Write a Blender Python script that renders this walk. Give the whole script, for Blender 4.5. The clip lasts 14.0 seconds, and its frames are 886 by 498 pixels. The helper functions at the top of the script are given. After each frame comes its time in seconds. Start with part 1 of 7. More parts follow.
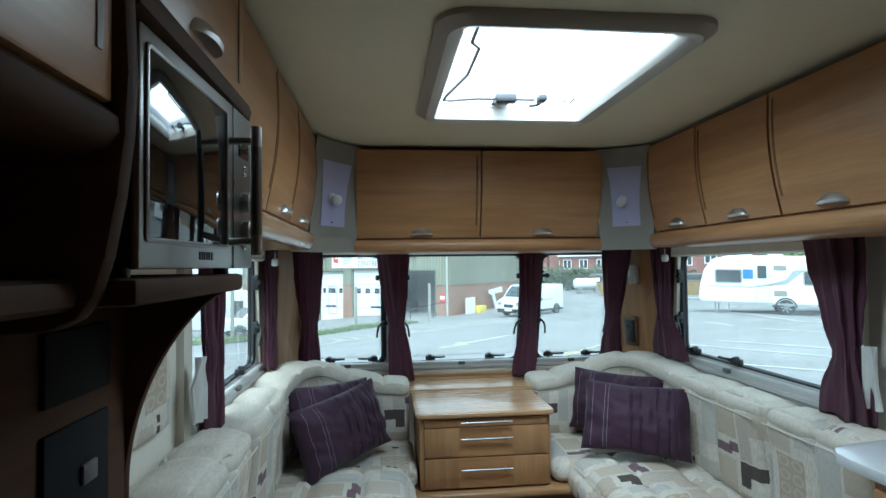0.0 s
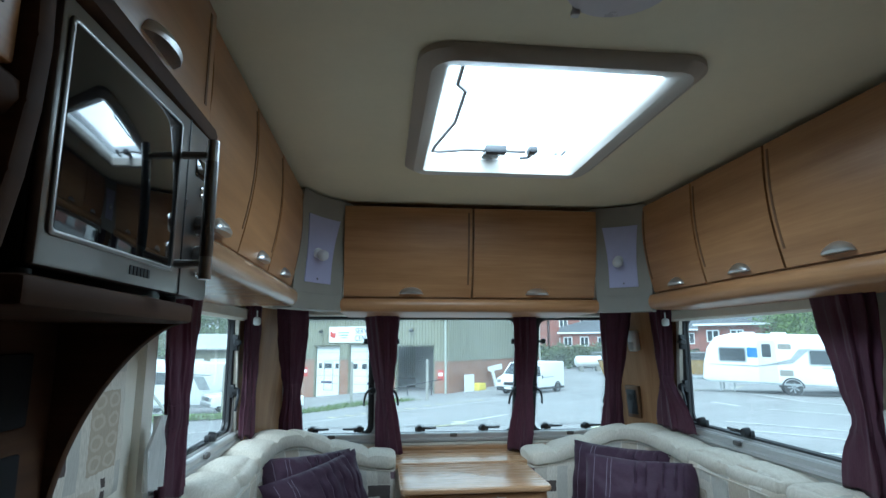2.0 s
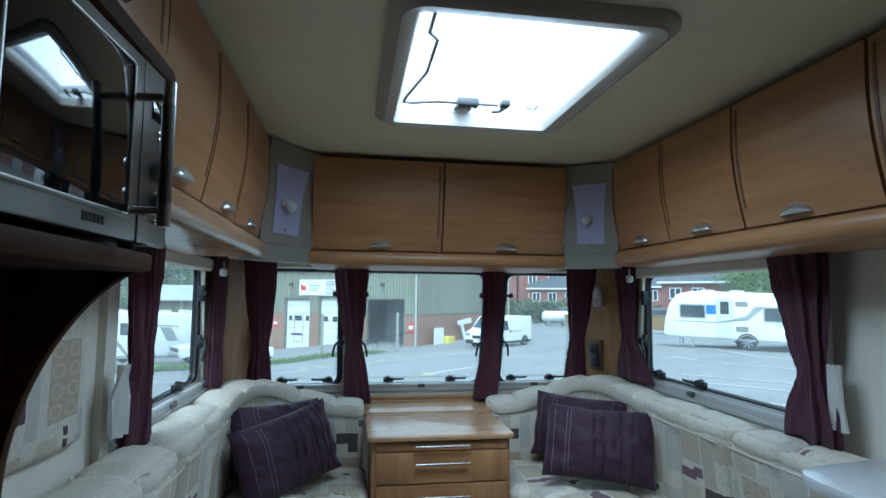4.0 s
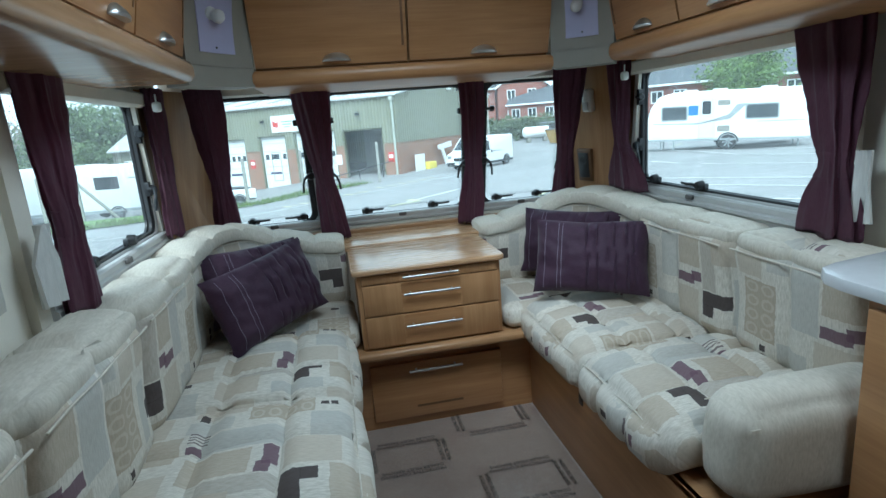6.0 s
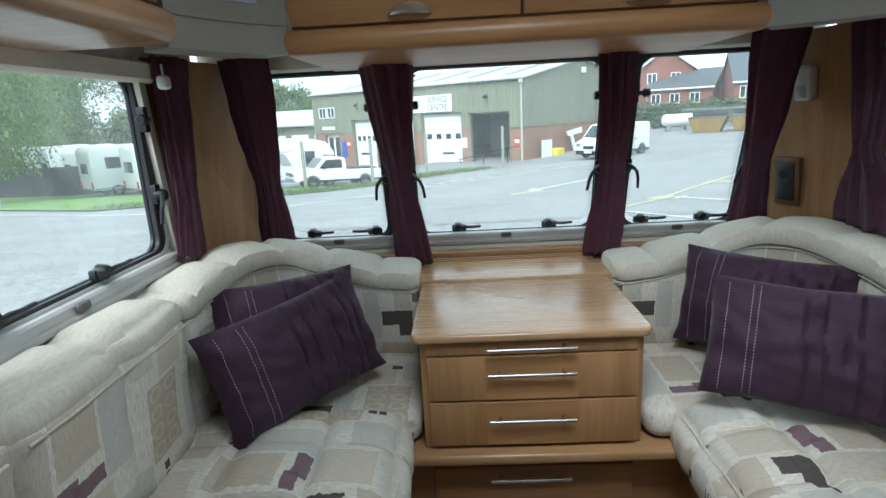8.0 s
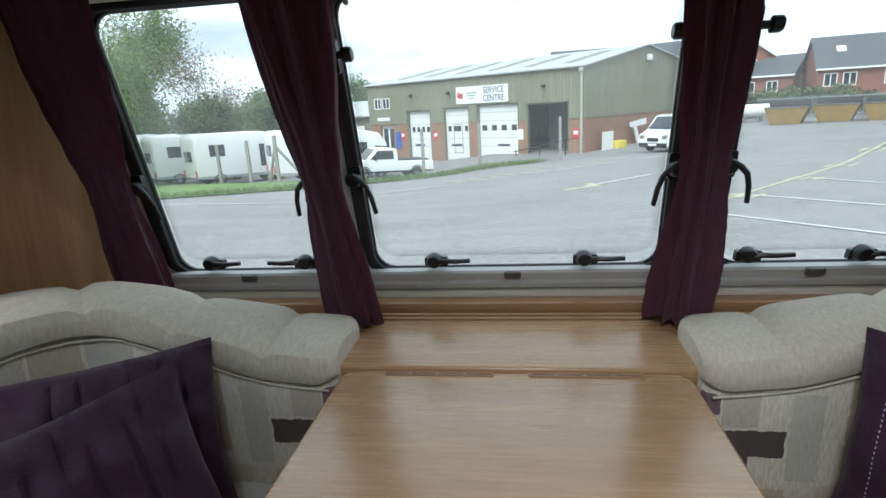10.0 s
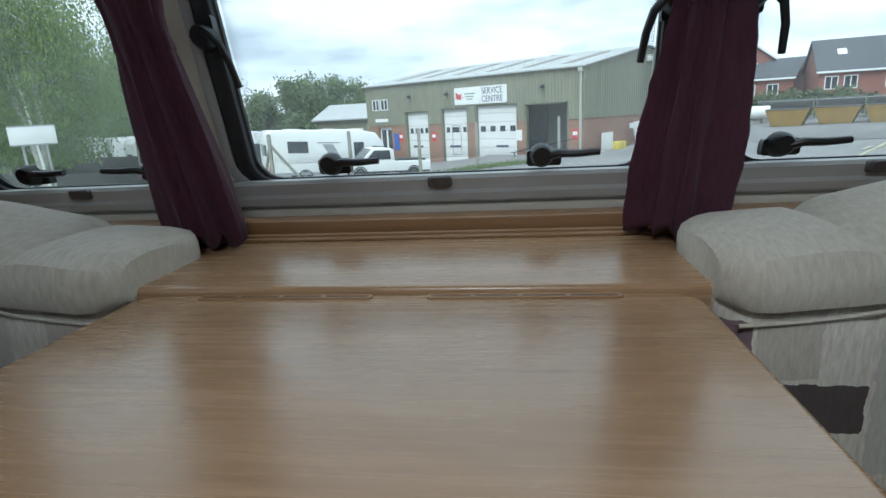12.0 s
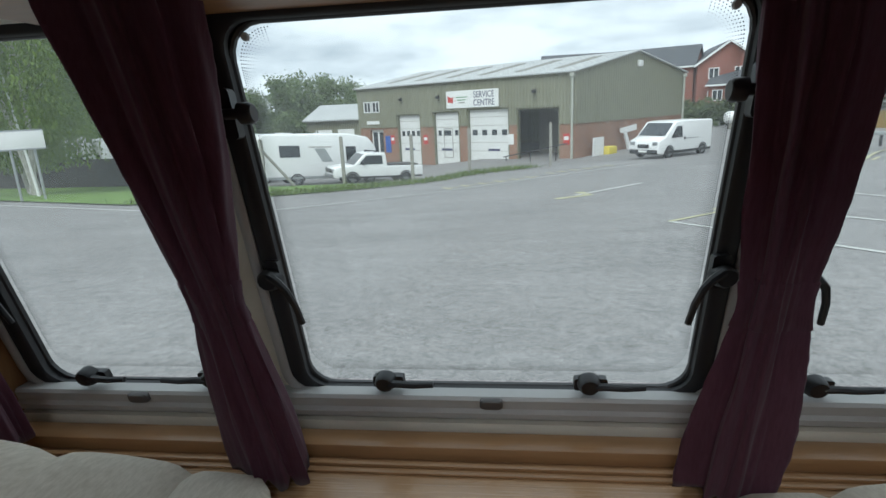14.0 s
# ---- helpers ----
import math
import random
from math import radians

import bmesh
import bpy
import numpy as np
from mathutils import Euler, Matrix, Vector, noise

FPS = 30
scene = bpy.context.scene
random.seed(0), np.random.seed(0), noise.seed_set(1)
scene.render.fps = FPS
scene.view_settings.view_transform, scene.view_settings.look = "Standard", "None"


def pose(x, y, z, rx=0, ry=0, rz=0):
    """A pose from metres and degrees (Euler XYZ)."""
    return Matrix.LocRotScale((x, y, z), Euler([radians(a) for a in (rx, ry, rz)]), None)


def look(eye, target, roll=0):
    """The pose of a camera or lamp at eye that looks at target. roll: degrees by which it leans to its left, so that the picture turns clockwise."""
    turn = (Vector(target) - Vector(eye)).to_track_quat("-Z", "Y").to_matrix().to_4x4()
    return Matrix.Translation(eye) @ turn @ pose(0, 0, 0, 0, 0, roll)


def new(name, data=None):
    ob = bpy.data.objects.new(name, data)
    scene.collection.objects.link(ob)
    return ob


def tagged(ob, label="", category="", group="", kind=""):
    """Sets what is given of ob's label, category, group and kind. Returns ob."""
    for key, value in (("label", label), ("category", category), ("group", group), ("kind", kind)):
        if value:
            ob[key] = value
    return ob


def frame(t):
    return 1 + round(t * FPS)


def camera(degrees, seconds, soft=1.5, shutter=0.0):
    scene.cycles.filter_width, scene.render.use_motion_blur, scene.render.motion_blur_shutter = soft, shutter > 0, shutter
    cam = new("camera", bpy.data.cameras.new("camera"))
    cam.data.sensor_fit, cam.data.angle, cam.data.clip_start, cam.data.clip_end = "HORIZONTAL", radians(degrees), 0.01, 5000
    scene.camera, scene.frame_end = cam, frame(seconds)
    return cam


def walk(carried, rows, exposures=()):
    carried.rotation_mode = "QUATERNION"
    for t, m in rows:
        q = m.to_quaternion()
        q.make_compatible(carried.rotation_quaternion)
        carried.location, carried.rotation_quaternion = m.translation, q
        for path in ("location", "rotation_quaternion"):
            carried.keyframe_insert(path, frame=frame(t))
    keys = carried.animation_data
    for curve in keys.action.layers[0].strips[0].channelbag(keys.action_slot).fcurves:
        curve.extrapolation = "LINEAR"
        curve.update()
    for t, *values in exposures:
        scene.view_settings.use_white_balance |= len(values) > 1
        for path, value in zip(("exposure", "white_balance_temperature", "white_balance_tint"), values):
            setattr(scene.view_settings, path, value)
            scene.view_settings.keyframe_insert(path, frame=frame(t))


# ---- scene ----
cam = camera(77.6, 14.0)
PATH = [
    (0, (-0.45, -0.038, 1.398), (-0.237, 1.949, 1.459), -0.7),
    (0.5, (-0.406, 0.03, 1.353), (-0.198, 2.019, 1.403), -0.5),
    (1, (-0.398, 0.053, 1.338), (-0.193, 2.041, 1.394), -0.9),
    (1.5, (-0.399, 0.055, 1.338), (-0.193, 2.043, 1.392), -0.9),
    (2, (-0.399, 0.054, 1.33), (-0.186, 2.015, 1.664), -0.1),
    (2.5, (-0.394, 0.044, 1.334), (-0.205, 1.929, 1.974), 0.8),
    (3, (-0.393, 0.043, 1.333), (-0.204, 1.924, 1.986), 0.7),
    (3.5, (-0.387, 0.051, 1.331), (-0.146, 1.979, 1.805), 1.8),
    (4, (-0.39, 0.056, 1.327), (-0.073, 2.023, 1.499), 0.6),
    (6.5, (-0.277, 0.46, 1.293), (0.061, 2.37, 0.806), -4.9),
    (7, (-0.206, 0.667, 1.319), (0.046, 2.589, 0.828), -3.4),
    (7.5, (-0.183, 0.86, 1.317), (-0.111, 2.799, 0.834), -3.0),
    (10, (0.022, 1.939, 1.223), (-0.259, 3.855, 0.723), -3.2),
    (10.5, (0.085, 2.099, 1.157), (-0.192, 4.015, 0.655), -3.1),
    (11, (0.112, 2.262, 0.959), (-0.164, 4.179, 0.46), -3.0),
    (11.5, (0.119, 2.299, 0.882), (-0.167, 4.217, 0.392), -3.7),
    (12, (0.132, 2.297, 0.939), (-0.15, 4.217, 0.455), -3.1),
    (12.5, (0.069, 2.323, 1.184), (-0.226, 4.24, 0.695), -3.4),
    (13, (0.029, 2.28, 1.307), (-0.262, 4.197, 0.817), -3.2),
    (13.5, (0.016, 2.284, 1.332), (-0.271, 4.202, 0.845), -3.4),
    (14, (0.039, 2.335, 1.329), (-0.207, 4.257, 0.836), -2.7),
]
EXPOSURES = [(0.0, 1.45, 5200, -4), (1.5, 1.40, 5200, -4), (2.5, 1.38, 4750, -3), (3.5, 1.24, 4800, -3), (4.0, 1.12, 4850, -3), (6.5, 1.48, 5300, -3), (7.0, 1.48, 5450, -2), (7.5, 1.45, 5550, 0), (10.0, 1.00, 5950, 8), (10.5, 0.92, 5900, 7), (11.0, 0.84, 5750, 6), (11.5, 0.78, 5650, 5), (12.0, 0.70, 5650, 5), (13.0, 0.53, 5950, 8), (14.0, 0.48, 6050, 9)]
walk(cam, [(t, look(eye, target, roll)) for t, eye, target, roll in PATH], EXPOSURES)

# ---- world, sun, exposure ----
SUN_EL, SUN_ROT = radians(50), radians(200)
world = bpy.data.worlds.new("overcast")
scene.world = world
world.use_nodes = True
wn, wl = world.node_tree.nodes, world.node_tree.links
wn.clear()
w_out, w_bg, w_sky = wn.new("ShaderNodeOutputWorld"), wn.new("ShaderNodeBackground"), wn.new("ShaderNodeTexSky")
w_sky.sky_type, w_sky.sun_disc, w_sky.sun_elevation, w_sky.sun_rotation = "NISHITA", False, SUN_EL, SUN_ROT
w_co, w_map, w_no, w_no2 = wn.new("ShaderNodeTexCoord"), wn.new("ShaderNodeMapping"), wn.new("ShaderNodeTexNoise"), wn.new("ShaderNodeTexNoise")
w_map.inputs["Scale"].default_value = (1.6, 1.6, 6.0)
w_no.inputs["Scale"].default_value, w_no.inputs["Detail"].default_value = 2.2, 7
w_no2.inputs["Scale"].default_value, w_no2.inputs["Detail"].default_value = 4.5, 6
w_ramp = wn.new("ShaderNodeValToRGB")
w_ramp.color_ramp.elements[0].position, w_ramp.color_ramp.elements[0].color = 0.36, (7.4, 8.2, 9.0, 1)
w_ramp.color_ramp.elements[1].position, w_ramp.color_ramp.elements[1].color = 0.58, (13.5, 14.2, 14.6, 1)
w_cov = wn.new("ShaderNodeMapRange")
w_cov.inputs["From Min"].default_value, w_cov.inputs["From Max"].default_value = 0.30, 0.42
w_cov.inputs["To Min"].default_value, w_cov.inputs["To Max"].default_value = 0.75, 1.0
w_mix = wn.new("ShaderNodeMix")
w_mix.data_type = "RGBA"
wl.new(w_co.outputs["Generated"], w_map.inputs["Vector"])
wl.new(w_map.outputs["Vector"], w_no.inputs["Vector"])
wl.new(w_map.outputs["Vector"], w_no2.inputs["Vector"])
wl.new(w_no.outputs["Fac"], w_ramp.inputs["Fac"])
wl.new(w_no2.outputs["Fac"], w_cov.inputs["Value"])
wl.new(w_cov.outputs["Result"], w_mix.inputs["Factor"])
wl.new(w_sky.outputs["Color"], w_mix.inputs["A"])
wl.new(w_ramp.outputs["Color"], w_mix.inputs["B"])
wl.new(w_mix.outputs["Result"], w_bg.inputs["Color"])
w_bg.inputs["Strength"].default_value = 0.065
wl.new(w_bg.outputs["Background"], w_out.inputs["Surface"])
sun_data = bpy.data.lights.new("sun", "SUN")
sun_data.energy, sun_data.angle, sun_data.color = 2.0, radians(40), (1.0, 0.97, 0.92)
sun = new("sun", sun_data)
sun.matrix_basis = look((0, 0, 30), Vector((0, 0, 30)) - Vector((math.sin(SUN_ROT) * math.cos(SUN_EL), math.cos(SUN_ROT) * math.cos(SUN_EL), math.sin(SUN_EL))))


# daylight that falls through the large rooflight
for nm, x, y, sx, sy, watts in (("rooflight_sky", 0.0, 1.57, 0.50, 0.71, 4.2),):
    a_data = bpy.data.lights.new(nm, "AREA")
    a_data.shape, a_data.size, a_data.size_y, a_data.energy, a_data.color = "RECTANGLE", sx, sy, watts, (0.92, 0.97, 1.0)
    new(nm, a_data).matrix_basis = pose(x, y, 2.055)


# ---- material helpers ----
class Net:
    """A node material with short hands for its nodes."""

    def __init__(self, name, rough=0.5, metal=0.0, spec=0.5):
        self.mat = bpy.data.materials.new(name)
        self.mat.use_nodes = True
        self.t = self.mat.node_tree
        self.b = self.t.nodes["Principled BSDF"]
        self.out = self.t.nodes["Material Output"]
        self.b.inputs["Roughness"].default_value = rough
        self.b.inputs["Metallic"].default_value = metal
        self.b.inputs["Specular IOR Level"].default_value = spec

    def node(self, kind, **inputs):
        n = self.t.nodes.new("ShaderNode" + kind)
        for key, value in inputs.items():
            self.put(n, key.replace("_", " "), value)
        return n

    def put(self, n, key, value):
        slot = n.inputs[int(key[1:]) if key[0] == "i" and key[1:].isdigit() else key]
        if isinstance(value, bpy.types.NodeSocket):
            self.t.links.new(value, slot)
        else:
            slot.default_value = value

    def math(self, op, a, b=0.0, c=0.0):
        n = self.t.nodes.new("ShaderNodeMath")
        n.operation = op
        for i, v in enumerate((a, b, c)):
            self.put(n, "i%d" % i, v)
        return n.outputs[0]

    def vec(self, op, a, b=(0, 0, 0)):
        n = self.t.nodes.new("ShaderNodeVectorMath")
        n.operation = op
        self.put(n, "i0", a)
        self.put(n, "i1", b)
        return n.outputs[0]

    def mix(self, fac, a, b, blend="MIX"):
        n = self.t.nodes.new("ShaderNodeMix")
        n.data_type, n.blend_type = "RGBA", blend
        self.put(n, "Factor", fac)
        for key, v in (("A", a), ("B", b)):
            self.put(n, key, v if isinstance(v, bpy.types.NodeSocket) else (*v[:3], 1))
        return n.outputs["Result"]

    def uv(self, scale=(1, 1, 1), shift=True):
        v = self.node("TexCoord").outputs["UV"]
        if shift:
            r = self.node("ObjectInfo").outputs["Random"]
            c = self.node("CombineXYZ", X=self.math("MULTIPLY", r, 37.0), Y=self.math("MULTIPLY", r, 17.0), Z=self.math("MULTIPLY", r, 5.0)).outputs[0]
            v = self.vec("ADD", v, c)
        return self.vec("MULTIPLY", v, scale)

    def obj(self, scale=(1, 1, 1)):
        return self.vec("MULTIPLY", self.node("TexCoord").outputs["Object"], scale)

    def noise(self, v, scale, detail=4, rough=0.55):
        return self.node("TexNoise", Vector=v, Scale=scale, Detail=detail, Roughness=rough).outputs["Fac"]

    def ramp(self, fac, stops):
        n = self.t.nodes.new("ShaderNodeValToRGB")
        e = n.color_ramp.elements
        while len(e) < len(stops):
            e.new(0.5)
        for el, (p, c) in zip(e, stops):
            el.position, el.color = p, (*c[:3], 1) if not isinstance(c, (int, float)) else (c, c, c, 1)
        self.put(n, "Fac", fac)
        return n.outputs["Color"]

    def bump(self, height, strength, distance=0.002):
        n = self.node("Bump", Height=height, Strength=strength, Distance=distance)
        self.t.links.new(n.outputs["Normal"], self.b.inputs["Normal"])

    def color(self, c):
        self.put(self.b, "Base Color", c if isinstance(c, bpy.types.NodeSocket) else (*c[:3], 1))

    def rough(self, c):
        self.put(self.b, "Roughness", c)


def plain(name, c, rough=0.5, metal=0.0, vary=0.12, size=18.0, bump=0.0, spec=0.5):
    """Paint, plastic or metal with slight blotches and fine relief."""
    m = Net(name, rough, metal, spec)
    v = m.obj()
    n1, n2 = m.noise(v, size, 4), m.noise(v, size * 9, 3)
    f = m.math("ADD", m.math("MULTIPLY", n1, 0.7), m.math("MULTIPLY", n2, 0.3))
    m.color(m.ramp(f, [(0.3, [q * (1 - vary) for q in c]), (0.7, [min(1, q * (1 + vary * 0.6)) for q in c])]))
    m.rough(m.math("MULTIPLY_ADD", n1, 0.16, rough - 0.08))
    if bump:
        m.bump(n2, bump, 0.001)
    return m.mat


def wood(name, dark, light, rough=0.38, upright=False, glossy=0.5):
    m = Net(name, rough, 0, glossy)
    v = m.uv((1, 1, 1))
    lo = (1.2, 14, 1) if not upright else (14, 1.2, 1)
    hi = (5, 160, 1) if not upright else (160, 5, 1)
    big = m.noise(m.vec("MULTIPLY", v, lo), 1.6, 5, 0.6)
    fine = m.noise(m.vec("MULTIPLY", v, hi), 1.0, 3, 0.6)
    cloud = m.noise(v, 5.0, 2)
    f = m.math("ADD", m.math("ADD", m.math("MULTIPLY", big, 0.6), m.math("MULTIPLY", fine, 0.25)), m.math("MULTIPLY", cloud, 0.15))
    m.color(m.ramp(f, [(0.32, dark), (0.5, [(a + b) / 2 for a, b in zip(dark, light)]), (0.66, light)]))
    m.rough(m.math("MULTIPLY_ADD", fine, 0.14, rough - 0.07))
    m.bump(fine, 0.08, 0.0006)
    return m.mat


def weave(m, v):
    streak = m.noise(m.vec("MULTIPLY", v, (260, 45, 1)), 1.0, 4, 0.65)
    nub = m.noise(m.vec("MULTIPLY", v, (1, 1, 1)), 420, 2)
    return streak, nub


def patchwork(name):
    """Upholstery print on cream: a repeat of beige and grey blocks, ovals, stripes and dark patches."""
    m = Net(name, 0.92, 0, 0.15)
    v0 = m.uv((1, 1, 1), shift=False)
    streak, nub = weave(m, v0)
    wob = m.node("TexNoise", Vector=v0, Scale=60.0, Detail=3.0).outputs["Color"]
    v = m.vec("ADD", v0, m.vec("MULTIPLY", m.vec("SUBTRACT", wob, (0.5, 0.5, 0.5)), (0.010, 0.010, 0)))
    TU, TV = 0.60, 0.46
    sx = m.node("SeparateXYZ", Vector=v)
    row = m.math("FLOOR", m.math("DIVIDE", sx.outputs[1], TV))
    U = m.math("MULTIPLY", m.math("FRACT", m.math("ADD", m.math("DIVIDE", sx.outputs[0], TU), m.math("MULTIPLY", row, 0.37))), TU)
    V = m.math("MULTIPLY", m.math("FRACT", m.math("DIVIDE", sx.outputs[1], TV)), TV)

    def rect(u0, v0_, u1, v1):
        a = m.math("LESS_THAN", m.math("ABSOLUTE", m.math("SUBTRACT", U, (u0 + u1) / 2)), (u1 - u0) / 2)
        b = m.math("LESS_THAN", m.math("ABSOLUTE", m.math("SUBTRACT", V, (v0_ + v1) / 2)), (v1 - v0_) / 2)
        return m.math("MULTIPLY", a, b)
    c = m.ramp(streak, [(0.3, (0.565, 0.515, 0.430)), (0.62, (0.70, 0.655, 0.575))])
    BE, LB, GR, TA, DK, PL = (0.44, 0.36, 0.265), (0.53, 0.455, 0.36), (0.47, 0.455, 0.415), (0.40, 0.35, 0.29), (0.058, 0.042, 0.042), (0.165, 0.10, 0.125)
    for u0, a0, u1, a1, col, f in ((0.01, 0.31, 0.11, 0.45, LB, 0.8), (0.21, 0.20, 0.31, 0.41, GR, 0.75), (0.32, 0.27, 0.43, 0.43, BE, 0.7), (0.30, 0.05, 0.42, 0.19, LB, 0.8), (0.44, 0.20, 0.50, 0.38, TA, 0.6),
                                   (0.49, 0.30, 0.59, 0.43, LB, 0.85), (0.17, 0.02, 0.28, 0.13, GR, 0.7), (0.43, 0.00, 0.55, 0.08, BE, 0.7), (0.13, 0.34, 0.20, 0.46, GR, 0.6), (0.0, 0.0, 0.08, 0.09, LB, 0.7), (0.55, 0.10, 0.60, 0.26, GR, 0.7)):
        c = m.mix(m.math("MULTIPLY", rect(u0, a0, u1, a1), f), c, col)
    field = rect(0.035, 0.12, 0.165, 0.30)
    c = m.mix(m.math("MULTIPLY", field, 0.85), c, (0.43, 0.355, 0.265))
    q = m.node("CombineXYZ", X=m.math("DIVIDE", m.math("SUBTRACT", U, 0.035), 0.065), Y=m.math("DIVIDE", m.math("SUBTRACT", V, 0.12), 0.045)).outputs[0]
    qf = m.vec("SUBTRACT", m.vec("SUBTRACT", q, m.vec("FLOOR", q)), (0.5, 0.5, 0))
    dist = m.node("VectorMath")
    dist.operation = "LENGTH"
    m.put(dist, "i0", m.vec("MULTIPLY", qf, (1.0, 1.05, 0)))
    ringm = m.ramp(dist.outputs["Value"], [(0.0, 0.0), (0.24, 0.0), (0.28, 1.0), (0.40, 1.0), (0.45, 0.0)])
    c = m.mix(m.math("MULTIPLY", m.math("MULTIPLY", field, ringm), 0.7), c, (0.58, 0.51, 0.41))
    for u0, a0, u1, a1, col in ((0.09, 0.415, 0.125, 0.437, DK), (0.105, 0.082, 0.127, 0.103, DK), (0.105, 0.054, 0.127, 0.075, DK), (0.44, 0.145, 0.545, 0.195, DK), (0.44, 0.105, 0.488, 0.146, DK), (0.252, 0.41, 0.268, 0.445, PL), (0.315, 0.205, 0.40, 0.240, PL), (0.385, 0.220, 0.435, 0.255, PL)):
        c = m.mix(m.math("MULTIPLY", rect(u0, a0, u1, a1), 0.93), c, col)
    lines = m.math("GREATER_THAN", m.math("SINE", m.math("MULTIPLY", U, 480.0)), 0.2)
    c = m.mix(m.math("MULTIPLY", rect(0.195, 0.395, 0.245, 0.445), m.math("MULTIPLY", lines, 0.8)), c, (0.11, 0.075, 0.085))
    c = m.mix(0.26, c, m.ramp(streak, [(0.3, 0.55), (0.65, 1.0)]), "MULTIPLY")
    m.color(c)
    m.bump(m.math("ADD", streak, nub), 0.35, 0.0012)
    return m.mat


def cloth(name, dark, light, rough=0.9, sheen=0.0, streaks=(220, 14, 1)):
    m = Net(name, rough, 0, 0.2)
    v = m.uv()
    streak = m.noise(m.vec("MULTIPLY", v, streaks), 1.0, 4, 0.65)
    nub, cloud = m.noise(v, 420, 2), m.noise(v, 6, 3)
    f = m.math("ADD", m.math("MULTIPLY", streak, 0.7), m.math("MULTIPLY", cloud, 0.3))
    m.color(m.ramp(f, [(0.33, dark), (0.64, light)]))
    m.b.inputs["Sheen Weight"].default_value = sheen
    m.bump(m.math("ADD", streak, nub), 0.3, 0.0012)
    return m.mat


def sheer(mat, c, share):
    """Lets some daylight through a cloth."""
    t = mat.node_tree
    tl, mx = t.nodes.new("ShaderNodeBsdfTranslucent"), t.nodes.new("ShaderNodeMixShader")
    tl.inputs["Color"].default_value = (*c, 1)
    mx.inputs["Fac"].default_value = share
    t.links.new(t.nodes["Principled BSDF"].outputs[0], mx.inputs[1])
    t.links.new(tl.outputs[0], mx.inputs[2])
    t.links.new(mx.outputs[0], t.nodes["Material Output"].inputs["Surface"])
    return mat


def glass(name, tint=(0.93, 0.96, 0.95), gloss=0.07, haze=0.0):
    m = Net(name)
    tr, gl = m.node("BsdfTransparent", Color=(*tint, 1)), m.node("BsdfGlossy", Roughness=0.02)
    lw = m.node("LayerWeight", Blend=0.5).outputs["Facing"]
    fac = m.math("MULTIPLY_ADD", m.math("POWER", lw, 5.0), 0.5, 0.022)
    mx = m.node("MixShader", Fac=fac, i1=tr.outputs[0], i2=gl.outputs[0])
    if haze:
        df = m.node("BsdfTranslucent", Color=(0.85, 0.88, 0.88, 1))
        sm = m.noise(m.obj((1, 1, 1)), 5.0, 4)
        mx = m.node("MixShader", Fac=m.math("MULTIPLY", sm, haze), i1=mx.outputs[0], i2=df.outputs[0])
    m.t.links.new(mx.outputs[0], m.out.inputs["Surface"])
    return m.mat


def lit_plastic(name, c=(0.95, 0.97, 0.97), trans=0.75):
    """Milky acrylic that passes daylight."""
    m = Net(name)
    v = m.obj()
    tl = m.node("BsdfTranslucent", Color=(*c, 1))
    cl = m.node("BsdfTransparent", Color=(*c, 1))
    df = m.node("BsdfGlossy", Roughness=0.15)
    a = m.node("MixShader", Fac=trans, i1=tl.outputs[0], i2=cl.outputs[0])
    b = m.node("MixShader", Fac=m.math("MULTIPLY_ADD", m.noise(v, 12), 0.02, 0.03), i1=a.outputs[0], i2=df.outputs[0])
    m.t.links.new(b.outputs[0], m.out.inputs["Surface"])
    return m.mat


def brickwork(name, c1, c2, mortar):
    m = Net(name, 0.88, 0, 0.2)
    bt = m.node("TexBrick", Vector=m.uv(shift=False), Color1=(*c1, 1), Color2=(*c2, 1), Mortar=(*mortar, 1), Scale=1.0)
    m.put(bt, "Brick Width", 0.225)
    m.put(bt, "Row Height", 0.075)
    m.put(bt, "Mortar Size", 0.010)
    st = m.noise(m.uv(shift=False), 0.7, 5)
    m.color(m.mix(0.5, bt.outputs["Color"], m.ramp(st, [(0.3, 0.6), (0.7, 1.0)]), "MULTIPLY"))
    m.bump(bt.outputs["Fac"], -0.3, 0.01)
    return m.mat


def cladding(name, c, pitch=0.2):
    """Ribbed painted sheet, ribs running up."""
    m = Net(name, 0.55, 0, 0.4)
    v = m.uv(shift=False)
    x = m.node("SeparateXYZ", Vector=v).outputs[0]
    rib = m.math("SINE", m.math("MULTIPLY", x, 2 * math.pi / pitch))
    st = m.noise(m.vec("MULTIPLY", v, (2.5, 0.25, 1)), 1.0, 5)
    m.color(m.ramp(st, [(0.3, [q * 0.78 for q in c]), (0.7, c)]))
    m.bump(rib, 0.7, 0.03)
    return m.mat


def leafy(name, dark, light):
    m = Net(name, 0.7, 0, 0.25)
    r = m.node("NewGeometry").outputs["Random Per Island"]
    m.color(m.ramp(r, [(0.0, dark), (0.6, [(a + b) / 2 for a, b in zip(dark, light)]), (1.0, light)]))
    m.b.inputs["Subsurface Weight"].default_value = 0.0
    return m.mat


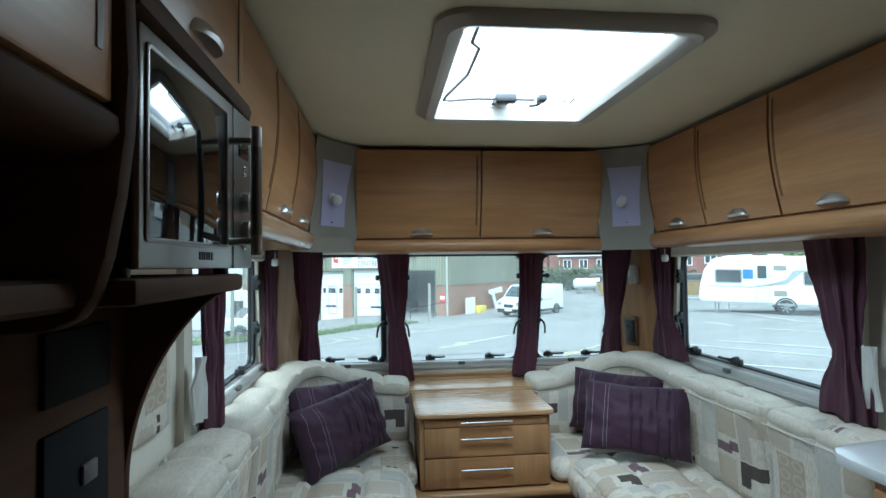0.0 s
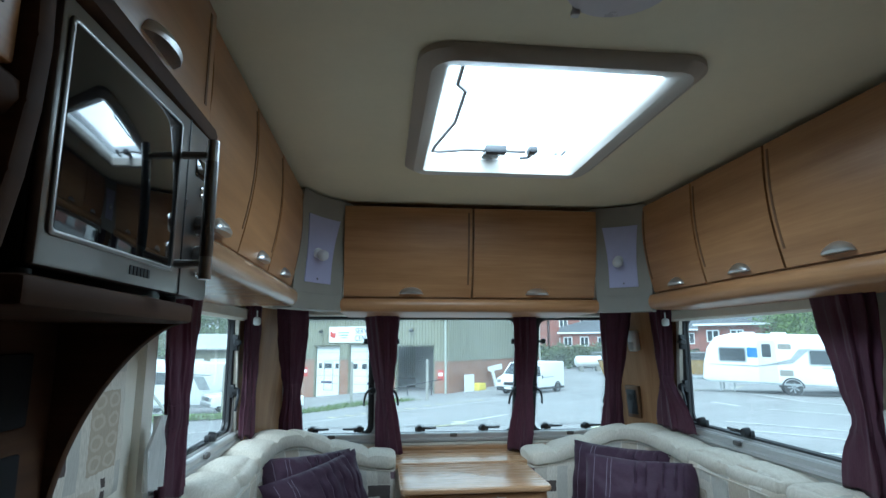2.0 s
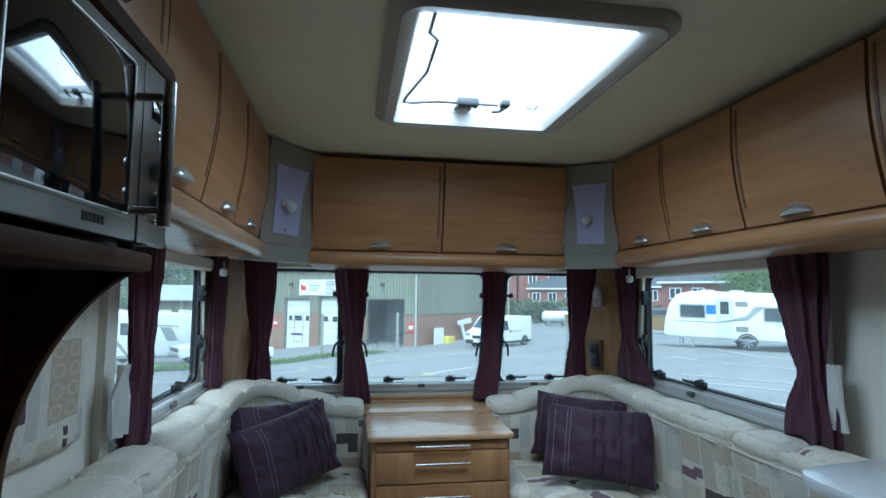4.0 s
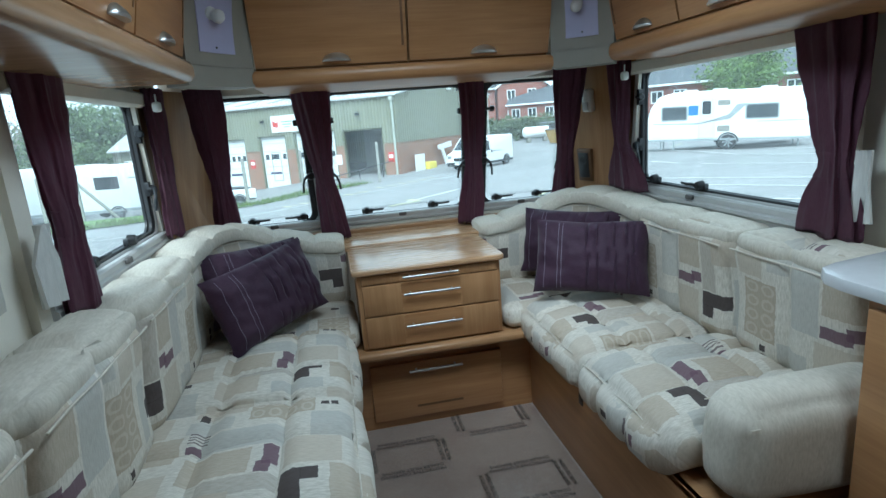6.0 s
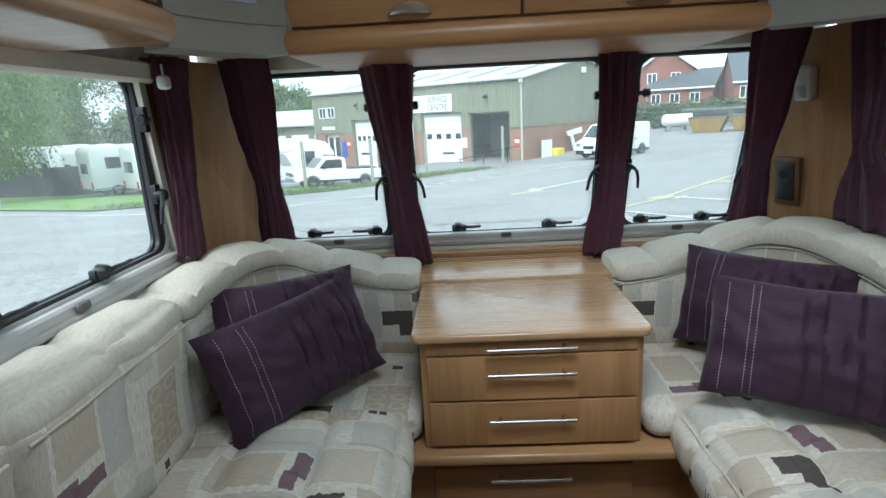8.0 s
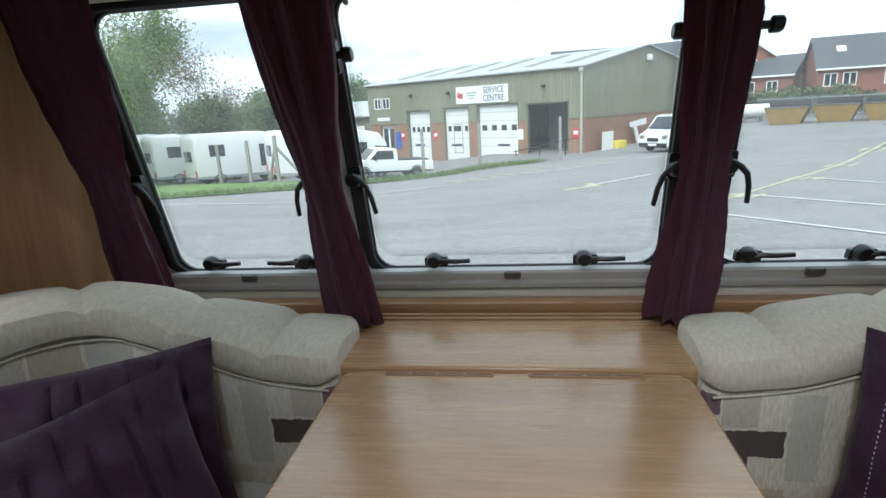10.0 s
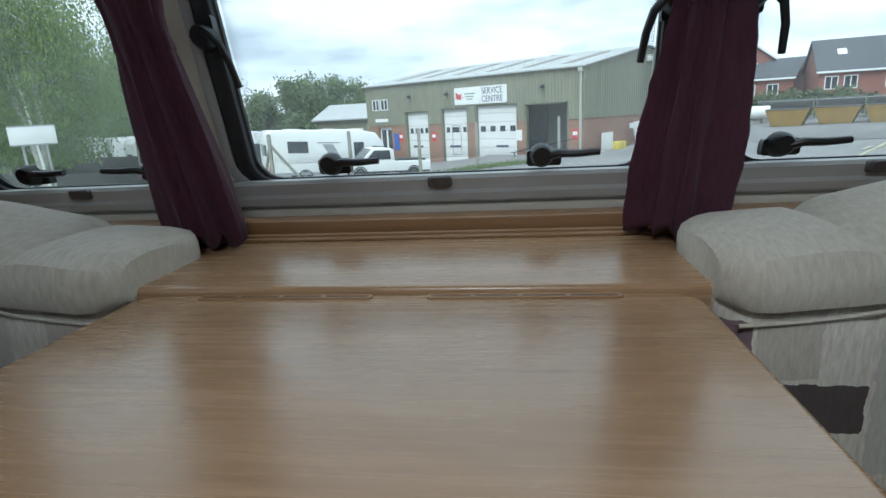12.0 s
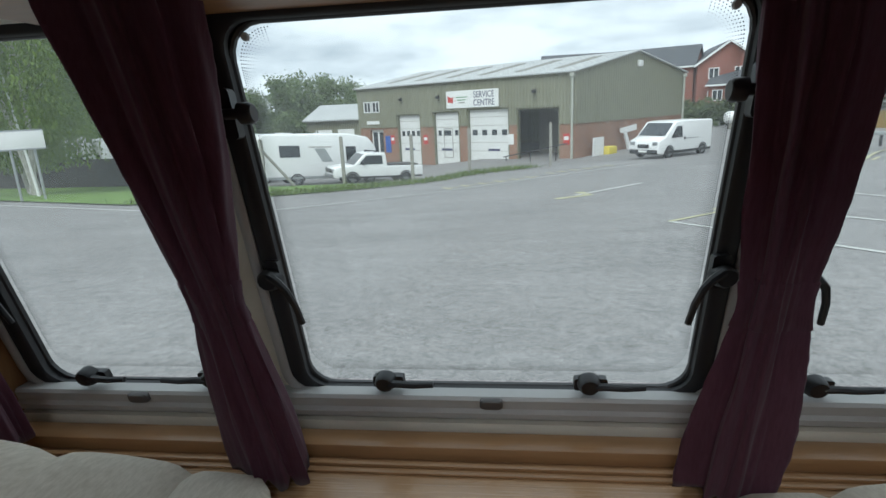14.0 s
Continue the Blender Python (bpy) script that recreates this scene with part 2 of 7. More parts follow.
# ---- materials ----
M_OAK = wood("light_oak_laminate", (0.262, 0.122, 0.046), (0.42, 0.225, 0.096))
M_PANEL = plain("matt_black_panel", (0.008, 0.008, 0.009), 0.75, vary=0.2, spec=0.15)
M_SATIN = wood("satin_oak_rail", (0.30, 0.17, 0.085), (0.44, 0.27, 0.15), 0.24, glossy=0.8)
M_OAK_UP = wood("light_oak_upright", (0.245, 0.122, 0.050), (0.405, 0.225, 0.102), 0.5, upright=True, glossy=0.25)
M_OAK_EDGE = wood("oak_edging", (0.27, 0.14, 0.06), (0.40, 0.23, 0.11), 0.32)
M_TOP = wood("oak_worktop", (0.335, 0.192, 0.092), (0.485, 0.302, 0.162), 0.27, glossy=0.8)
M_GROOVE = wood("dark_oak_groove", (0.10, 0.05, 0.02), (0.16, 0.08, 0.035), 0.5)
M_CREAM = plain("cream_wallboard", (0.74, 0.695, 0.60), 0.6, vary=0.06, bump=0.05)
M_CEIL = plain("cream_ceiling_board", (0.74, 0.68, 0.505), 0.5, vary=0.05, size=6, bump=0.06)
M_GREY = plain("grey_beige_plastic", (0.25, 0.23, 0.195), 0.5, vary=0.06)
M_RAIL = plain("pale_grey_rail", (0.48, 0.475, 0.46), 0.42, vary=0.06)
M_LILAC = plain("lilac_white_plastic", (0.40, 0.39, 0.56), 0.35, vary=0.05)
M_WHITE = plain("white_plastic", (0.78, 0.78, 0.76), 0.4, vary=0.05)
M_SURROUND = plain("grey_beige_moulding", (0.43, 0.395, 0.35), 0.45, vary=0.05, size=9)
M_FROST = plain("frosted_lilac_glass", (0.56, 0.53, 0.57), 0.3, vary=0.06, size=14)
M_GREYW = plain("grey_white_plastic", (0.60, 0.60, 0.60), 0.4, vary=0.05)
M_BLACK = plain("black_plastic", (0.018, 0.018, 0.02), 0.38, vary=0.2)
M_RUBBER = plain("black_rubber_seal", (0.022, 0.022, 0.024), 0.55, vary=0.2)
M_STEEL = plain("brushed_steel", (0.44, 0.43, 0.42), 0.32, 1.0, vary=0.03, size=3)
# the same oak darkened: the kitchen side's shade is put into its colour
M_OAK_SHADE = wood("shaded_oak_trim", (0.040, 0.019, 0.010), (0.075, 0.037, 0.018), 0.68, glossy=0.12)
M_DULL = plain("satin_nickel", (0.66, 0.65, 0.64), 0.36, 1.0, vary=0.06, size=60)
M_CHROME = plain("chrome", (0.8, 0.8, 0.8), 0.12, 1.0, vary=0.03)
M_DARKGLASS = plain("black_oven_glass", (0.006, 0.007, 0.008), 0.04, 0, vary=0.1, spec=0.9)
M_WORKTOP = plain("pale_grey_worktop", (0.62, 0.62, 0.63), 0.18, vary=0.05, size=30)
M_PRINT = patchwork("patchwork_upholstery")
M_PLAIN = cloth("cream_chenille", (0.50, 0.450, 0.365), (0.665, 0.615, 0.525), sheen=0.1, streaks=(210, 55, 1))
M_PURPLE = cloth("aubergine_cotton", (0.030, 0.0135, 0.028), (0.054, 0.026, 0.047), 0.62, 0.10, (60, 400, 1))
M_CURTAIN = sheer(cloth("plum_curtain_cloth", (0.060, 0.022, 0.035), (0.110, 0.045, 0.068), 0.8, 0.15, (300, 40, 1)), (0.33, 0.10, 0.17), 0.24)
M_LINING = cloth("white_curtain_lining", (0.58, 0.57, 0.54), (0.7, 0.69, 0.66), 0.85)
M_THREAD = plain("pale_thread", (0.45, 0.42, 0.5), 0.8)
M_PANE = glass("acrylic_pane", haze=0.11)
M_DOME = lit_plastic("milky_acrylic")
M_CARPET = cloth("beige_carpet", (0.28, 0.22, 0.185), (0.40, 0.33, 0.285), 0.95, 0.1, (160, 160, 1))
M_INK = plain("brown_ink", (0.045, 0.035, 0.032), 0.35)


# ---- mesh helpers ----
WORLD = {}


def thing(name, at, label="", category="", group="", kind=""):
    ob = new(name)
    m = at if isinstance(at, Matrix) else Matrix.Translation(at)
    ob.matrix_basis = m
    ob.empty_display_size = 0.05
    WORLD[ob] = m.copy()
    return tagged(ob, label, category, group, kind)


def box_uv(bm):
    lay = bm.loops.layers.uv.verify()
    for f in bm.faces:
        n = f.normal
        ax = max(range(3), key=lambda i: abs(n[i]))
        i, j = ((1, 2), (0, 2), (0, 1))[ax]
        for lp in f.loops:
            lp[lay].uv = (lp.vert.co[i], lp.vert.co[j])


def part(name, bm, material, parent=None, label="", smooth=None, kind="", category="", uvfn=None, crease=42):
    """Links a bmesh, made in world metres, as one mesh object under a thing or a part."""
    bm.normal_update()
    box_uv(bm)
    if uvfn:
        lay = bm.loops.layers.uv.verify()
        for f in bm.faces:
            for lp in f.loops:
                lp[lay].uv = uvfn(lp.vert.co)
    base = WORLD.get(parent, Matrix.Identity(4))
    inv = base.inverted()
    bm.transform(inv)
    me = bpy.data.meshes.new(name)
    if smooth is None:
        smooth = len(bm.faces) > 6
    bm.to_mesh(me)
    bm.free()
    me.materials.append(material)
    if smooth:
        me.shade_smooth()
        me.set_sharp_from_angle(angle=radians(crease))
    ob = new(name, me)
    if parent is not None:
        ob.parent = parent
        WORLD[ob] = base
    return tagged(ob, label, category, "", kind)


def solo(name, bm, material, label, category, kind="", group=""):
    return tagged(part(name, bm, material), label, category, group, kind)


def merged(*bms):
    out = bmesh.new()
    for b in bms:
        me = bpy.data.meshes.new("tmp")
        b.to_mesh(me)
        b.free()
        out.from_mesh(me)
        bpy.data.meshes.remove(me)
    return out


def rbox(lo, hi, r=0.004, seg=2):
    bm = bmesh.new()
    bmesh.ops.create_cube(bm, size=1.0)
    lo, hi = Vector(lo), Vector(hi)
    for v in bm.verts:
        v.co = Vector(((v.co[i] + 0.5) * (hi[i] - lo[i]) + lo[i] for i in range(3)))
    if r > 0:
        r = min(r, 0.45 * min(hi[i] - lo[i] for i in range(3)))
        bmesh.ops.bevel(bm, geom=bm.edges[:], offset=r, segments=seg, affect="EDGES", profile=0.5)
    return bm


def moved(bm, m):
    bm.transform(m)
    return bm


def loft(rings, closed=True, caps=True, loop=False):
    """Skins rings of equal length; closed: each ring is a loop; loop: the last ring meets the first."""
    bm = bmesh.new()
    vs = [[bm.verts.new(p) for p in ring] for ring in rings]
    n = len(rings[0])
    pairs = list(zip(vs, vs[1:])) + ([(vs[-1], vs[0])] if loop else [])
    for a, b in pairs:
        for i in range(n if closed else n - 1):
            j = (i + 1) % n
            bm.faces.new((a[i], a[j], b[j], b[i]))
    if caps and not loop and closed:
        bm.faces.new(list(reversed(vs[0])))
        bm.faces.new(vs[-1])
    bmesh.ops.recalc_face_normals(bm, faces=bm.faces[:])
    return bm


def tube(pts, r, n=8, taper=None):
    pts = [Vector(p) for p in pts]
    rings, up = [], None
    for i, p in enumerate(pts):
        d = (pts[min(i + 1, len(pts) - 1)] - pts[max(i - 1, 0)]).normalized()
        if up is None:
            up = d.orthogonal().normalized()
        side = d.cross(up).normalized()
        up = side.cross(d).normalized()
        rr = r if taper is None else r * (1 + (taper - 1) * i / (len(pts) - 1))
        rings.append([p + (side * math.cos(2 * math.pi * k / n) + up * math.sin(2 * math.pi * k / n)) * rr for k in range(n)])
    return loft(rings)


def prism(poly, axis, a, b, r=0.0):
    """Extrudes a 2D polygon along an axis from a to b. axis 0: (y, z); 1: (x, z); 2: (x, y)."""
    def place(p, w):
        return {0: (w, p[0], p[1]), 1: (p[0], w, p[1]), 2: (p[0], p[1], w)}[axis]
    bm = loft([[place(p, a) for p in poly], [place(p, b) for p in poly]])
    if r:
        bmesh.ops.bevel(bm, geom=bm.edges[:], offset=r, segments=2, affect="EDGES", profile=0.5)
    return bm


def lathe(profile, centre, n=24, axis=2):
    rings = []
    for rad, h in profile:
        ring = []
        for k in range(n):
            c, s = math.cos(2 * math.pi * k / n) * rad, math.sin(2 * math.pi * k / n) * rad
            p = {0: (h, c, s), 1: (c, h, s), 2: (c, s, h)}[axis]
            ring.append(Vector(centre) + Vector(p))
        rings.append(ring)
    return loft(rings)


def rrect(u0, u1, v0, v1, r, n=5):
    pts = []
    for cu, cv, a0 in ((u1 - r, v1 - r, 0), (u0 + r, v1 - r, 90), (u0 + r, v0 + r, 180), (u1 - r, v0 + r, 270)):
        for k in range(n + 1):
            a = radians(a0 + 90 * k / n)
            pts.append((cu + r * math.cos(a), cv + r * math.sin(a)))
    return pts


def ring(fn, u0, u1, v0, v1, r, width, w0, w1, n=5):
    """A rounded rectangular frame on a mapped plane."""
    o, i = rrect(u0, u1, v0, v1, r, n), rrect(u0 + width, u1 - width, v0 + width, v1 - width, max(0.004, r - width * 0.6), n)
    e = min(0.004, abs(w1 - w0) * 0.3) * (1 if w1 > w0 else -1)
    o2, i2 = rrect(u0 + abs(e), u1 - abs(e), v0 + abs(e), v1 - abs(e), r, n), rrect(u0 + width - abs(e), u1 - width + abs(e), v0 + width - abs(e), v1 - width + abs(e), max(0.004, r - width * 0.6), n)
    loops = [(o, w0), (o, w1 - e), (o2, w1), (i2, w1), (i, w1 - e), (i, w0)]
    return loft([[fn(u, v, w) for u, v in lp] for lp, w in loops], caps=False, loop=True)


def sheet(fn, u0, u1, v0, v1, r, w0, w1):
    p = rrect(u0, u1, v0, v1, r)
    return loft([[fn(u, v, w0) for u, v in p], [fn(u, v, w1) for u, v in p]])


def holed(us, vs, holes, fn, w0, w1):
    """A slab with rectangular openings through it."""
    us = sorted(set(us) | {q for h in holes for q in h[:2]})
    vs = sorted(set(vs) | {q for h in holes for q in h[2:]})
    keep = {}
    for i in range(len(us) - 1):
        for j in range(len(vs) - 1):
            cu, cv = (us[i] + us[i + 1]) / 2, (vs[j] + vs[j + 1]) / 2
            keep[i, j] = not any(h[0] < cu < h[1] and h[2] < cv < h[3] for h in holes)
    bm, cache = bmesh.new(), {}

    def vert(i, j, w):
        if (i, j, w) not in cache:
            cache[i, j, w] = bm.verts.new(fn(us[i], vs[j], w))
        return cache[i, j, w]
    for (i, j), k in keep.items():
        if not k:
            continue
        q = ((i, j), (i + 1, j), (i + 1, j + 1), (i, j + 1))
        bm.faces.new([vert(a, b, w0) for a, b in q])
        bm.faces.new([vert(a, b, w1) for a, b in reversed(q)])
        for (di, dj), (s, e) in (((0, -1), (0, 1)), ((1, 0), (1, 2)), ((0, 1), (2, 3)), ((-1, 0), (3, 0))):
            if not keep.get((i + di, j + dj), False):
                bm.faces.new((vert(*q[s], w0), vert(*q[s], w1), vert(*q[e], w1), vert(*q[e], w0)))
    bmesh.ops.recalc_face_normals(bm, faces=bm.faces[:])
    return bm


def cushion(lo, hi, r=0.04, puff=0.012, cuts=(), n=(14, 14, 8), seed=0, shape=None, tuft=0.012):
    """A soft block: rounded edges, slight swelling, shallow seams across it at cuts = (axis, place)."""
    lo, hi = Vector(lo), Vector(hi)
    mid, half = (lo + hi) / 2, (hi - lo) / 2
    bm = bmesh.new()
    grid = {}

    def vert(i, j, k):
        if (i, j, k) in grid:
            return grid[i, j, k]
        q = Vector((2 * i / n[0] - 1, 2 * j / n[1] - 1, 2 * k / n[2] - 1))
        # finer near the edges
        q = Vector([math.copysign(abs(t) ** 0.75, t) for t in q])
        p = Vector([q[a] * half[a] for a in range(3)])
        inner = Vector([max(-(half[a] - r), min(half[a] - r, p[a])) for a in range(3)])
        d = p - inner
        if d.length > 1e-9:
            m = max(abs(t) for t in d)
            d = d.normalized() * r if m > r * 0.999 else d * (r / max(d.length, 1e-9)) * min(1, m / r)
            p = inner + d
        sw = [math.cos(q[a] * math.pi / 2) for a in range(3)]
        for a in range(3):
            o = [b for b in range(3) if b != a]
            if abs(q[a]) > 0.99:
                p[a] += math.copysign(puff * sw[o[0]] ** 0.5 * sw[o[1]] ** 0.5, q[a])
        co = mid + p
        for ax, place in cuts:
            g = math.exp(-((co[ax] - place) / 0.016) ** 2)
            for a in range(3):
                if a != ax and abs(q[a]) > 0.99:
                    co[a] -= math.copysign(tuft * g, q[a])
        co += noise.noise_vector(co * 7 + Vector((seed, seed * 2, 0))) * 0.006 + noise.noise_vector(co * 22 + Vector((seed, 0, 5))) * 0.002
        if shape:
            co = shape(co)
        grid[i, j, k] = bm.verts.new(co)
        return grid[i, j, k]
    for a in range(3):
        b, c = (a + 1) % 3, (a + 2) % 3
        for side in (0, n[a]):
            for i in range(n[b]):
                for j in range(n[c]):
                    ids = []
                    for di, dj in ((0, 0), (1, 0), (1, 1), (0, 1)):
                        t = [0, 0, 0]
                        t[a], t[b], t[c] = side, i + di, j + dj
                        ids.append(vert(*t))
                    bm.faces.new(ids if side else ids[::-1])
    bmesh.ops.recalc_face_normals(bm, faces=bm.faces[:])
    return bm


def lettering(text, size, m, material, parent=None, name="lettering", deep=0.001, align="LEFT", bold=0.0):
    cu = bpy.data.curves.new(name, "FONT")
    cu.body, cu.size, cu.align_x, cu.extrude, cu.offset = text, size, align, deep, bold
    tmp = bpy.data.objects.new("tmp", cu)
    me = bpy.data.meshes.new_from_object(tmp)
    bpy.data.objects.remove(tmp)
    bm = bmesh.new()
    bm.from_mesh(me)
    bpy.data.meshes.remove(me)
    bm.transform(m)
    return part(name, bm, material, parent, smooth=False)


# ---- large structure of the caravan ----
WL, WR, YB, CEIL = -1.06, 1.06, -1.35, 1.95


def front(u, v, w):
    """The raked front wall: u across, v height, w depth outwards."""
    return (u, 3.235 - (v - 0.85) * 0.27 + w, v)


def left(u, v, w):
    return (WL - w, u, v)


def right(u, v, w):
    return (WR + w, u, v)


solo("floor", rbox((WL - 0.03, YB, -0.06), (WR + 0.03, 3.45, 0.0), 0), M_CARPET, "beige carpeted caravan floor", "floor", "structure")
SIDE_WIN = {"right": (1.62, 2.66, 0.945, 1.475), "left": (1.70, 2.66, 0.945, 1.475)}
FRONT_WIN = [(-0.375, 0.375, 0.822, 1.488), (-0.915, -0.435, 0.822, 1.488), (0.435, 0.915, 0.822, 1.488)]
solo("wall_right", holed((YB, 3.0), (0.0, CEIL), [SIDE_WIN["right"]], right, 0, 0.03), M_CREAM, "cream caravan side wall with a window opening", "wall", "structure")
solo("wall_left", holed((YB, 3.0), (0.0, CEIL), [SIDE_WIN["left"]], left, 0, 0.03), M_CREAM, "cream caravan side wall with a window opening", "wall", "structure")
solo("wall_front", holed((-1.06, 1.06), (0.0, 0.6, CEIL), FRONT_WIN, front, 0, 0.03), M_CREAM, "raked cream front wall with three windows", "wall", "structure")
# unseen closing wall, darker than the cream walls to cut light bounced forward
solo("wall_back", rbox((WL, YB - 0.03, 0), (WR, YB, CEIL), 0), M_OAK_UP, "unseen oak-toned closing wall at the rear", "wall", "structure")
solo("ceiling", holed((WL - 0.03, WR + 0.03), (YB, 3.1), [(-0.262, 0.262, 1.200, 1.915), (0.20, 0.60, 0.22, 0.62)], lambda u, v, w: (u, v, CEIL + w), 0, 0.035),
     M_CEIL, "smooth cream caravan ceiling with two rooflights", "ceiling", "structure")

# corner posts between front and side windows
for s, nm in ((-1, "left"), (1, "right")):
    lo = [(s * 0.925, 3.30), (s * 1.058, 2.74), (s * 1.058, 3.31)]
    hi = [(s * 0.925, 3.055), (s * 1.058, 2.66), (s * 1.058, 3.06)]
    bm = loft([[(x, y, 0.70) for x, y in lo], [(x, y, 1.50) for x, y in hi]])
    tagged(part("trim_corner_" + nm, bm, M_OAK_UP), "light oak corner panel between the windows", "wall panel", "", "structure")
    # cream strip that trims the post on the side wall
    bm = loft([[(s * 1.056, 2.738, 0.70), (s * 1.044, 2.738, 0.70), (s * 1.040, 2.70, 0.70), (s * 1.056, 2.70, 0.70)],
               [(s * 1.056, 2.658, 1.50), (s * 1.044, 2.658, 1.50), (s * 1.040, 2.62, 1.50), (s * 1.056, 2.62, 1.50)]])
    tagged(part("trim_strip_" + nm, bm, M_CREAM), "cream plastic trim strip beside the corner panel", "trim", "", "structure")


def catch(parent, fn, u, v, flip=1, upright=False):
    """Black window catch: foot, turning boss and lever."""
    k = (lambda a, b, c: fn(u - b * flip, v + a, c)) if upright else (lambda a, b, c: fn(u + a * flip, v + b, c))
    foot = loft([[k(a, b, w) for a, b in rrect(-0.028, 0.028, -0.013, 0.013, 0.005, 2)] for w in (0.0, -0.016)])
    boss = loft([[k(0.018 * sc * math.cos(q) - 0.004, 0.018 * sc * math.sin(q) + 0.004, w) for q in [2 * math.pi * i / 12 for i in range(12)]] for w, sc in ((-0.010, 1.15), (-0.030, 1.0), (-0.036, 0.8))])
    if upright:
        pts = [(0.006, 0.0, -0.030), (-0.004, -0.016, -0.036), (-0.018, -0.028, -0.040), (-0.045, -0.036, -0.038), (-0.082, -0.040, -0.034)]
    else:
        pts = [(0.006, 0.004, -0.030), (0.022, 0.008, -0.036), (0.050, 0.007, -0.038), (0.085, 0.009, -0.038)]
    lever = tube([k(*p) for p in pts], 0.0072, 8, 0.75)
    c = part("catch", merged(foot, boss), M_BLACK, parent)
    part("lever", lever, M_BLACK, c)


def stay(parent, fn, u, v, flip):
    """Black window stay with a round knob near the top."""
    arm = loft([[fn(u + a, v + b, w) for a, b in rrect(-0.011, 0.011, -0.035, 0.035, 0.006, 2)] for w in (0.0, -0.02)])
    knob = loft([[fn(u + flip * h, v + 0.015 * r * math.cos(q), -0.026 + 0.015 * r * math.sin(q)) for q in [2 * math.pi * i / 12 for i in range(12)]] for h, r in ((0.0, 0.5), (0.022, 0.5), (0.024, 1.0), (0.04, 1.0), (0.044, 0.8))])
    part("stay", merged(arm, knob), M_BLACK, parent)


def window(name, fn, box, catches, uprights, stays, label):
    u0, u1, v0, v1 = box
    mid = fn((u0 + u1) / 2, v0, 0)
    t = thing(name, mid, label, "window", "", "structure")
    part("window_frame", ring(fn, u0 - 0.012, u1 + 0.012, v0 - 0.012, v1 + 0.012, 0.06, 0.017, 0.012, -0.010), M_RAIL, t, "pale grey inner frame")
    part("seal", ring(fn, u0 + 0.003, u1 - 0.003, v0 - 0.018, v1 - 0.003, 0.058, 0.031, 0.026, -0.004), M_RUBBER, t, "black rubber seal")
    part("stiffener", ring(fn, u0 + 0.030, u1 - 0.030, v0 + 0.008, v1 - 0.030, 0.05, 0.007, 0.024, 0.012), M_BLACK, t, "dark inner seal bead")
    pane = part("pane", sheet(fn, u0 + 0.014, u1 - 0.014, v0 + 0.014, v1 - 0.014, 0.055, 0.030, 0.033), M_PANE, t, "clear acrylic pane")
    pane.visible_shadow = False
    # printed dot band round the edge of the pane
    dots = bmesh.new()
    for i in range(7):
        inset = 0.040 + i * 0.0028
        lp = rrect(u0 + inset, u1 - inset, v0 + inset, v1 - inset, 0.05, 8)
        path = []
        for (a, b), (c, d) in zip(lp, lp[1:] + lp[:1]):
            ln = math.hypot(c - a, d - b)
            for k in range(max(1, int(ln / 0.0034))):
                f = (k + 0.5 * (i % 2)) / max(1, int(ln / 0.0034))
                path.append((a + (c - a) * f, b + (d - b) * f))
        h = 0.00115 - i * 0.00012
        for a, b in path:
            if b > v1 - inset - 0.004 and u0 + 0.09 < a < u1 - 0.09:
                continue
            dots.faces.new([dots.verts.new(fn(a + x * h, b + y * h, 0.0292)) for x, y in ((-1, 0), (0, -1), (1, 0), (0, 1))])
    if name in ("window_1", "window_2", "window_3"):
        part("dot_print", dots, M_BLACK, t, "black printed dots round the pane edge", smooth=False)
    else:
        dots.free()
    for (u, v, flip) in catches:
        catch(t, fn, u, v, flip)
    for (u, v, flip) in uprights:
        catch(t, fn, u, v, flip, True)
    for (u, v, flip) in stays:
        stay(t, fn, u, v, flip)
    return t


w1 = window("window_1", front, FRONT_WIN[0], [(-0.184, 0.857, 1), (0.171, 0.857, 1)], [(-0.349, 1.075, 1), (0.346, 1.075, -1)], [(-0.352, 1.335, 1), (0.352, 1.335, -1)], "raked centre front window with black catches")
window("window_2", front, FRONT_WIN[1], [(-0.765, 0.859, 1), (-0.52, 0.859, -1)], [(-0.455, 1.075, -1), (-0.892, 1.075, 1)], [(-0.455, 1.335, -1)], "raked outer front window with black catches")
window("window_3", front, FRONT_WIN[2], [(0.53, 0.859, 1), (0.765, 0.859, 1)], [(0.455, 1.075, 1), (0.892, 1.075, -1)], [(0.455, 1.335, 1)], "raked outer front window with black catches")
window("window_4", left, SIDE_WIN["left"], [(2.0, 0.972, 1), (2.33, 0.972, 1)], [(2.635, 1.12, -1)], [(2.635, 1.33, -1)], "opening side window with black rubber seal")
window("window_5", right, SIDE_WIN["right"], [(2.19, 0.972, 1), (2.50, 0.972, 1)], [(2.635, 1.12, -1)], [(2.635, 1.33, -1)], "opening side window with black rubber seal")
for x in (-0.319, 0.319):
    bm = loft([[front(x + r * math.cos(q), 1.437 + r * math.sin(q), w) for q in [2 * math.pi * i / 14 for i in range(14)]] for w, r in ((0.029, 0.006), (0.025, 0.006), (0.023, 0.004))])
    part("screw", bm, M_GREYW, w1, "dull steel screw head")


def rail(name, bm, material, label):
    return tagged(part(name, bm, material), label, "trim", "", "structure")


# sill rails and blind cassettes
def long_bar(fn, u0, u1, profile):
    return loft([[fn(u, v, w) for v, w in profile] for u in (u0, u1)])


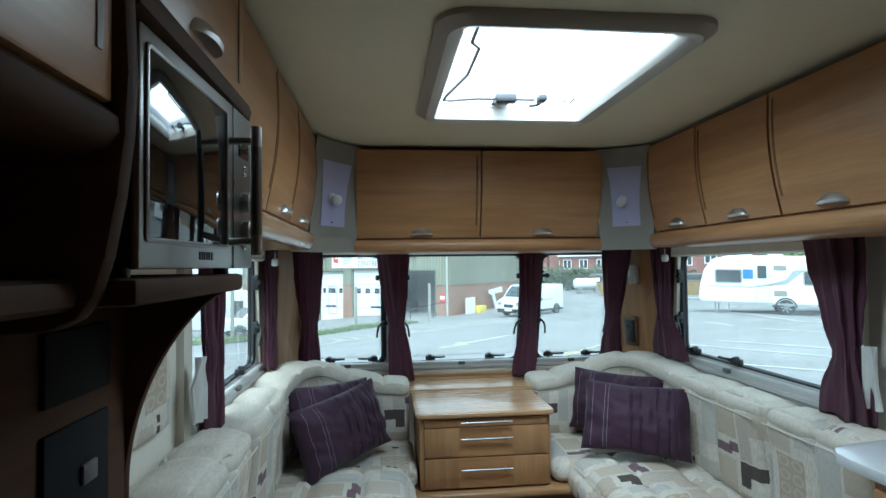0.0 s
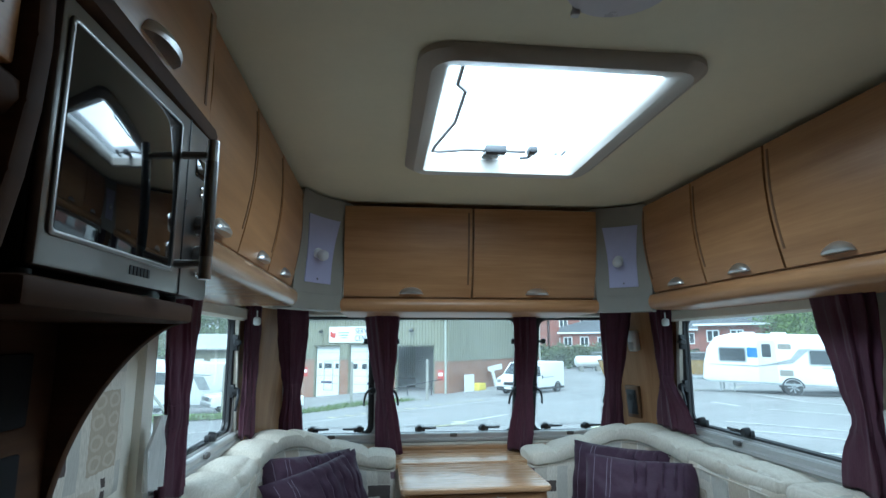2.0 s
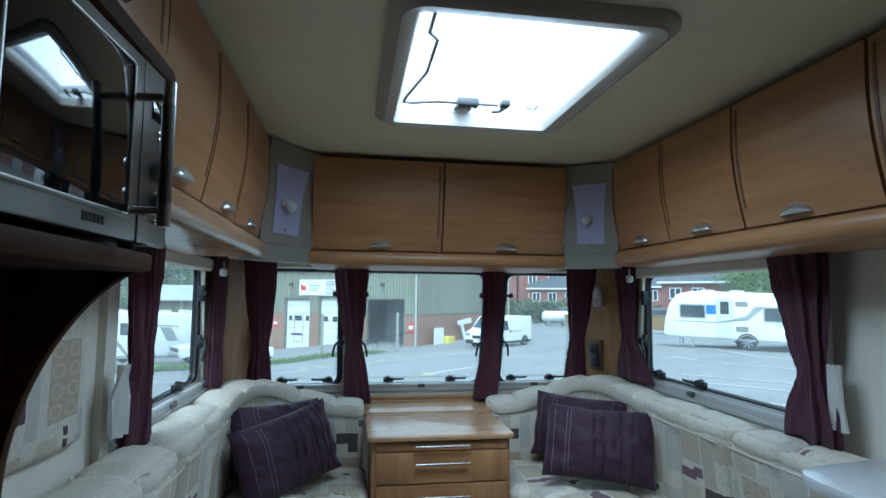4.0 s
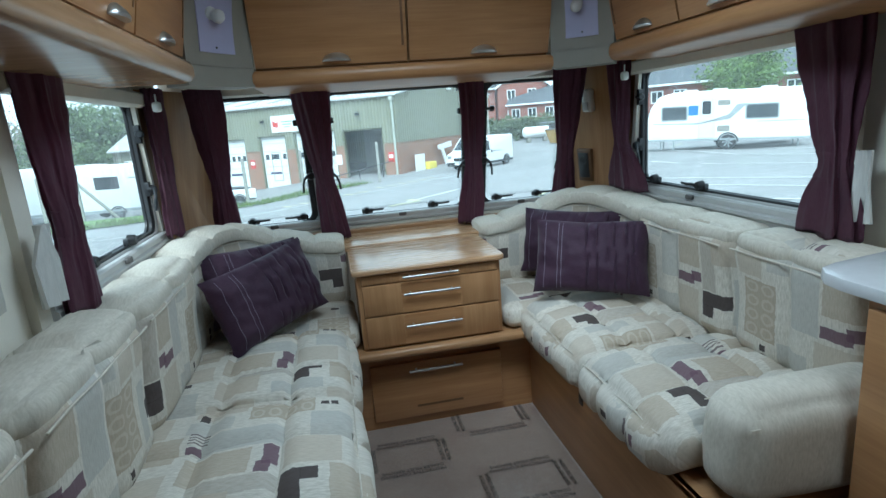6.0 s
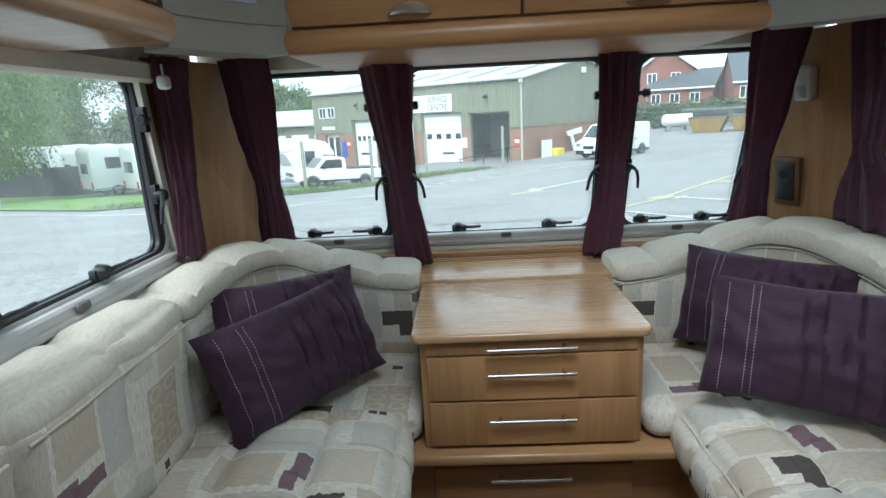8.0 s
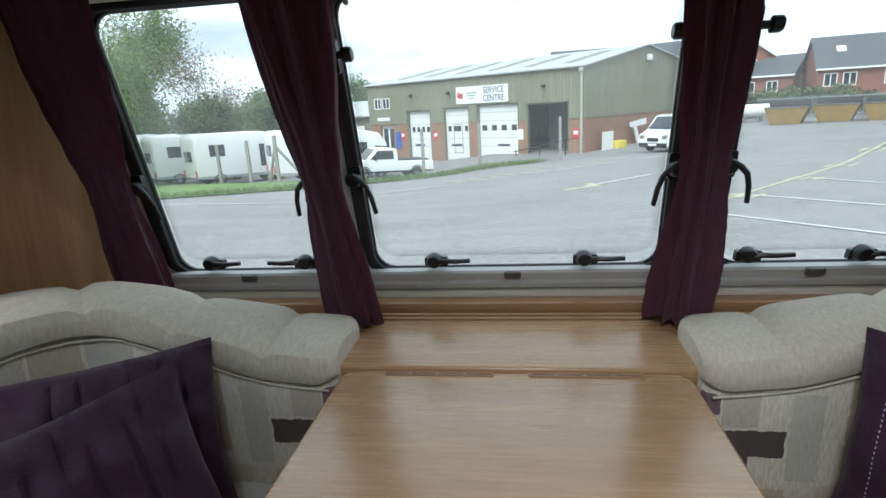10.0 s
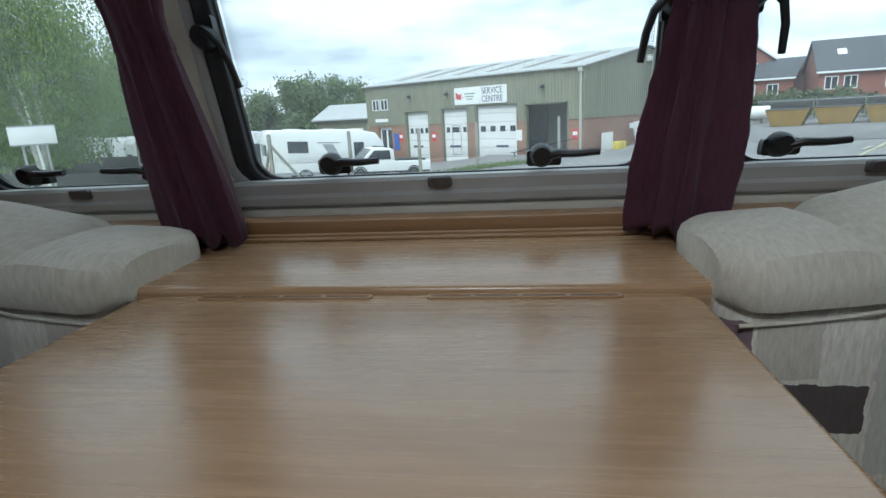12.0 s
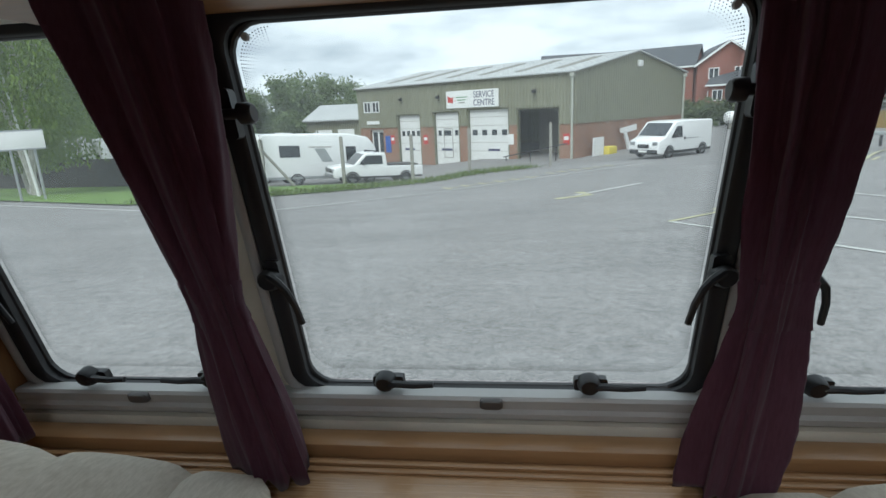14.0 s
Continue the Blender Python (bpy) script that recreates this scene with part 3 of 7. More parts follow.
bar = [(0.836, 0.0), (0.836, -0.030), (0.830, -0.036), (0.812, -0.036), (0.806, -0.044), (0.794, -0.044), (0.788, -0.036), (0.788, 0.0)]
rail("trim_front_blind", long_bar(front, -0.93, 0.93, bar), M_RAIL, "pale grey roller blind cassette under the front windows")
low = [(0.786, 0.0), (0.786, -0.050), (0.768, -0.056), (0.752, -0.056), (0.752, 0.0)]
rail("trim_front_lower", long_bar(front, -0.93, 0.93, low), M_CREAM, "cream trim strip under the front windows")
rail("trim_front_top", long_bar(front, -0.93, 0.93, [(1.466, -0.012), (1.466, -0.03), (1.474, -0.05), (1.54, -0.05), (1.54, -0.012)]), M_CREAM, "cream blind cassette above the front windows")
for fn, u0, u1, nm in ((left, 1.72, 2.72, "left"), (right, 1.60, 2.72, "right")):
    rail("trim_sill_" + nm, long_bar(fn, u0, u1, [(0.942, 0), (0.942, -0.026), (0.936, -0.032), (0.918, -0.032), (0.912, -0.040), (0.900, -0.040), (0.894, -0.030), (0.86, -0.022), (0.86, 0)]), M_RAIL, "pale grey blind cassette under the side window")
    rail("trim_head_" + nm, long_bar(fn, u0, u1, [(1.43, 0), (1.43, -0.034), (1.438, -0.046), (1.478, -0.046), (1.486, -0.034), (1.486, 0)]), M_CREAM, "cream blind cassette above the side window")
    e = u0 - 0.02
    rail("trim_edge_" + nm, loft([[fn(a, b, w) for a, b in ((e - 0.035, 0.80), (e + 0.035, 0.80), (e + 0.035, 1.49), (e - 0.035, 1.49))] for w in (0, -0.022)]), M_CREAM, "cream upright window surround strip")


def blind_tab(fn, u, v, label):
    bm = loft([[fn(u + a, v + b, w) for a, b in rrect(-0.020 * s, 0.020 * s, -0.010 * s, 0.010 * s, 0.006, 3)] for w, s in ((-0.034, 1.0), (-0.044, 1.0), (-0.048, 0.8))])
    solo("blind_catch", bm, M_GREYD, label, "catch")


M_GREYD = plain("dark_grey_plastic", (0.10, 0.09, 0.085), 0.45)
for x in (0.0, -0.665, 0.665):
    blind_tab(front, x, 0.826, "dark grey blind catch on the sill rail")
blind_tab(left, 2.21, 0.93, "dark grey blind catch on the sill rail")
blind_tab(right, 2.22, 0.93, "dark grey blind catch on the sill rail")

# ---- rooflights ----
def rooflight(name, x0, x1, y0, y1, label, wind):
    t = thing(name, ((x0 + x1) / 2, (y0 + y1) / 2, CEIL), label, "rooflight", "", "structure")
    flat = lambda u, v, w: (u, v, CEIL + w)
    W = 0.075
    o, i0 = rrect(x0 - W, x1 + W, y0 - 0.10, y1 + W * 0.7, 0.075, 6), rrect(x0, x1, y0, y1, 0.012, 6)
    o2, i1 = rrect(x0 - W + 0.03, x1 + W - 0.03, y0 - 0.082, y1 + W * 0.7 - 0.03, 0.06, 6), rrect(x0 - 0.012, x1 + 0.012, y0 - 0.055, y1 + 0.002, 0.02, 6)
    bm = loft([[flat(u, v, w) for u, v in lp] for lp, w in ((o, 0.0), (o, -0.014), (o2, -0.034), (i1, -0.026), (i0, -0.002), (i0, 0.048))], caps=False)
    part("window_frame", bm, M_SURROUND, t, "grey-beige moulded surround")
    part("liner", ring(flat, x0 - 0.01, x1 + 0.01, y0 - 0.01, y1 + 0.01, 0.02, 0.012, 0.02, 0.05), M_WHITE, t, "white liner of the opening")
    rings = []
    for f, h in ((1.0, 0.050), (0.97, 0.066), (0.88, 0.078), (0.6, 0.086), (0.2, 0.090)):
        cx, cy, hx, hy = (x0 + x1) / 2, (y0 + y1) / 2, (x1 - x0) / 2 * f, (y1 - y0) / 2 * f
        rings.append([flat(u, v, h) for u, v in rrect(cx - hx, cx + hx, cy - hy, cy + hy, 0.03 * f, 5)])
    dome = loft(rings, caps=False)
    bmesh.ops.contextual_create(dome, geom=[e for e in dome.edges if e.is_boundary and all((v.co.z - CEIL) > 0.0895 for v in e.verts)])
    d = part("dome", dome, M_DOME, t, "milky acrylic dome")
    d.visible_shadow = False
    if wind:
        yl = y1 + 0.05
        z = CEIL + 0.018
        part("stay_rod", tube([(x0 + 0.035, y0 + 0.02, z), (x0 + 0.035, y0 + 0.13, z), (x0 + 0.060, y0 + 0.165, z), (x0 + 0.060, y0 + 0.37, z), (x0 + 0.020, yl - 0.18, z), (x0 + 0.015, yl - 0.13, z), (x0 + 0.04, yl - 0.125, z), (x0 + 0.13, yl - 0.155, z), (x0 + 0.19, yl - 0.155, z), (x0 + 0.33, yl - 0.155, z)], 0.0055, 8), M_GREYD, t, "bent grey stay rod")
        hs = part("latch", merged(rbox((x0 + 0.19, yl - 0.178, z - 0.014), (x0 + 0.262, yl - 0.140, z + 0.014), 0.005), rbox((x0 + 0.335, yl - 0.19, z - 0.012), (x0 + 0.365, yl - 0.145, z + 0.01), 0.005),
                           tube([(x0 + 0.365, yl - 0.16, z), (x0 + 0.345, yl - 0.125, z - 0.01), (x0 + 0.318, yl - 0.12, z - 0.012)], 0.006)), M_BLACK, t, "dark grey latch")
        part("button", rbox((x0 + 0.234, yl - 0.162, z - 0.018), (x0 + 0.246, yl - 0.152, z - 0.012), 0.002), M_WHITE, hs)
        part("label", rbox((x0 + 0.195, yl - 0.125, z + 0.010), (x0 + 0.258, yl - 0.050, z + 0.012), 0), M_GREYW, t, "pale printed label")
        for k in range(6):
            part("print_bar", rbox((x0 + 0.20, yl - 0.118 + k * 0.0095, z + 0.0085), (x0 + 0.253, yl - 0.114 + k * 0.0095, z + 0.0098), 0), M_GREYD, t)
        part("hook", merged(tube([(x1 - 0.055, yl - 0.19, z), (x1 - 0.062, yl - 0.17, z - 0.01), (x1 - 0.08, yl - 0.15, z)], 0.006), rbox((x1 - 0.085, yl - 0.165, z - 0.006), (x1 - 0.05, yl - 0.145, z + 0.004), 0.003)), M_GREYW, t)
    return t


rooflight("window_6", -0.257, 0.257, 1.205, 1.910, "large open-blind rooflight with milky acrylic dome", True)
rooflight("window_7", 0.205, 0.595, 0.225, 0.615, "small square rooflight with milky dome", False)

# ---- ceiling lamp ----
LX0, LY0 = -0.018, 0.832
lamp = thing("ceiling_lamp", (LX0, LY0, CEIL), "round frosted glass ceiling lamp with nickel clips, switched off", "ceiling lamp")
part("base", lathe([(0.096, 0.0), (0.096, -0.016), (0.090, -0.022)], (LX0, LY0, CEIL), 40), M_GREYW, lamp)
part("shade", lathe([(0.091, -0.018), (0.094, -0.026), (0.094, -0.040), (0.089, -0.047), (0.05, -0.051), (0.01, -0.052)], (LX0, LY0, CEIL), 40), M_FROST, lamp, "frosted glass disc")
for a in (5, 125, 245):
    x, y = LX0 + 0.094 * math.cos(radians(a)), LY0 + 0.094 * math.sin(radians(a))
    part("clip", merged(lathe([(0.005, -0.010), (0.005, -0.050)], (x, y, CEIL), 10), rbox((x - 0.007, y - 0.007, CEIL - 0.056), (x + 0.007, y + 0.007, CEIL - 0.045), 0.002)), M_STEEL, lamp)


# ---- overhead lockers ----
def handle_bow(parent, c, along, out):
    """Crescent nickel pull: along is the way of its length, out points into the room."""
    a, o, up = Vector(along).normalized(), Vector(out).normalized(), Vector((0, 0, 1))
    rings = []
    N = 13
    for i in range(N):
        s = -1 + 2 * i / (N - 1)
        h = 0.032 * math.sqrt(max(0.0, 1 - s * s)) ** 1.2 + 0.002
        d = 0.023 * math.sqrt(max(0.0, 1 - s * s)) + 0.002
        base = Vector(c) + a * (s * 0.054)
        rings.append([base + up * (h * q) + o * (d * w) for q, w in ((0, 0), (0, 0.9), (0.25, 1.0), (0.6, 0.72), (0.9, 0.3), (1.0, 0.0))])
    return part("handle", loft(rings), M_DULL, parent, "crescent satin nickel handle")


def locker(label, p0, p1, zb, zt, lean, depth, handle_at, groove):
    """One overhead locker from p0 to p1 along its face; lean: how far the top comes forward; depth goes back to the wall."""
    p0, p1 = Vector((*p0, 0)), Vector((*p1, 0))
    al = (p1 - p0).normalized()
    out = Vector((al.y, -al.x, 0))
    L = (p1 - p0).length
    t = thing("overhead_locker", p0.lerp(p1, 0.5) + Vector((0, 0, zb)), label, "cabinet", "overhead lockers")

    def at(s, z, w):
        f = (z - zb) / (zt - zb)
        bow = lean * f + 0.018 * math.sin(math.pi * min(1, max(0, f)))
        return p0 + al * s + out * (bow + w) + Vector((0, 0, z))
    zs = [zb + (zt - zb) * k / 8 for k in range(9)]
    body = loft([[at(s, z, -0.020) for z in [zb - 0.01] + zs] + [at(s, zt, -depth), at(s, zb - 0.01, -depth)] for s in (0.001, L - 0.001)])
    part("body", body, M_OAK_EDGE, t)
    door = loft([[at(s, z, 0.0) for z in zs] + [at(s, z, -0.018) for z in reversed(zs)] for s in (0.003, 0.006, L - 0.006, L - 0.003)])
    d = part("door", door, M_OAK, t, "light oak laminate door")
    for gs in groove:
        s = gs if gs > 0 else L + gs
        g = loft([[at(s - 0.0045, z, 0.0012), at(s, z, 0.0022), at(s + 0.0045, z, 0.0012), at(s + 0.0045, z, -0.004), at(s - 0.0045, z, -0.004)] for z in [zb + 0.055 + (zt - zb - 0.075) * k / 8 for k in range(9)]])
        part("groove", g, M_GROOVE, d)
    if handle_at is not None:
        s = handle_at if handle_at > 0 else L + handle_at
        handle_bow(d, at(s, zb + 0.012, 0.002), al, out)
    return t


def pelmet(name, p0, p1, zt, zb, depth, label, mat=None):
    """Rounded rail along the foot of a row of lockers, with the board behind it."""
    p0, p1 = Vector((*p0, 0)), Vector((*p1, 0))
    al = (p1 - p0).normalized()
    out = Vector((al.y, -al.x, 0))
    prof = [(0.0, zt), (0.012, zt - 0.006), (0.020, zt - 0.022), (0.020, zb + 0.022), (0.008, zb + 0.006), (-0.012, zb), (-depth, zb), (-depth, zb + 0.012), (-0.03, zb + 0.014), (-0.03, zt)]
    bm = loft([[p + out * w + Vector((0, 0, z)) for w, z in prof] for p in (p0, p1)])
    tagged(part(name, bm, mat or M_OAK), label, "trim", "", "structure")


# front pair
FY = 2.520
for a, b in ((-0.575, -0.001), (0.001, 0.575)):
    locker("light oak overhead locker above the front windows", (a, FY), (b, FY), 1.530, 1.925, 0.070, 0.60, 0.30, [0.575 - 0.02] if a < 0 else [])
pelmet("trim_pelmet_front", (-0.585, FY - 0.005), (0.585, FY - 0.005), 1.522, 1.462, 0.58, "rounded oak rail under the front lockers")
# right row
RX = 0.785
for k, (a, b) in enumerate(((2.36, 1.962), (1.958, 1.556), (1.552, 1.10), (1.096, 0.60), (0.596, 0.05), (0.046, -0.6), (-0.604, -1.34))):
    locker("light oak overhead locker above the side window" if k < 3 else "light oak overhead locker above the kitchen", (RX, a), (RX, b), 1.545, 1.925, 0.035, 0.27, 0.20, [0.018] if k else [0.018])
pelmet("trim_pelmet_right", (RX - 0.004, 2.37), (RX - 0.004, -1.34), 1.537, 1.470, 0.26, "rounded oak rail under the side lockers")
# left row
LX = -0.755
for a, b, hy in ((1.434, 1.790, 1.67), (1.794, 2.24, 2.035), (1.050, 1.430, 1.25)):
    locker("light oak overhead locker above the side window", (LX, a), (LX, b), 1.548, 1.925, 0.030, 0.30, hy - a, [-0.018])
pelmet("trim_pelmet_left", (LX + 0.004, 1.050), (LX + 0.004, 2.25), 1.540, 1.470, 0.29, "rounded satin oak rail under the side lockers", M_SATIN)

# grey corner units with speaker panels
for s, (xa, ya), (xb, yb), nm in ((-1, (-0.752, 2.25), (-0.580, 2.505), "left"), (1, (0.783, 2.37), (0.580, 2.505), "right")):
    t = thing("corner_unit", ((xa + xb) / 2, (ya + yb) / 2, 1.47), "grey-beige moulded corner unit with a lilac speaker panel", "corner unit", "corner units")
    A, B = Vector((xa, ya, 0)), Vector((xb, yb, 0))
    al = (B - A).normalized()
    out = Vector((al.y, -al.x, 0)) if s < 0 else Vector((-al.y, al.x, 0))
    L = (B - A).length

    def cu(f, z, w, A=A, al=al, out=out, L=L):
        k = (z - 1.465) / 0.47
        return A + al * (f * L) + out * (w - 0.020 * math.sin(math.pi * f) + 0.045 * k ** 1.5) + Vector((0, 0, z))
    fs, zs = [i / 10 for i in range(11)], [1.465 + 0.475 * k / 10 for k in range(11)]
    bm = loft([[cu(f, z, 0.0) for f in fs] + [cu(f, z, -0.10) for f in reversed(fs)] for z in zs])
    part("body", bm, M_GREY, t)
    part("lip", loft([[cu(f, 1.535, 0.0015 + e) for e in (0, 0.003)] + [cu(f, 1.531, 0.0015 + e) for e in (0.003, 0)] for f in fs]), M_GREY, t)
    pan = []
    for z in [1.575 + 0.275 * k / 8 for k in range(9)]:
        k = (z - 1.575) / 0.275
        hw = 0.26 + 0.06 * k - 0.03 * math.sin(math.pi * k)
        pan.append([cu(0.5 + hw * q, z, e) for q in (-1, -0.5, 0, 0.5, 1) for e in (0.004,)] + [cu(0.5 + hw * q, z, -0.002) for q in (1, 0.5, 0, -0.5, -1)])
    p = part("speaker_panel", loft(pan), M_LILAC, t, "pale lilac plastic panel")
    # reading spot: swivel nickel lamp
    part("spotlight", moved(lathe([(0.021, 0.0), (0.021, 0.008), (0.012, 0.014), (0.018, 0.022), (0.023, 0.034), (0.022, 0.046), (0.013, 0.056), (0.003, 0.059)], (0, 0, 0), 20), Matrix.Translation(cu(0.5 + 0.06 * s, 1.70, 0.004)) @ out.to_track_quat("Z", "Y").to_matrix().to_4x4() @ pose(0, 0, 0, 25, 0, 0)), M_GREYW, t, "small swivel reading lamp")
    part("screw", moved(lathe([(0.004, 0.0), (0.003, 0.003)], (0, 0, 0), 8), Matrix.Translation(cu(0.5, 1.592, 0.0045)) @ out.to_track_quat("Z", "Y").to_matrix().to_4x4()), M_GREYD, p)


# ---- chest of drawers between the seats ----
chest = thing("chest_of_drawers", (0, 2.64, 0.40), "light oak chest of drawers with chrome bar handles", "chest")
part("body", rbox((-0.298, 2.432, 0.40), (0.295, 2.95, 0.722), 0.003), M_OAK_UP, chest)
tb = prism(rrect(-0.318, 0.312, 2.398, 2.868, 0.032, 6), 2, 0.722, 0.745)
bmesh.ops.bevel(tb, geom=[e for e in tb.edges if abs(e.verts[0].co.z - e.verts[1].co.z) < 1e-4], offset=0.007, segments=3, affect="EDGES", profile=0.5)
part("top", tb, M_TOP, chest, "polished oak top with a rounded edge")


def bar_handle(parent, x0, x1, y, z):
    bm = merged(tube([(x0, y - 0.026, z), (x1, y - 0.026, z)], 0.0052, 10), tube([(x0 + 0.03, y, z), (x0 + 0.03, y - 0.026, z)], 0.004), tube([(x1 - 0.03, y, z), (x1 - 0.03, y - 0.026, z)], 0.004))
    part("handle", bm, M_STEEL, parent, "brushed chrome bar handle")


for z0, z1, hz in ((0.680, 0.716, 0.702), (0.547, 0.675, 0.630), (0.410, 0.541, 0.495)):
    d = part("drawer", rbox((-0.280, 2.417, z0), (0.278, 2.436, z1), 0.003), M_OAK_UP, chest)
    # thin level-grained panel stands in for the reflection on the drawer's middle
    part("inlay", rbox((-0.125, 2.4158, z0 + 0.002), (0.122, 2.4175, z1 - 0.002), 0), M_OAK, d, "oak centre with level grain, standing for a reflection")
    bar_handle(d, -0.118, 0.112, 2.417, hz)
for x in (-0.236, 0.030):
    fl = lambda u, v, w: (u, v, 0.7455 + w)
    part("vent_slot", ring(fl, x, x + 0.205, 2.848, 2.861, 0.005, 0.0035, -0.001, 0.0015, 3), M_OAK_EDGE, chest, "slim wooden vent surround")
    part("vent_dark", rbox((x + 0.004, 2.8515, 0.7455), (x + 0.201, 2.8575, 0.7460), 0), M_GROOVE, chest)
    for k in range(3):
        part("vent_bar", rbox((x + 0.047 + 0.05 * k, 2.850, 0.7455), (x + 0.052 + 0.05 * k, 2.859, 0.7472), 0), M_OAK_EDGE, chest)
# raised shelf behind, up to the windows
sh = thing("front_shelf", (0, 3.0, 0.70), "light oak shelf under the front windows", "shelf")
part("board", rbox((-0.92, 2.870, 0.722), (0.92, 3.215, 0.752), 0.006, 3), M_TOP, sh)
part("edging", merged(*[rbox((-0.92, 3.100 + k * 0.016, 0.752), (0.92, 3.112 + k * 0.016, 0.757 + 0.003 * k), 0.002) for k in range(2)]), M_OAK_EDGE, sh, "ridged oak edging")
part("upstand", rbox((-0.92, 3.140, 0.752), (0.92, 3.19, 0.778), 0.004), M_OAK_EDGE, sh)

# ---- bench bases ----
plinth = thing("chest_plinth", (0, 2.47, 0), "oak plinth under the chest with a flap door", "cabinet")
part("ledge", rbox((-0.42, 2.385, 0.365), (0.46, 2.80, 0.398), 0.012, 3), M_OAK_EDGE, plinth, "rounded oak ledge")
part("panel", rbox((-0.42, 2.500, 0.0), (0.46, 2.520, 0.366), 0), M_OAK, plinth)
d = part("door", rbox((-0.283, 2.478, 0.044), (0.292, 2.500, 0.298), 0.003), M_OAK, plinth)
bar_handle(d, -0.118, 0.112, 2.478, 0.268)
part("vent_slot", rbox((-0.095, 2.4765, 0.088), (0.110, 2.479, 0.098), 0), M_GROOVE, d)
for s, nm, x, y0 in ((-1, "left", -0.375, 1.10), (1, "right", 0.435, 1.30)):
    b = thing("bench_base", (x + s * 0.3, 1.9, 0), "light oak bench box under the seat", "bench", "bench boxes")
    part("panel", rbox((min(x, x + s * 0.018), y0, 0), (max(x, x + s * 0.018), 2.499, 0.355), 0.002), M_OAK, b)
    part("top", rbox((min(x, s * 1.05), y0, 0.335), (max(x, s * 1.05), 2.86, 0.355), 0), M_OAK_EDGE, b)
    part("latch", rbox((x - 0.004, 1.955, 0.27), (x + 0.004, 1.985, 0.31), 0.001), M_BLACK, b)
    part("end", rbox((min(x, s * 1.05), y0, 0), (max(x, s * 1.05), y0 + 0.018, 0.335), 0), M_OAK, b)


# ---- seats and backs ----
def piping(parent, pts, r=0.0022):
    part("piping", tube(pts, r, 6), M_PLAIN, parent, "cream piping")


def seat(s, xf, y0, y1, seed, cuts):
    t = thing("seat_cushion", ((xf + s * 0.93) / 2, (y0 + y1) / 2, 0.357), "cream seat cushion printed with beige and plum rectangles", "cushion", "seat cushions")
    xs = sorted((xf, s * 0.955))

    def nose(co):
        # the front edge rolls down over the base
        f = max(0.0, 1 - abs(co.x - xf) / 0.16)
        co.z -= 0.02 * f * f
        return co
    bm = cushion((xs[0], y0, 0.357), (xs[1], y1, 0.512), 0.060, 0.024, [(0, xf + s * 0.20), (0, xf + s * 0.40)] + cuts, (34, 34, 8), seed, nose, 0.021)
    part("cover", bm, M_PRINT, t, uvfn=lambda co: (y1 - co.y + 0.03 * seed, abs(co.x - xf) - max(0.0, 0.47 - co.z)))
    z = 0.478
    pts = [(xf + s * 0.012, y, z + 0.004 * math.sin(y * 31 + seed)) for y in [y0 + 0.03 + (y1 - y0 - 0.06) * k / 14 for k in range(15)]]
    piping(t, pts)
    return t


seat(-1, -0.345, 1.10, 1.905, 1, [(1, 1.38), (1, 1.66)])
seat(-1, -0.345, 1.91, 2.485, 2, [(1, 2.10), (1, 2.30)])
seat(1, 0.385, 1.40, 1.905, 3, [(1, 1.57), (1, 1.74)])
seat(1, 0.385, 1.91, 2.485, 4, [(1, 2.10), (1, 2.30)])
for s, xi in ((-1, -0.315), (1, 0.312)):
    t = thing("seat_cushion", (s * 0.64, 2.65, 0.357), "cream printed corner seat cushion beside the chest", "cushion", "seat cushions")
    xs = sorted((xi, s * 0.95))
    part("cover", cushion((xs[0], 2.43, 0.399), (xs[1], 2.90, 0.500), 0.035, 0.008, [(1, 2.62)], (16, 12, 6), 7 + s, None, 0.006), M_PRINT, t)
    piping(t, [(xi + s * (0.02 + 0.6 * k / 8), 2.437, 0.482) for k in range(9)])


def back(s, y0, y1, seed, cuts, top=0.885):
    t = thing("back_cushion", (s * 0.97, (y0 + y1) / 2, 0.50), "cream back cushion with printed face and plain bolster top", "cushion", "back cushions")
    xs = sorted((s * 0.885, s * 1.035))

    def tilt(co):
        f = (co.z - 0.5) / 0.4
        inner = max(0.0, min(1.0, (1.035 - abs(co.x)) / 0.15))
        co.x -= s * (0.035 * f - 0.02 * math.sin(math.pi * max(0, min(1, f)))) * inner
        return co
    part("face", cushion((xs[0], y0, 0.49), (xs[1], y1, 0.872), 0.055, 0.026, cuts, (10, 30, 14), seed, tilt, 0.018), M_PRINT, t, uvfn=lambda co: (y1 - co.y + 0.04 * seed, co.z - 0.46 - max(0.0, abs(co.x) - 0.93) * 0.6))
    xs2 = sorted((s * 0.892, s * 1.052))
    part("bolster", cushion((xs2[0], y0, 0.800), (xs2[1], y1, top + 0.016), 0.055, 0.012, [(1, (y0 + y1) / 2)], (12, 26, 10), seed + 9, tilt, 0.016), M_PLAIN, t, "plain cream bolster")
    pts = [(s * (0.853 + 0.002 * math.sin(seed + y * 25)), y, 0.836) for y in [y0 + 0.02 + (y1 - y0 - 0.04) * k / 12 for k in range(13)]]
    piping(t, pts, 0.003)
    return t


back(-1, 0.98, 1.215, 11, [])
back(-1, 1.22, 1.785, 12, [(1, 1.5)])
back(-1, 1.79, 2.365, 13, [(1, 2.08)])
back(1, 1.32, 1.795, 14, [(1, 1.56)], 0.875)
back(1, 1.80, 2.36, 15, [(1, 2.08)], 0.875)


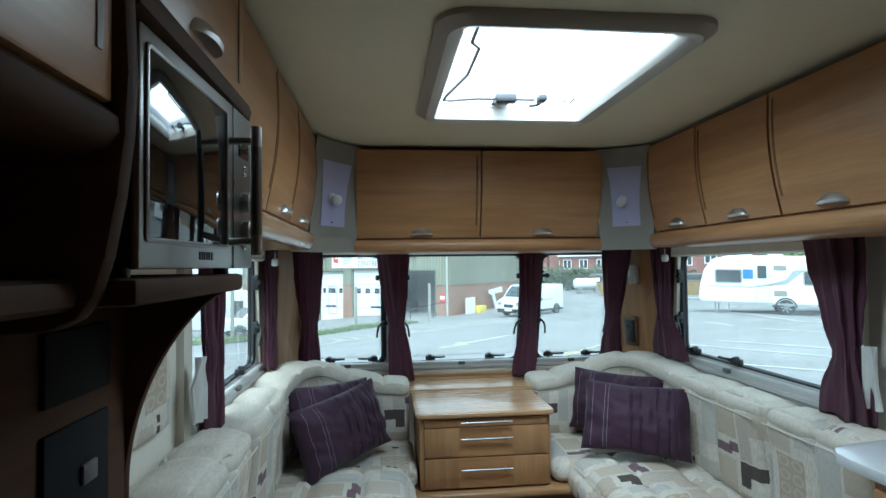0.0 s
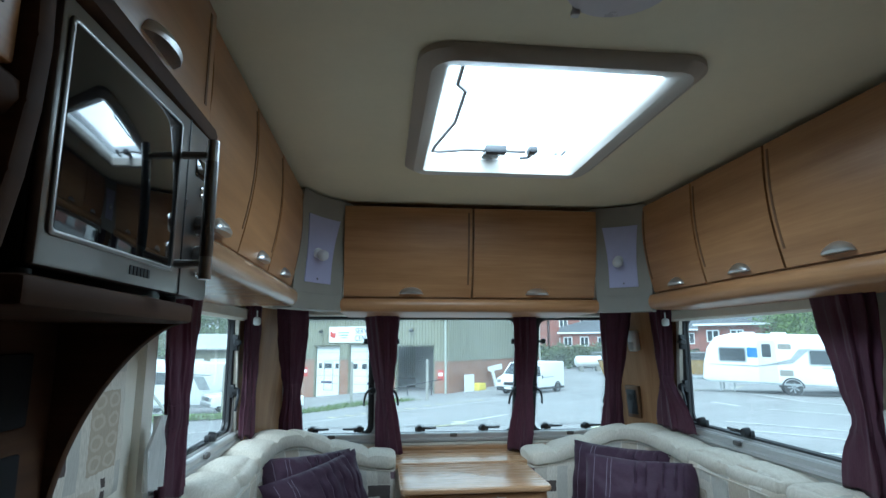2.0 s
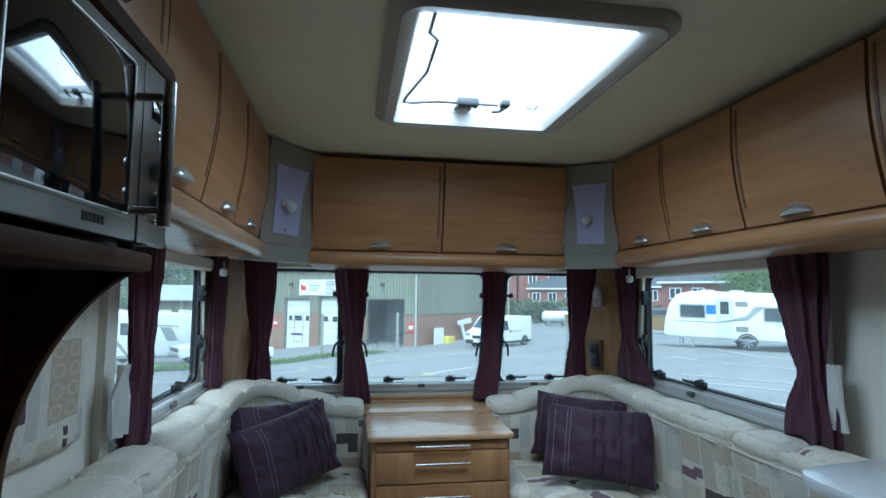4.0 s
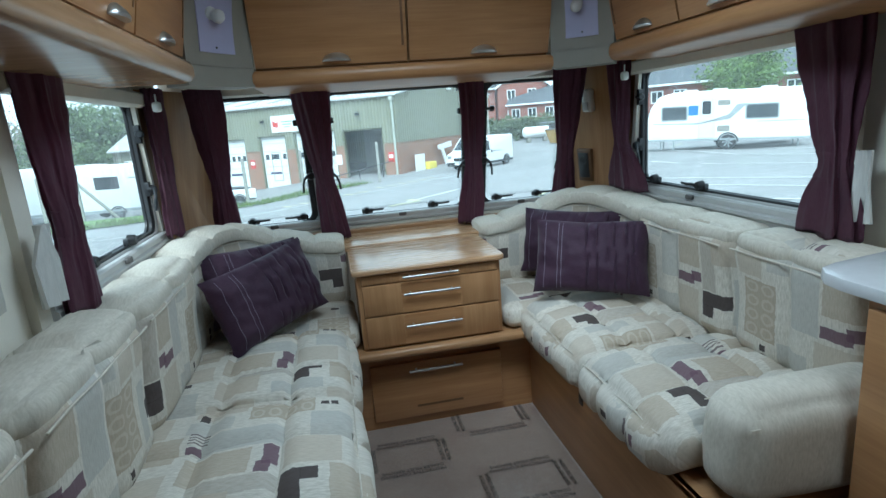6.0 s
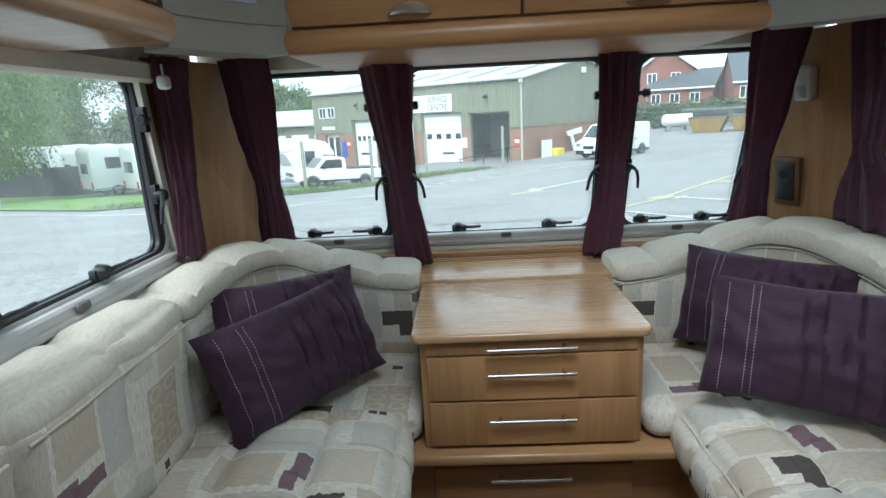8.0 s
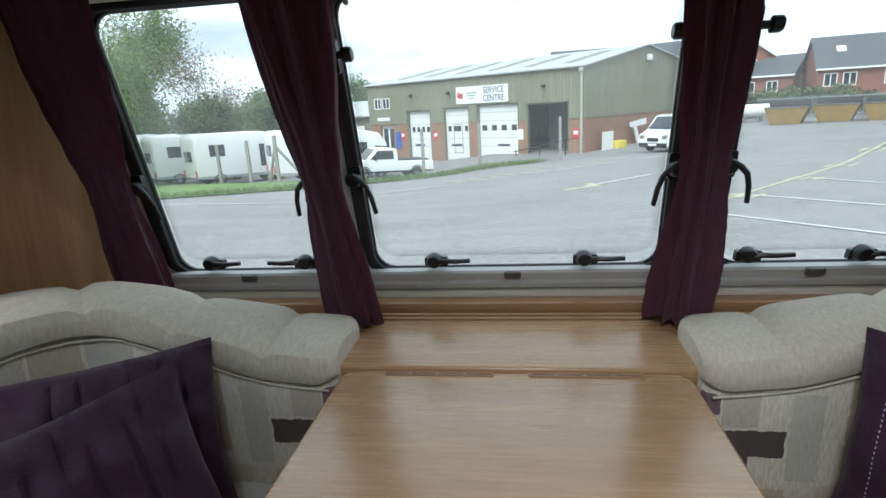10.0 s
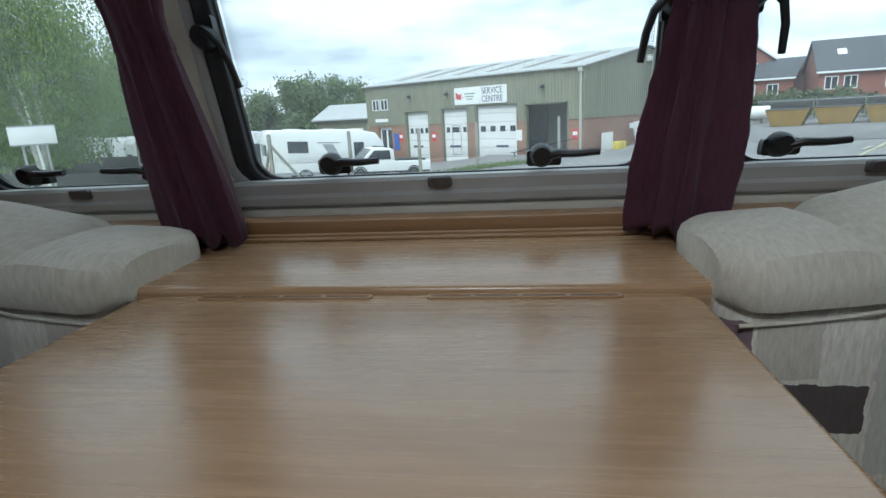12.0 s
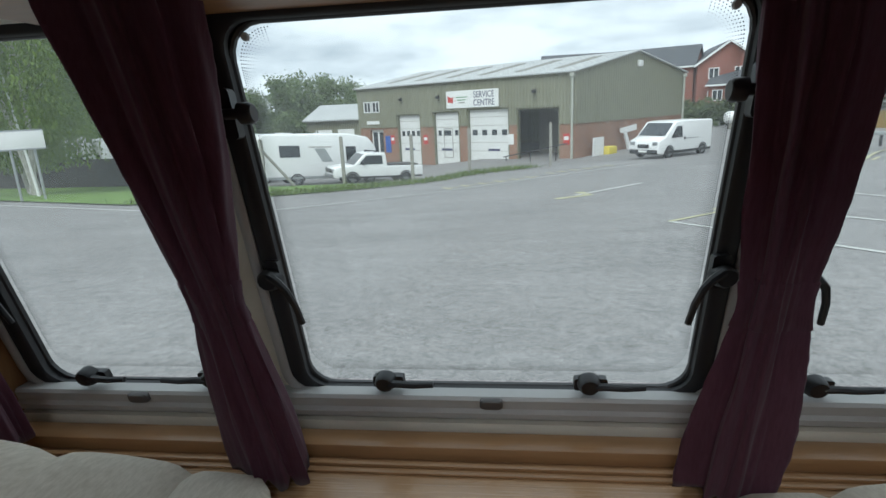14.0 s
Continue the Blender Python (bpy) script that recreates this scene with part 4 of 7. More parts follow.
# wrap-round corner backs: a swept bolster that falls to a low arm beside the chest
def corner_back(s):
    t = thing("corner_cushion", (s * 0.85, 2.75, 0.50), "cream wrap-round corner back with arched printed inset", "cushion", "corner backs")
    ctl = [(0.955, 2.37), (0.95, 2.52), (0.90, 2.72), (0.78, 2.86), (0.62, 2.915), (0.46, 2.925), (0.325, 2.925)]
    tops = [0.885, 0.905, 0.928, 0.915, 0.858, 0.815, 0.800]
    deep = [0.075, 0.075, 0.080, 0.085, 0.095, 0.105, 0.105]
    N = 48
    path = []
    for i in range(N + 1):
        f = i / N * (len(ctl) - 1)
        k = min(int(f), len(ctl) - 2)
        q = f - k

        def cr(vals):
            a, b, c, d = vals[max(k - 1, 0)], vals[k], vals[k + 1], vals[min(k + 2, len(vals) - 1)]
            return 0.5 * (2 * b + (c - a) * q + (2 * a - 5 * b + 4 * c - d) * q * q + (3 * b - a - 3 * c + d) * q ** 3)
        path.append((cr([c[0] for c in ctl]), cr([c[1] for c in ctl]), cr(tops), cr(deep)))

    def sweep(zlo, over, uvfn, name, mat, lab, face, ends):
        rings = []
        for i, (x, y, zt, dp) in enumerate(path):
            x2, y2 = path[min(i + 1, N)][:2]
            x1, y1 = path[max(i - 1, 0)][:2]
            d = Vector((x2 - x1, y2 - y1)).normalized()
            nrm = Vector((-d.y, d.x))
            if nrm.dot(Vector((0.2 - x, 2.2 - y))) < 0:
                nrm = -nrm
            e = min(i, N - i) / 3.0
            shrink = 1 - ends * max(0.0, 1 - e) ** 2
            loop = []
            z0 = zlo(zt, i)
            M = 20
            for j in range(M):
                a = 2 * math.pi * j / M
                cx, cz = math.cos(a), math.sin(a)
                p = 4.0
                rr = (abs(cx) ** p + abs(cz) ** p) ** (-1 / p)
                u = cx * rr * (dp + over) * shrink
                z = (z0 + zt + face) / 2 + cz * rr * (zt + face - z0) / 2 * shrink
                pt = Vector((x + nrm.x * u, y + nrm.y * u, z))
                pt += noise.noise_vector(pt * 9) * 0.006
                pt.z -= 0.013 * math.exp(-(((i % 9) - 4) / 0.75) ** 2) * (1 if cz > 0.2 else 0) * (1 if 3 < i < N - 3 else 0)
                loop.append((s * pt.x, pt.y, pt.z))
            rings.append(loop)
        part(name, loft(rings), mat, t, lab, uvfn=uvfn)
    sweep(lambda zt, i: 0.47, 0.0, lambda co: (abs(co.x) + 2.91 - co.y, co.z - 0.47), "face", M_PRINT, "printed face", -0.030, 0.15)
    sweep(lambda zt, i: zt - 0.078, 0.010, None, "bolster", M_PLAIN, "plain cream rolled top", 0.0, 0.3)
    pts = []
    for i, (x, y, zt, dp) in enumerate(path):
        if 2 <= i <= N - 1:
            x2, y2 = path[min(i + 1, N)][:2]
            x1, y1 = path[i - 1][:2]
            d = Vector((x2 - x1, y2 - y1)).normalized()
            nrm = Vector((-d.y, d.x))
            if nrm.dot(Vector((0.2 - x, 2.2 - y))) < 0:
                nrm = -nrm
            pts.append((s * (x + nrm.x * (dp - 0.002)), y + nrm.y * (dp - 0.002), zt - 0.076))
    piping(t, pts)


corner_back(-1)
corner_back(1)

# end arm of the seat by the kitchen
arm = thing("end_cushion", (0.68, 1.34, 0.36), "plain cream upholstered end arm of the seat", "cushion")
part("cover", cushion((0.48, 1.235, 0.357), (0.97, 1.405, 0.625), 0.07, 0.012, [], (18, 10, 12), 21), M_PLAIN, arm)
piping(arm, [(0.50 + 0.42 * k / 10, 1.398, 0.575) for k in range(11)])
piping(arm, [(0.50 + 0.42 * k / 10, 1.243, 0.575) for k in range(11)])


# ---- scatter cushions ----
def scatter(m, seed, w=0.44, h=0.31, fold=0.0):
    t = thing("scatter_cushion", m, "aubergine scatter cushion with pleats and dashed stitching", "cushion", "scatter cushions")
    N, K = 60, 26

    def surf(u, v, side):
        edge = (1 - abs(u) ** 2.6) * (1 - abs(v) ** 2.6)
        th = 0.065 * max(0.0, edge) ** 0.55
        x = u * w / 2 * (1 - 0.05 * (1 - v * v) * abs(u) ** 6)
        y = v * h / 2 * (1 - 0.07 * (1 - u * u) * abs(v) ** 6)
        z = side * th
        for pl in (-0.05, 0.12, 0.30, 0.42, 0.62, 0.74):
            z -= side * 0.010 * math.exp(-((u - pl - 0.02 * math.sin(3 * v + seed)) / 0.014) ** 2) * (1 if th > 0.012 else 0)
        z += 0.016 * noise.noise(Vector((u * 2.2, v * 2.2, seed * 3.1))) + 0.009 * noise.noise(Vector((u * 5 + v * 2, v * 4, seed))) + 0.002 * noise.noise(Vector((u * 15, v * 7, seed)))
        z += fold * (v * v) * 0.03
        return Vector((x, y, z))
    bm = bmesh.new()
    for side in (1, -1):
        g = [[bm.verts.new(surf(-1 + 2 * i / N, -1 + 2 * j / K, side)) for j in range(K + 1)] for i in range(N + 1)]
        for i in range(N):
            for j in range(K):
                q = (g[i][j], g[i + 1][j], g[i + 1][j + 1], g[i][j + 1])
                bm.faces.new(q if side > 0 else q[::-1])
    bmesh.ops.remove_doubles(bm, verts=bm.verts[:], dist=0.0006)
    bm.transform(m)
    part("cover", bm, M_PURPLE, t)
    st = bmesh.new()
    for u in (-0.80, -0.56, -0.49):
        for k in range(34):
            v = -0.9 + 1.8 * k / 34
            a, b = surf(u, v, 1), surf(u, v + 0.024, 1)
            o = Vector((0.0009, 0, 0))
            up = Vector((0, 0, 0.0016))
            st.faces.new([st.verts.new(p) for p in (a - o + up, a + o + up, b + o + up, b - o + up)])
    st.transform(m)
    part("stitching", st, M_THREAD, t, "pale dashed stitching", smooth=False, kind="stuff")
    return t


def lean_on(c, face, up, roll=0):
    """A cushion's pose at c: its face looks along face, its top edge points along up."""
    z = Vector(face).normalized()
    y = (Vector(up) - z * Vector(up).dot(z)).normalized()
    x = y.cross(z)
    m = Matrix((x, y, z)).transposed().to_4x4()
    return Matrix.Translation(c) @ m @ pose(0, 0, 0, 0, 0, roll)


scatter(lean_on((-0.640, 2.470, 0.682), (0.655, -0.700, 0.29), (-0.076, 0.042, 0.275), 3), 1, 0.49, 0.31)
scatter(lean_on((-0.700, 2.630, 0.702), (0.60, -0.74, 0.28), (0, 0, 1), -2), 2, 0.46, 0.30)
scatter(lean_on((0.655, 2.330, 0.708), (-0.45, -0.78, 0.42), (0, 0, 1), -1), 3, 0.46, 0.31)
scatter(lean_on((0.705, 2.640, 0.700), (-0.62, -0.72, 0.30), (0, 0, 1), -1), 4, 0.47, 0.31)


# ---- curtains ----
def curtain(rows, along, z_tie, label, seed, tail=0.0):
    """A pleated curtain gathered by a tie band. rows: (x, y, z, width, depth) at the top, the tie and the foot; along is the way of its width."""
    top, tie, foot = [np.array(r, float) for r in rows]
    t = thing("curtain", Vector(foot[:3]), label, "curtain", "curtains")
    a = Vector(along).normalized()
    n = Vector((-a.y, a.x, 0))
    ft = (top[2] - tie[2]) / (top[2] - foot[2])
    pleats, K, R = 7, 168, 50

    def ringat(f, grow=1.0):
        if f < ft:
            g = f / ft
            r = top + (tie - top) * g
            r[3:] = top[3:] + (tie[3:] - top[3:]) * g ** 1.5
        else:
            g = (f - ft) / (1 - ft)
            r = tie + (foot - tie) * g
            r[3:] = tie[3:] + (foot[3:] - tie[3:]) * (1 - (1 - g) ** 1.7)
        near = math.exp(-((f - ft) / 0.07) ** 2)
        lp = []
        for k in range(K):
            q = 2 * math.pi * k / K
            ph = pleats * (q + 0.35 * math.sin(2 * q + seed)) + seed + 0.9 * math.sin(f * 3 + seed)
            crest = 1 - 2 * abs(math.sin(ph / 2)) ** 0.8
            fold = 1 + (0.23 + 0.06 * math.sin(3 * q + seed)) * (1 - 0.45 * near) * crest + 0.035 * math.sin(2.7 * ph + f * 4)
            u = r[3] / 2 * math.cos(q) * fold * grow
            d = r[4] / 2 * math.sin(q) * fold * grow
            p = Vector(r[:3]) + a * u + n * d
            p += noise.noise_vector(Vector((f * 6, 3 * math.cos(q), 3 * math.sin(q) + seed))) * 0.005
            if f > 0.985:
                p.z += 0.010 * math.sin(ph)
            lp.append(p)
        return lp
    part("cloth", loft([ringat(i / R) for i in range(R + 1)]), M_CURTAIN, t, crease=170)
    d = 0.035 / (top[2] - foot[2])
    part("tie_band", loft([ringat(ft + d * q, 1.05 if abs(q) < 0.95 else 0.96) for q in (-1, -0.9, -0.3, 0.3, 0.9, 1)]), M_CURTAIN, t, "plum tie band")
    if tail:
        B = Vector(foot[:3])
        q = B + a * tail
        bm = loft([[c + a * u + n * (0.012 * math.sin(u * 160 + 1) + 0.004) for u in [(-0.5 + k / 12) * wd for k in range(13)]] + [c + a * u + n * (0.012 * math.sin(u * 160 + 1) - 0.004) for u in [(0.5 - k / 12) * wd for k in range(13)]]
                   for c, wd in ((Vector((q.x, q.y, B.z + 0.235)), 0.04), (Vector((q.x, q.y, B.z + 0.15)), 0.075), (Vector((q.x, q.y, B.z + 0.05)), 0.09))])
        part("lining", bm, M_LINING, t, "white lining")
    return t


plum = "plum cotton curtain with tie band"
for s in (-1, 1):
    curtain(((s * 0.385 - (0.028 if s > 0 else 0.018), 2.945 if s < 0 else 2.985, 1.505, 0.168 if s < 0 else 0.112, 0.15), (s * 0.382 - (0.018 if s > 0 else 0), 3.035, 1.075, 0.076, 0.06), (s * 0.352, 3.085, 0.765, 0.126, 0.09)), (1, 0, 0), 1.07, plum + " between front windows", 3 + s)
    curtain(((s * 0.85, 2.93, 1.505, 0.14, 0.09), (s * 0.850, 3.01, 1.09, 0.072, 0.055), (s * 0.858, 3.085, 0.80, 0.105, 0.07)), (1, -0.3 * s, 0), 1.07, plum + " beside the front corner", 6 + s)
    curtain(((s * 1.0, 2.735, 1.50, 0.15, 0.06), (s * 0.995, 2.70, 1.135, 0.08, 0.05), (s * 0.99, 2.665 if s < 0 else 2.645, 0.925, 0.11 if s < 0 else 0.28, 0.055)), (0, 1, 0), 1.13, plum + " at the side window", 9 + s)
curtain(((1.0, 1.60, 1.50, 0.21, 0.06), (0.995, 1.555, 1.10, 0.085, 0.05), (0.995, 1.57, 0.905, 0.20, 0.055)), (0, 1, 0), 1.10, plum + ", white lining showing", 14, -0.085)
curtain(((-1.0, 1.82, 1.50, 0.19, 0.06), (-0.995, 1.80, 1.12, 0.085, 0.05), (-0.995, 1.795, 0.90, 0.13, 0.055)), (0, 1, 0), 1.12, plum + ", white lining showing", 15, -0.125)

# blind pulls under the corner lockers, alarm sensor, socket plate
for s in (-1, 1):
    t = thing("blind_pull", (s * 0.955, 2.60, 1.42), "small white blind pull", "blind pull", "blind pulls")
    part("knob", rbox((s * 0.955 - 0.016, 2.585, 1.405), (s * 0.955 + 0.016, 2.613, 1.442), 0.010, 3), M_WHITE, t)
    part("cord", tube([(s * 0.955, 2.60, 1.44), (s * 0.955, 2.60, 1.47)], 0.003), M_WHITE, t)
fr = Matrix.Translation((0.957, 2.955, 1.336)) @ lean_on((0, 0, 0), (-0.93, -0.32, -0.10), (0, 0, 1))
t = thing("alarm_sensor", fr, "white plastic alarm sensor on the corner panel", "alarm sensor")
part("body", moved(rbox((-0.027, -0.055, -0.02), (0.027, 0.055, 0.026), 0.012, 3), fr), M_WHITE, t)
part("lens", moved(rbox((-0.019, -0.045, 0.020), (0.019, -0.005, 0.030), 0.008, 3), fr), M_GREYW, t)
fr = Matrix.Translation((0.972, 3.03, 1.01)) @ lean_on((0, 0, 0), (-0.93, -0.32, -0.10), (0, 0, 1))
t = thing("socket_plate", fr, "black and brown socket plate on the corner panel", "socket")
part("plate", moved(rbox((-0.050, -0.085, -0.015), (0.050, 0.085, 0.010), 0.006), fr), M_GROOVE, t)
part("socket", moved(merged(rbox((-0.034, -0.065, 0.008), (0.034, 0.065, 0.016), 0.01), lathe([(0.026, 0.014), (0.026, 0.018), (0.018, 0.018), (0.016, 0.016)], (0, 0.025, 0), 20)), fr), M_BLACK, t)

# ---- kitchen side: microwave, its cupboard and the tall unit ----
M_DIMSTEEL = plain("dim_brushed_steel", (0.26, 0.25, 0.24), 0.30, 1.0, vary=0.05, size=3)
mw = thing("microwave", (-0.88, 0.80, 1.39), "stainless steel microwave oven with black glass door", "microwave")
X, MZ = -0.709, 1.398
part("case", rbox((-1.03, 0.578, MZ + 0.002), (X, 0.996, 1.660), 0.004), M_BLACK, mw)
part("front", rbox((X, 0.574, MZ), (X + 0.014, 0.998, 1.663), 0.004), M_DIMSTEEL, mw, "brushed steel front")
part("glass", rbox((X + 0.012, 0.590, 1.432), (X + 0.0165, 0.850, 1.640), 0.003), M_DARKGLASS, mw, "black glass door")
part("door_frame", ring(lambda u, v, w: (X + 0.0145 + w, u, v), 0.584, 0.856, 1.427, 1.645, 0.006, 0.006, 0.0, 0.003, 2), M_DIMSTEEL, mw, "polished edge of the glass")
part("seam", rbox((X + 0.013, 0.886, MZ + 0.001), (X + 0.0150, 0.8882, 1.662), 0), M_BLACK, mw)
part("display", rbox((X + 0.012, 0.918, 1.585), (X + 0.0160, 0.968, 1.615), 0.002), M_DARKGLASS, mw, "dark display strip")
h = part("handle", tube([(X + 0.056, 0.868, 1.418), (X + 0.056, 0.868, 1.622)], 0.0088, 14), M_STEEL, mw, "steel bar handle")
# dimmer sleeve paints the dark wood mirrored in the handle's middle
part("grip", tube([(X + 0.056, 0.868, 1.450), (X + 0.056, 0.868, 1.590)], 0.0094, 14), M_DIMSTEEL, h)
for z in (1.440, 1.600):
    part("bracket", tube([(X + 0.012, 0.868, z), (X + 0.056, 0.868, z)], 0.006), M_STEEL, h)
for z in (1.462, 1.51):
    part("dial", moved(lathe([(0.017, 0), (0.017, 0.012), (0.014, 0.015)], (0, 0, 0), 18), Matrix.Translation((X + 0.014, 0.945, z)) @ pose(0, 0, 0, 0, 90, 0)), M_STEEL, mw)
for z in (1.555, 1.566, 1.43):
    part("button", rbox((X + 0.014, 0.939, z), (X + 0.018, 0.951, z + 0.007), 0.002), M_CHROME, mw)
for k in range(6):
    part("logo_bar", rbox((X + 0.014, 0.742 + 0.009 * k, 1.410), (X + 0.0150, 0.748 + 0.009 * k, 1.421), 0), M_BLACK, mw)
for y in (0.62, 0.96):
    part("foot", lathe([(0.012, 0.004), (0.012, -0.009)], (X - 0.03, y, MZ), 12), M_BLACK, mw)

# the oven stands slightly askew on its shelf
mw.matrix_basis = mw.matrix_basis @ Matrix.Rotation(radians(-2.2), 4, "Z")

cup = thing("microwave_cupboard", (-0.88, 0.80, 1.36), "oak cupboard surround of the microwave with a flap above", "cabinet")
corner = [(-0.735 + 0.037 * math.cos(radians(a)), 0.960 + 0.037 * math.sin(radians(a))) for a in range(0, 91, 15)]
# shelf, rail, bracket and fascia wear the oak with shade in its colour
part("shelf", prism([(-1.055, 0.548), (-0.698, 0.548)] + corner + [(-1.055, 0.997)], 2, 1.360, 1.389, 0.007), M_OAK_SHADE, cup, "rounded oak shelf board in shaded colour")
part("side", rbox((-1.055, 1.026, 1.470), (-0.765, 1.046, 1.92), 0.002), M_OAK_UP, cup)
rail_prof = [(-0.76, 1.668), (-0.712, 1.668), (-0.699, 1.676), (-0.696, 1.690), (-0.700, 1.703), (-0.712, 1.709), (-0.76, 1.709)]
part("rail", prism(rail_prof, 1, 0.556, 1.024), M_OAK_SHADE, cup, "rounded oak rail in shaded colour")
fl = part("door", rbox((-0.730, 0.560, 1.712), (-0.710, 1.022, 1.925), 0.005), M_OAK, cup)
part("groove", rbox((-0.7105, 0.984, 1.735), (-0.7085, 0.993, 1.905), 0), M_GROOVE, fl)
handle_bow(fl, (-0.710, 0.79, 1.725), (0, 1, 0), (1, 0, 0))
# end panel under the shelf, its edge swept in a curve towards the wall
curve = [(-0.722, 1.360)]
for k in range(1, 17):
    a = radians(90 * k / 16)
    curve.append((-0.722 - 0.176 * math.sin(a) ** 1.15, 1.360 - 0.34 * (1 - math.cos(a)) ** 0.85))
part("bracket", prism(curve + [(-0.898, 0.0), (-1.055, 0.0), (-1.055, 1.360)], 1, 0.977, 0.997, 0.003), M_OAK_SHADE, cup, "curved oak end panel in shaded colour")
part("fascia", rbox((-0.918, 0.548, 0.0), (-0.898, 0.977, 1.360), 0.001), M_OAK_SHADE, cup)
c1 = part("control_panel", rbox((-0.8985, 0.735, 1.215), (-0.890, 0.910, 1.315), 0.003), M_PANEL, cup, "black control panel")
c2 = part("control_panel", rbox((-0.8985, 0.735, 0.985), (-0.890, 0.905, 1.180), 0.003), M_PANEL, cup, "black control panel")
part("switch", rbox((-0.8905, 0.82, 1.085), (-0.884, 0.86, 1.115), 0.003), M_GREYD, c2)
part("switch", rbox((-0.8905, 0.82, 1.040), (-0.886, 0.85, 1.046), 0), M_GREYW, c2)

tall = thing("tall_unit", (-0.9, 0.3, 0), "oak tall unit, shade in its colour, with an open shelf and overhead door", "cabinet")
# shade of the niche and unit is painted in by the darkened oak
part("fascia", rbox((-0.918, 0.05, 0.0), (-0.898, 0.545, 1.345), 0.001), M_OAK_SHADE, tall)
part("shelf", prism([(-1.04, 1.358), (-0.752, 1.358), (-0.742, 1.364), (-0.740, 1.376), (-0.744, 1.386), (-0.756, 1.390), (-1.04, 1.390)], 1, 0.05, 0.519), M_OAK_SHADE, tall, "rounded shelf board of the open niche")
part("back", rbox((-1.055, 0.05, 1.345), (-1.04, 0.519, 1.92), 0), M_OAK_SHADE, tall)
part("rail", prism([(-1.0, 1.508), (-0.735, 1.508), (-0.712, 1.516), (-0.702, 1.530), (-0.703, 1.545), (-0.712, 1.553), (-1.0, 1.553)], 1, 0.05, 0.519), M_OAK_SHADE, tall, "bulging oak rail in shaded colour")
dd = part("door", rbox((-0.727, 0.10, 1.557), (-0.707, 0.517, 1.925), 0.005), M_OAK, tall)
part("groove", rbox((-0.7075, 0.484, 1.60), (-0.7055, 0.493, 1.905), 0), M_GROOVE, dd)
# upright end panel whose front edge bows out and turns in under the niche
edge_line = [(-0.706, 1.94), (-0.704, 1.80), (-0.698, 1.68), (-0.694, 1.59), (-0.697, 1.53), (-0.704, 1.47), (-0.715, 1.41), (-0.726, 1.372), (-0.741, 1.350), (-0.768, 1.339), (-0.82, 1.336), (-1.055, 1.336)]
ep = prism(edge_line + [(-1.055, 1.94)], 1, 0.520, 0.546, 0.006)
part("end_panel", ep, M_OAK_SHADE, tall, "bowed oak end panel in shaded colour")
part("end", rbox((-1.055, 0.03, 0.0), (-0.71, 0.05, 1.95), 0), M_OAK_SHADE, tall)

# printed wall panel behind the bracket
t = thing("wall_panel", (-1.04, 1.40, 0.98), "padded fabric wall panel in the seat print", "wall panel")
part("pad", cushion((-1.058, 1.18, 0.975), (-1.035, 1.56, 1.33), 0.010, 0.002, [], (4, 12, 12), 5), M_PRINT, t)

# worktop unit opposite
kit = thing("kitchen_unit", (0.88, 0.6, 0), "oak kitchen cabinet with a pale worktop edge beside it", "cabinet")
part("body", rbox((0.735, -0.6, 0.0), (1.058, 1.205, 0.868), 0.003), M_OAK, kit)
part("door", rbox((0.717, 0.62, 0.10), (0.735, 1.19, 0.85), 0.004), M_OAK, kit)
part("door", rbox((0.717, -0.58, 0.10), (0.735, 0.61, 0.85), 0.004), M_OAK, kit)
wt = prism([(1.057, -0.62), (1.057, 1.40), (0.98, 1.385), (0.80, 1.355), (0.745, 1.335), (0.718, 1.30), (0.708, 1.25), (0.708, -0.62)], 2, 0.870, 0.900, 0.005)
solo("worktop", wt, M_WORKTOP, "pale grey glossy worktop with a rounded corner", "worktop")

# floor film with printed warning
film = thing("floor_film", (0.03, 1.8, 0.003), "clear protective film with printed warnings on the carpet", "floor film")
fm = Net("clear_film", 0.12, 0, 0.5)
tr, gl = fm.node("BsdfTransparent", Color=(0.95, 0.94, 0.93, 1)), fm.node("BsdfGlossy", Roughness=0.14)
crinkle = fm.noise(fm.obj((1, 1, 1)), 26, 4, 0.6)
bn = fm.node("Bump", Height=crinkle, Strength=0.6, Distance=0.01)
fm.t.links.new(bn.outputs[0], gl.inputs["Normal"])
mx = fm.node("MixShader", Fac=0.07, i1=tr.outputs[0], i2=gl.outputs[0])
fm.t.links.new(mx.outputs[0], fm.out.inputs["Surface"])
part("film", rbox((-0.365, 0.0, 0.003), (0.425, 2.49, 0.004), 0), fm.mat, film).visible_shadow = False
words = ("DEALER MUST REMOVE", "PROTECTIVE COVERING")
for cx, cy in ((0.23, 1.98), (-0.17, 2.26), (-0.17, 1.72), (0.23, 1.42), (0.22, 2.44), (-0.17, 1.18)):
    hw, hh = 0.145, 0.10
    for k, (dx, dy, rz) in enumerate(((0, hh, 180), (0, -hh, 180), (hw, 0, 90), (-hw, 0, 90))):
        for j in range(2):
            off = (j - 0.5) * 0.024
            m = pose(cx + dx + (off if rz == 90 else 0), cy + dy + (-off if rz == 180 else 0), 0.0045, 0, 0, rz) @ Matrix.Scale(0.62 if rz == 90 else 1.0, 4, (1, 0, 0))
            lettering(words[j], 0.023, m, M_INK, film, deep=0.0002, align="CENTER")


